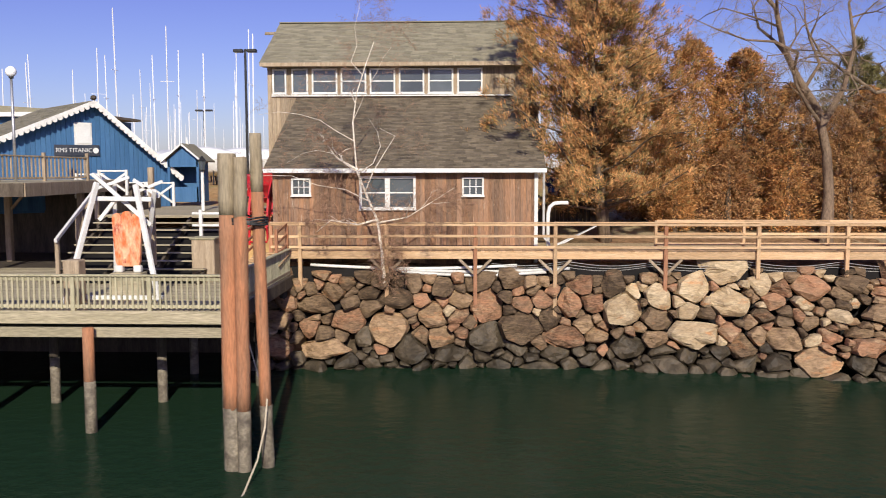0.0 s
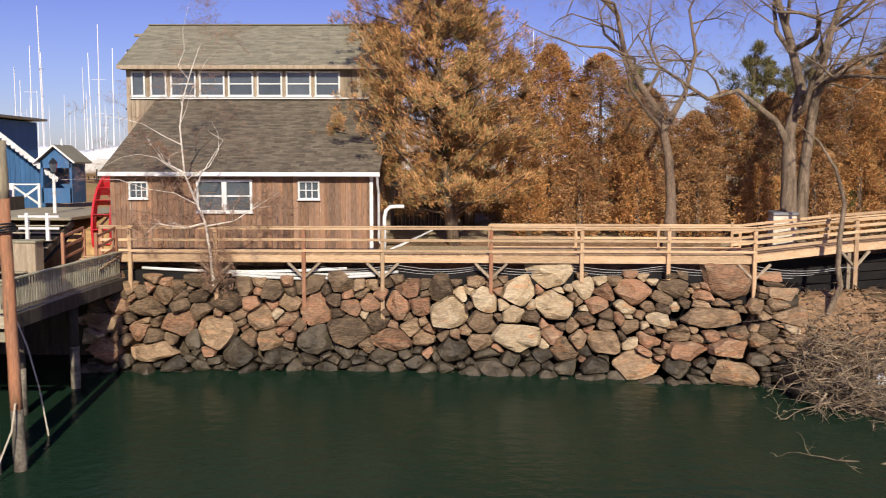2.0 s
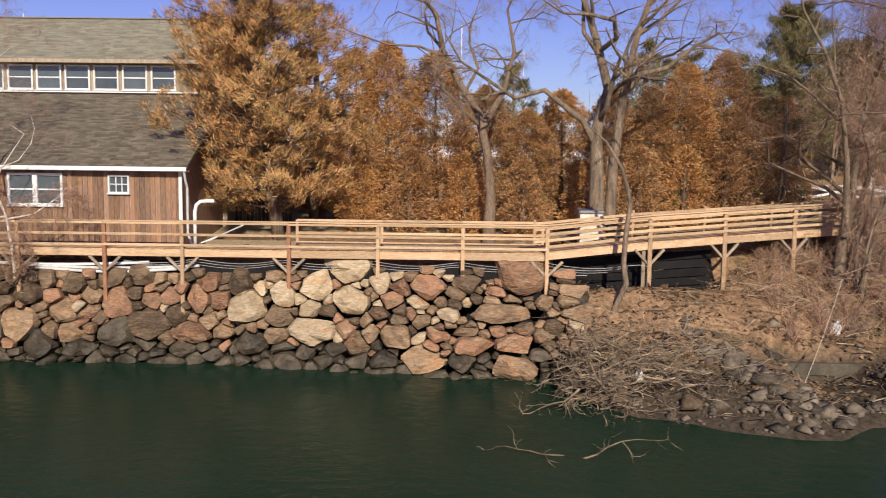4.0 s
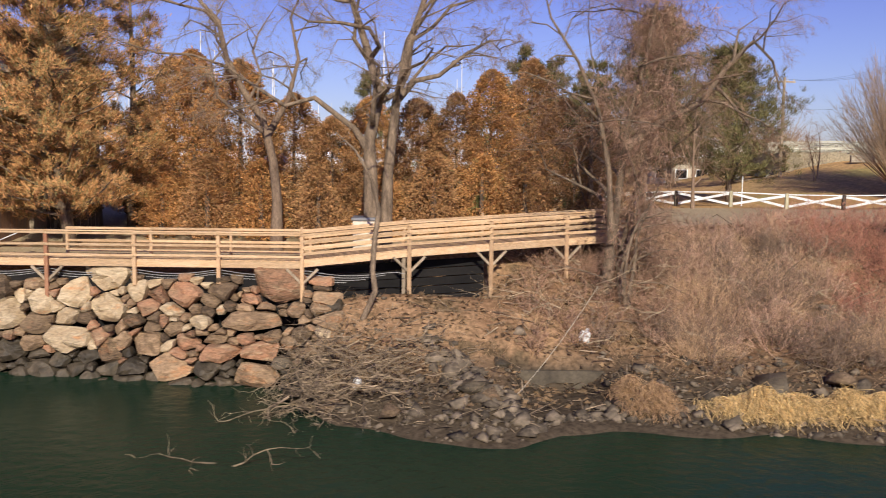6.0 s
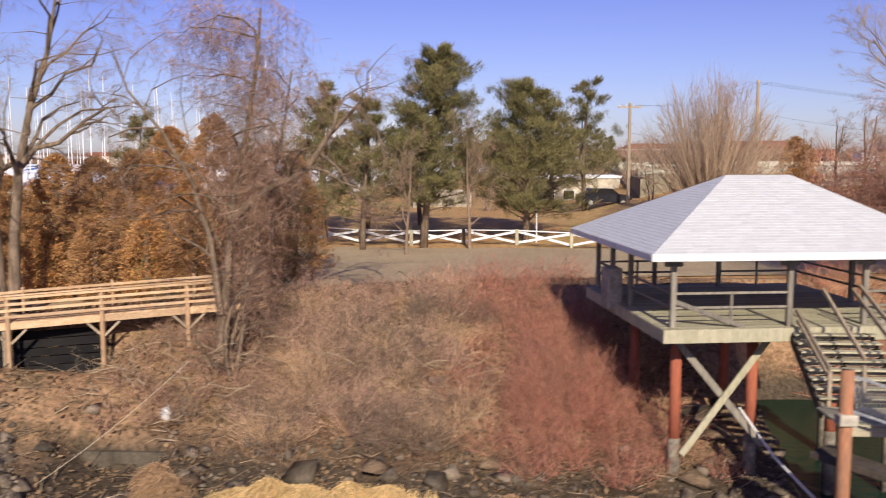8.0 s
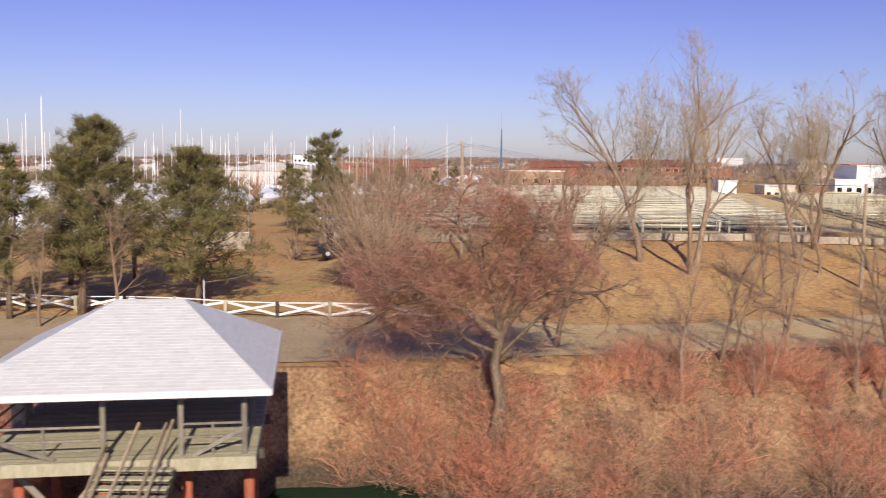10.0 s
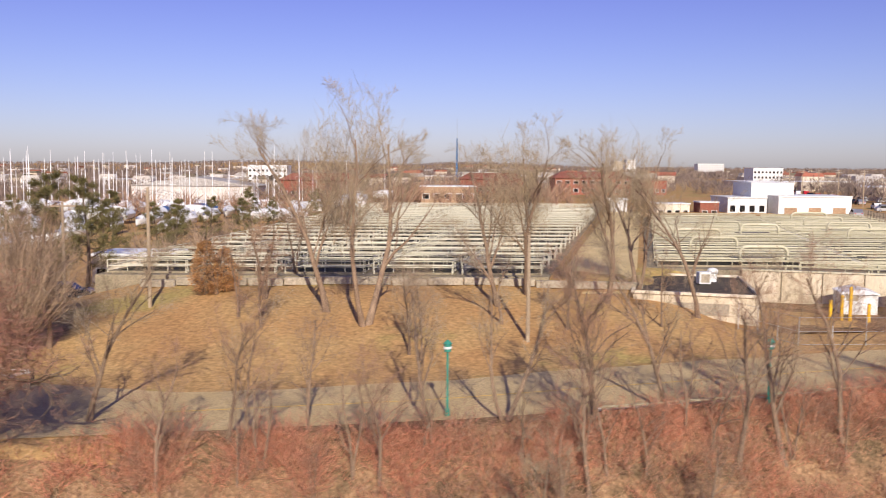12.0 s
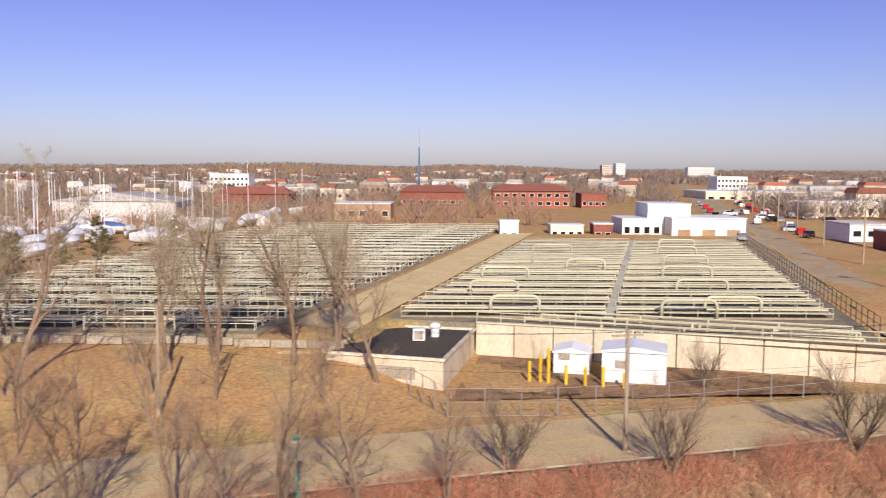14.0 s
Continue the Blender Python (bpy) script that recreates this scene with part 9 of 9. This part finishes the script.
CAR = [car_meshes(M_CARBLACK), car_meshes(M_WHITE2), car_meshes(M_METAL), car_meshes(M_RED)]
NAMES = ("black", "white", "silver", "red")
rg = random.Random(51)
for k in range(22):
    y = 175 + k * 9.5 + rg.uniform(-2, 2)
    x = 133.5 + (y - 91.5) / 4.05 + (16.5 + rg.uniform(0, 3) if k % 3 else 2.5)
    v = rg.choice((0, 0, 1, 1, 2, 2, 3))
    car(CAR[v], x, y, gz(x, y) + 0.1, 76, NAMES[v] + " car parked by the side road", "cars by the side road")
for k in range(14):
    x, y = 176 + rg.uniform(0, 30), 200 + k * 7 + rg.uniform(-3, 3)
    v = rg.choice((0, 0, 1, 1, 2, 2, 3))
    car(CAR[v], x, y, gz(x, y) + 0.05, rg.choice((0, 90, 76)), NAMES[v] + " car in the far parking lot", "cars in the far lot")
tk = car(CAR[0], 1.6, 44.5, gz(1.6, 44.5), 268, "black pickup parked beside the mill")
tk.scale = (1.15, 1.1, 1.25)
car(CAR[0], 42.6, 74.5, gz(42.6, 74.5), 8, "black pickup parked at the edge of the works")
car(CAR[3], -15.2, 47, gz(-15.2, 47), 250, "red car parked behind the booth")
for k in range(9):
    y = 100 + k * 32
    x = 150 + (y - 91.5) / 4.05
    utility_pole(x, y, gz(x, y) + 9.5, 2)
rfn = thing("boundary_fence", (140, 110, 7.8), "dark post-and-wire fence along the basins", "fence")
for k in range(46):
    y = 74 + k * 2.0
    x = edge_r(y) + 1.6
    wpart("post", Build().cyl((x, y, BZ - 0.3), (x, y, BZ + 1.7), 0.05, n=5), M_DARKWOOD, rfn)
for h in (0.3, 1.0, 1.65):
    wpart("wire", Build().tube([(edge_r(74) + 1.6, 74, BZ + h), (edge_r(164) + 1.6, 164, BZ + h)], [0.03] * 2, 4), M_DARKWOOD, rfn)
block("brick_shop", 176, 184, 150, 12, 7.4, 11.0, M_BRICK, "small red brick shop by the side road", ((1.0, 1.3, 3),), M_WHITE2, rz=0)
block("brick_shop", 180, 189, 180, 12, 7.4, 10.8, M_WHITE2, "small white shop by the side road", ((1.0, 1.3, 3),), M_FARROOF)

# ---- marina: wrapped boats and masts ----


def boat_meshes(ln, wrap):
    hull, deck = Build(), Build()
    n = 8
    sec = []
    for i in range(n + 1):
        u = i / n
        w = 0.16 * ln * math.sin(math.pi * min(1, 0.18 + 0.82 * u) ** 0.9) if u < 1 else 0.02
        w = max(0.03, 0.17 * ln * (1 - (1 - u) ** 3 if u < 0.5 else 1) * (1 - max(0, u - 0.45) ** 2 * 3.0))
        sec.append((u * ln - ln / 2, w))
    for i, (x, w) in enumerate(sec):
        for y, z in ((-w, 2.1), (-w * 0.75, 1.2), (0, 0.7), (w * 0.75, 1.2), (w, 2.1)):
            hull.v.append((x, y, z + 0.25 * (i / n) ** 2))
    for i in range(n):
        for j in range(4):
            a = i * 5 + j
            hull.f.append((a, a + 1, a + 6, a + 5))
    for i, (x, w) in enumerate(sec):
        hh = 1.0 * math.sin(math.pi * (i + 0.6) / (n + 1.2))
        for y, z in ((-w, 2.12), (-w * 0.5, 2.2 + hh * 0.8), (0, 2.3 + hh), (w * 0.5, 2.2 + hh * 0.8), (w, 2.12)):
            deck.v.append((x, y, z + 0.25 * (i / n) ** 2))
    for i in range(n):
        for j in range(4):
            a = i * 5 + j
            deck.f.append((a, a + 1, a + 6, a + 5))
    deck.f += [(0, 1, 2, 3, 4)]
    hull.f += [(4, 3, 2, 1, 0)]
    st = Build()
    for x in (-ln * 0.25, ln * 0.2):
        for y in (-0.8, 0.8):
            st.cyl((x, y, 0), (x, y * 0.7, 1.3), 0.06, n=5)
    mast = Build().cyl((ln * 0.1, 0, 2), (ln * 0.1, 0, 2 + ln * 1.25), 0.075, 0.05, 6)
    mast.box((ln * 0.1, 0, 2 + ln * 0.75), (0.05, 1.4, 0.04))
    return hull.mesh("hull", M_WHITE2, True), deck.mesh("cover", wrap, True), st.mesh("stand", M_BLACK), mast.mesh("mast", M_TARPWHITE)


BOATS = [boat_meshes(ln, M_TARPWHITE if k != 2 else M_BLUETARP) for k, ln in enumerate((7.5, 9.5, 8.5, 11.0))]
rg = random.Random(61)
spots = [(-48 + 2.9 * k + rg.uniform(-1, 1), 74 + (k * 7) % 24 + rg.uniform(-2, 2)) for k in range(14)]
for i in range(20):
    for j in range(10):
        x, y = -104 + i * 8.6 + rg.uniform(-1.5, 1.5), 92 + j * 17 + rg.uniform(-3, 3)
        if x > (16 + (y - 92) * 0.24 if y < 165 else 26 + (y - 92) * 0.24) or rg.random() < 0.08:
            continue
        spots.append((x, y))
for k in range(34):
    spots.append((rg.uniform(-26, 44), rg.uniform(185, 256)))
for x, y in spots:
    v = rg.choice((0, 1, 1, 2, 3, 3, 0, 1)) if rg.random() > 0.04 else 2
    if v == 2 and rg.random() < 0.6:
        v = 1
    t = thing("sailboat", (x, y, gz(x, y)), "boat laid up under blue cover" if v == 2 else "boat laid up under white shrink wrap", "boat", "boats laid up in the marina", rg.choice((0, 90, 80, 100, 180)) + rg.uniform(-8, 8))
    for nm, me in zip(("hull", "cover", "stand"), BOATS[v][:3]):
        piece(nm, me, t, Matrix.Identity(4))
    if rg.random() < 0.92:
        piece("mast", BOATS[v][3], t, pose(0, 0, 0, rg.uniform(-1, 1), rg.uniform(-1, 1), 0))
msd = thing("marina_shed", (-2, 262, 5), "large pale grey boat shed with a shallow gable roof", "shed")
wpart("wall", Build().box((1, 272, 8), (36, 20, 7)), M_FARROOF, msd)
wpart("roof", Build().prism([(-18, 11.4), (20, 11.4), (1, 14.0)], 21, pose(0, 261.5, 0)), M_FARROOF, msd)
tent = thing("white_tent", (55, 212, 7.5), "long white rounded fabric shelter", "tent")
wpart("skin", Build().prism([(48.5 + 9 * (1 - math.cos(a)) / 2 * 1.0, 7.6 + 3.0 * math.sin(a)) for a in np.linspace(0, math.pi, 9)], 14, pose(0, 212, 0)), M_TARPWHITE, tent)
# ---- far town and woods ----
rg = random.Random(71)
HOUSE = []
for k, (w, d, h, rm, wm) in enumerate(((10, 9, 5.5, M_FARROOF, M_WHITE2), (12, 9, 6.5, M_BRICK, M_CREAM), (9, 8, 6, M_ROOF, M_CREAM), (16, 12, 5, M_FARROOF, M_BRICKTAN), (22, 14, 4.5, M_TARPWHITE, M_CREAM))):
    wall = Build().box((0, 0, h / 2), (w, d, h)).mesh("wall", wm)
    roof = Build().prism([(-w / 2 - 0.4, 0), (w / 2 + 0.4, 0), (w / 2 - 1.0, 1.9 if k != 4 else 0.5), (-w / 2 + 1.0, 1.9 if k != 4 else 0.5)], d + 0.8, pose(0, -d / 2 - 0.4, h)).mesh("roof", rm)
    wn_ = Build().box((0, 0, 0), (1.1, 0.12, 1.3)).mesh("window", M_DARK)
    HOUSE.append((wall, roof, wn_, w, d, h))
LBL = ("white house with a grey roof", "cream house with a red roof", "cream house with a dark roof", "tan brick building with a grey roof", "long low cream building with a white roof")
n = 0
while n < 330:
    y = 270 + 1500 * rg.random() ** 1.5
    x = 90 + rg.gauss(0, 1) * (120 + y * 0.42)
    if y < 560 and 60 < x < 175 or y < 420 and x < 50 or abs(x - (133.5 + (y - 91.5) / 4.05 + 6)) < 22:
        continue
    v = rg.randrange(5)
    wall, roof, wn_, w, d, h = HOUSE[v]
    t = thing("town_house", (x, y, gz(x, y) - 0.3), LBL[v] + " in the far town", "house", "far town", rg.choice((0, 0, 12, -14, 76)))
    piece("wall", wall, t, Matrix.Identity(4))
    piece("roof", roof, t, Matrix.Identity(4))
    if y < 700:
        for kx in range(int(w / 3)):
            piece("window", wn_, t, pose(-w / 2 + 1.5 + 3 * kx, -d / 2, h * 0.5))
    n += 1


def woods(name, n, seed, xr, yr, hr, label, material=M_FARWOOD, per=9, wide=0.35, thick=0.03, skip=None):
    """Bare trees far off: sprays of tapering stems."""
    g = np.random.default_rng(seed)
    u = g.uniform(0, 1, n)
    y = yr[0] + (yr[1] - yr[0]) * u ** 1.6
    x = 90 + g.uniform(-1, 1, n) * np.interp(y, (80, 250, 4500), xr)
    if skip is not None:
        ok = ~skip(x, y)
        x, y = x[ok], y[ok]
    n = len(x)
    h = g.uniform(*hr, n)
    base = np.stack([x, y, ground_z(x, y) - 0.3], 1)
    i = np.repeat(np.arange(n), per)
    m = len(i)
    st = base[i] + np.stack([g.normal(0, 0.06, m) * h[i], g.normal(0, 0.06, m) * h[i], g.uniform(0.0, 0.45, m) * h[i]], 1)
    tip = base[i] + np.stack([g.normal(0, wide, m) * h[i], g.normal(0, wide, m) * h[i], g.uniform(0.6, 1.0, m) * h[i]], 1)
    ob = new(name, np_mesh(name, *cones(st, tip, thick * h[i], seed), material))
    return tagged(ob, label, "woods", kind="stuff")


road_skip = lambda x, y: (np.abs(x - (133.5 + (y - 91.5) / 4.05 + 6)) < 14) | ((y < 345) & (x > 60) & (x < 170)) | ((y < 262) & (x > -75) & (x < 64))
woods("town_trees", 4600, 5, (60, 160, 1900), (250, 1500), (5, 10), "bare trees among the houses of the town", per=12, thick=0.014, skip=road_skip)
woods("hill_woods", 13000, 6, (200, 300, 2900), (900, 4300), (7, 12), "bare brown woods on the far hills", per=4, wide=0.3, thick=0.07)
woods("works_trees", 260, 7, (30, 120, 130), (205, 300), (4, 9), "reddish bare trees behind the basins", M_TWIGRED, per=40, wide=0.3, thick=0.012, skip=lambda x, y: (x > 107) & (y < 215) | (x > 66) & (x < 86) & (y > 228) & (y < 255) | (x > 128))
woods("marina_trees", 200, 8, (95, 95, 95), (80, 210), (3, 6), "grey-brown bare shrubs beside the marina", M_TWIG, per=50, wide=0.35, thick=0.01, skip=lambda x, y: (x > 57 + (y - 87) * 0.115) | (x < 30))
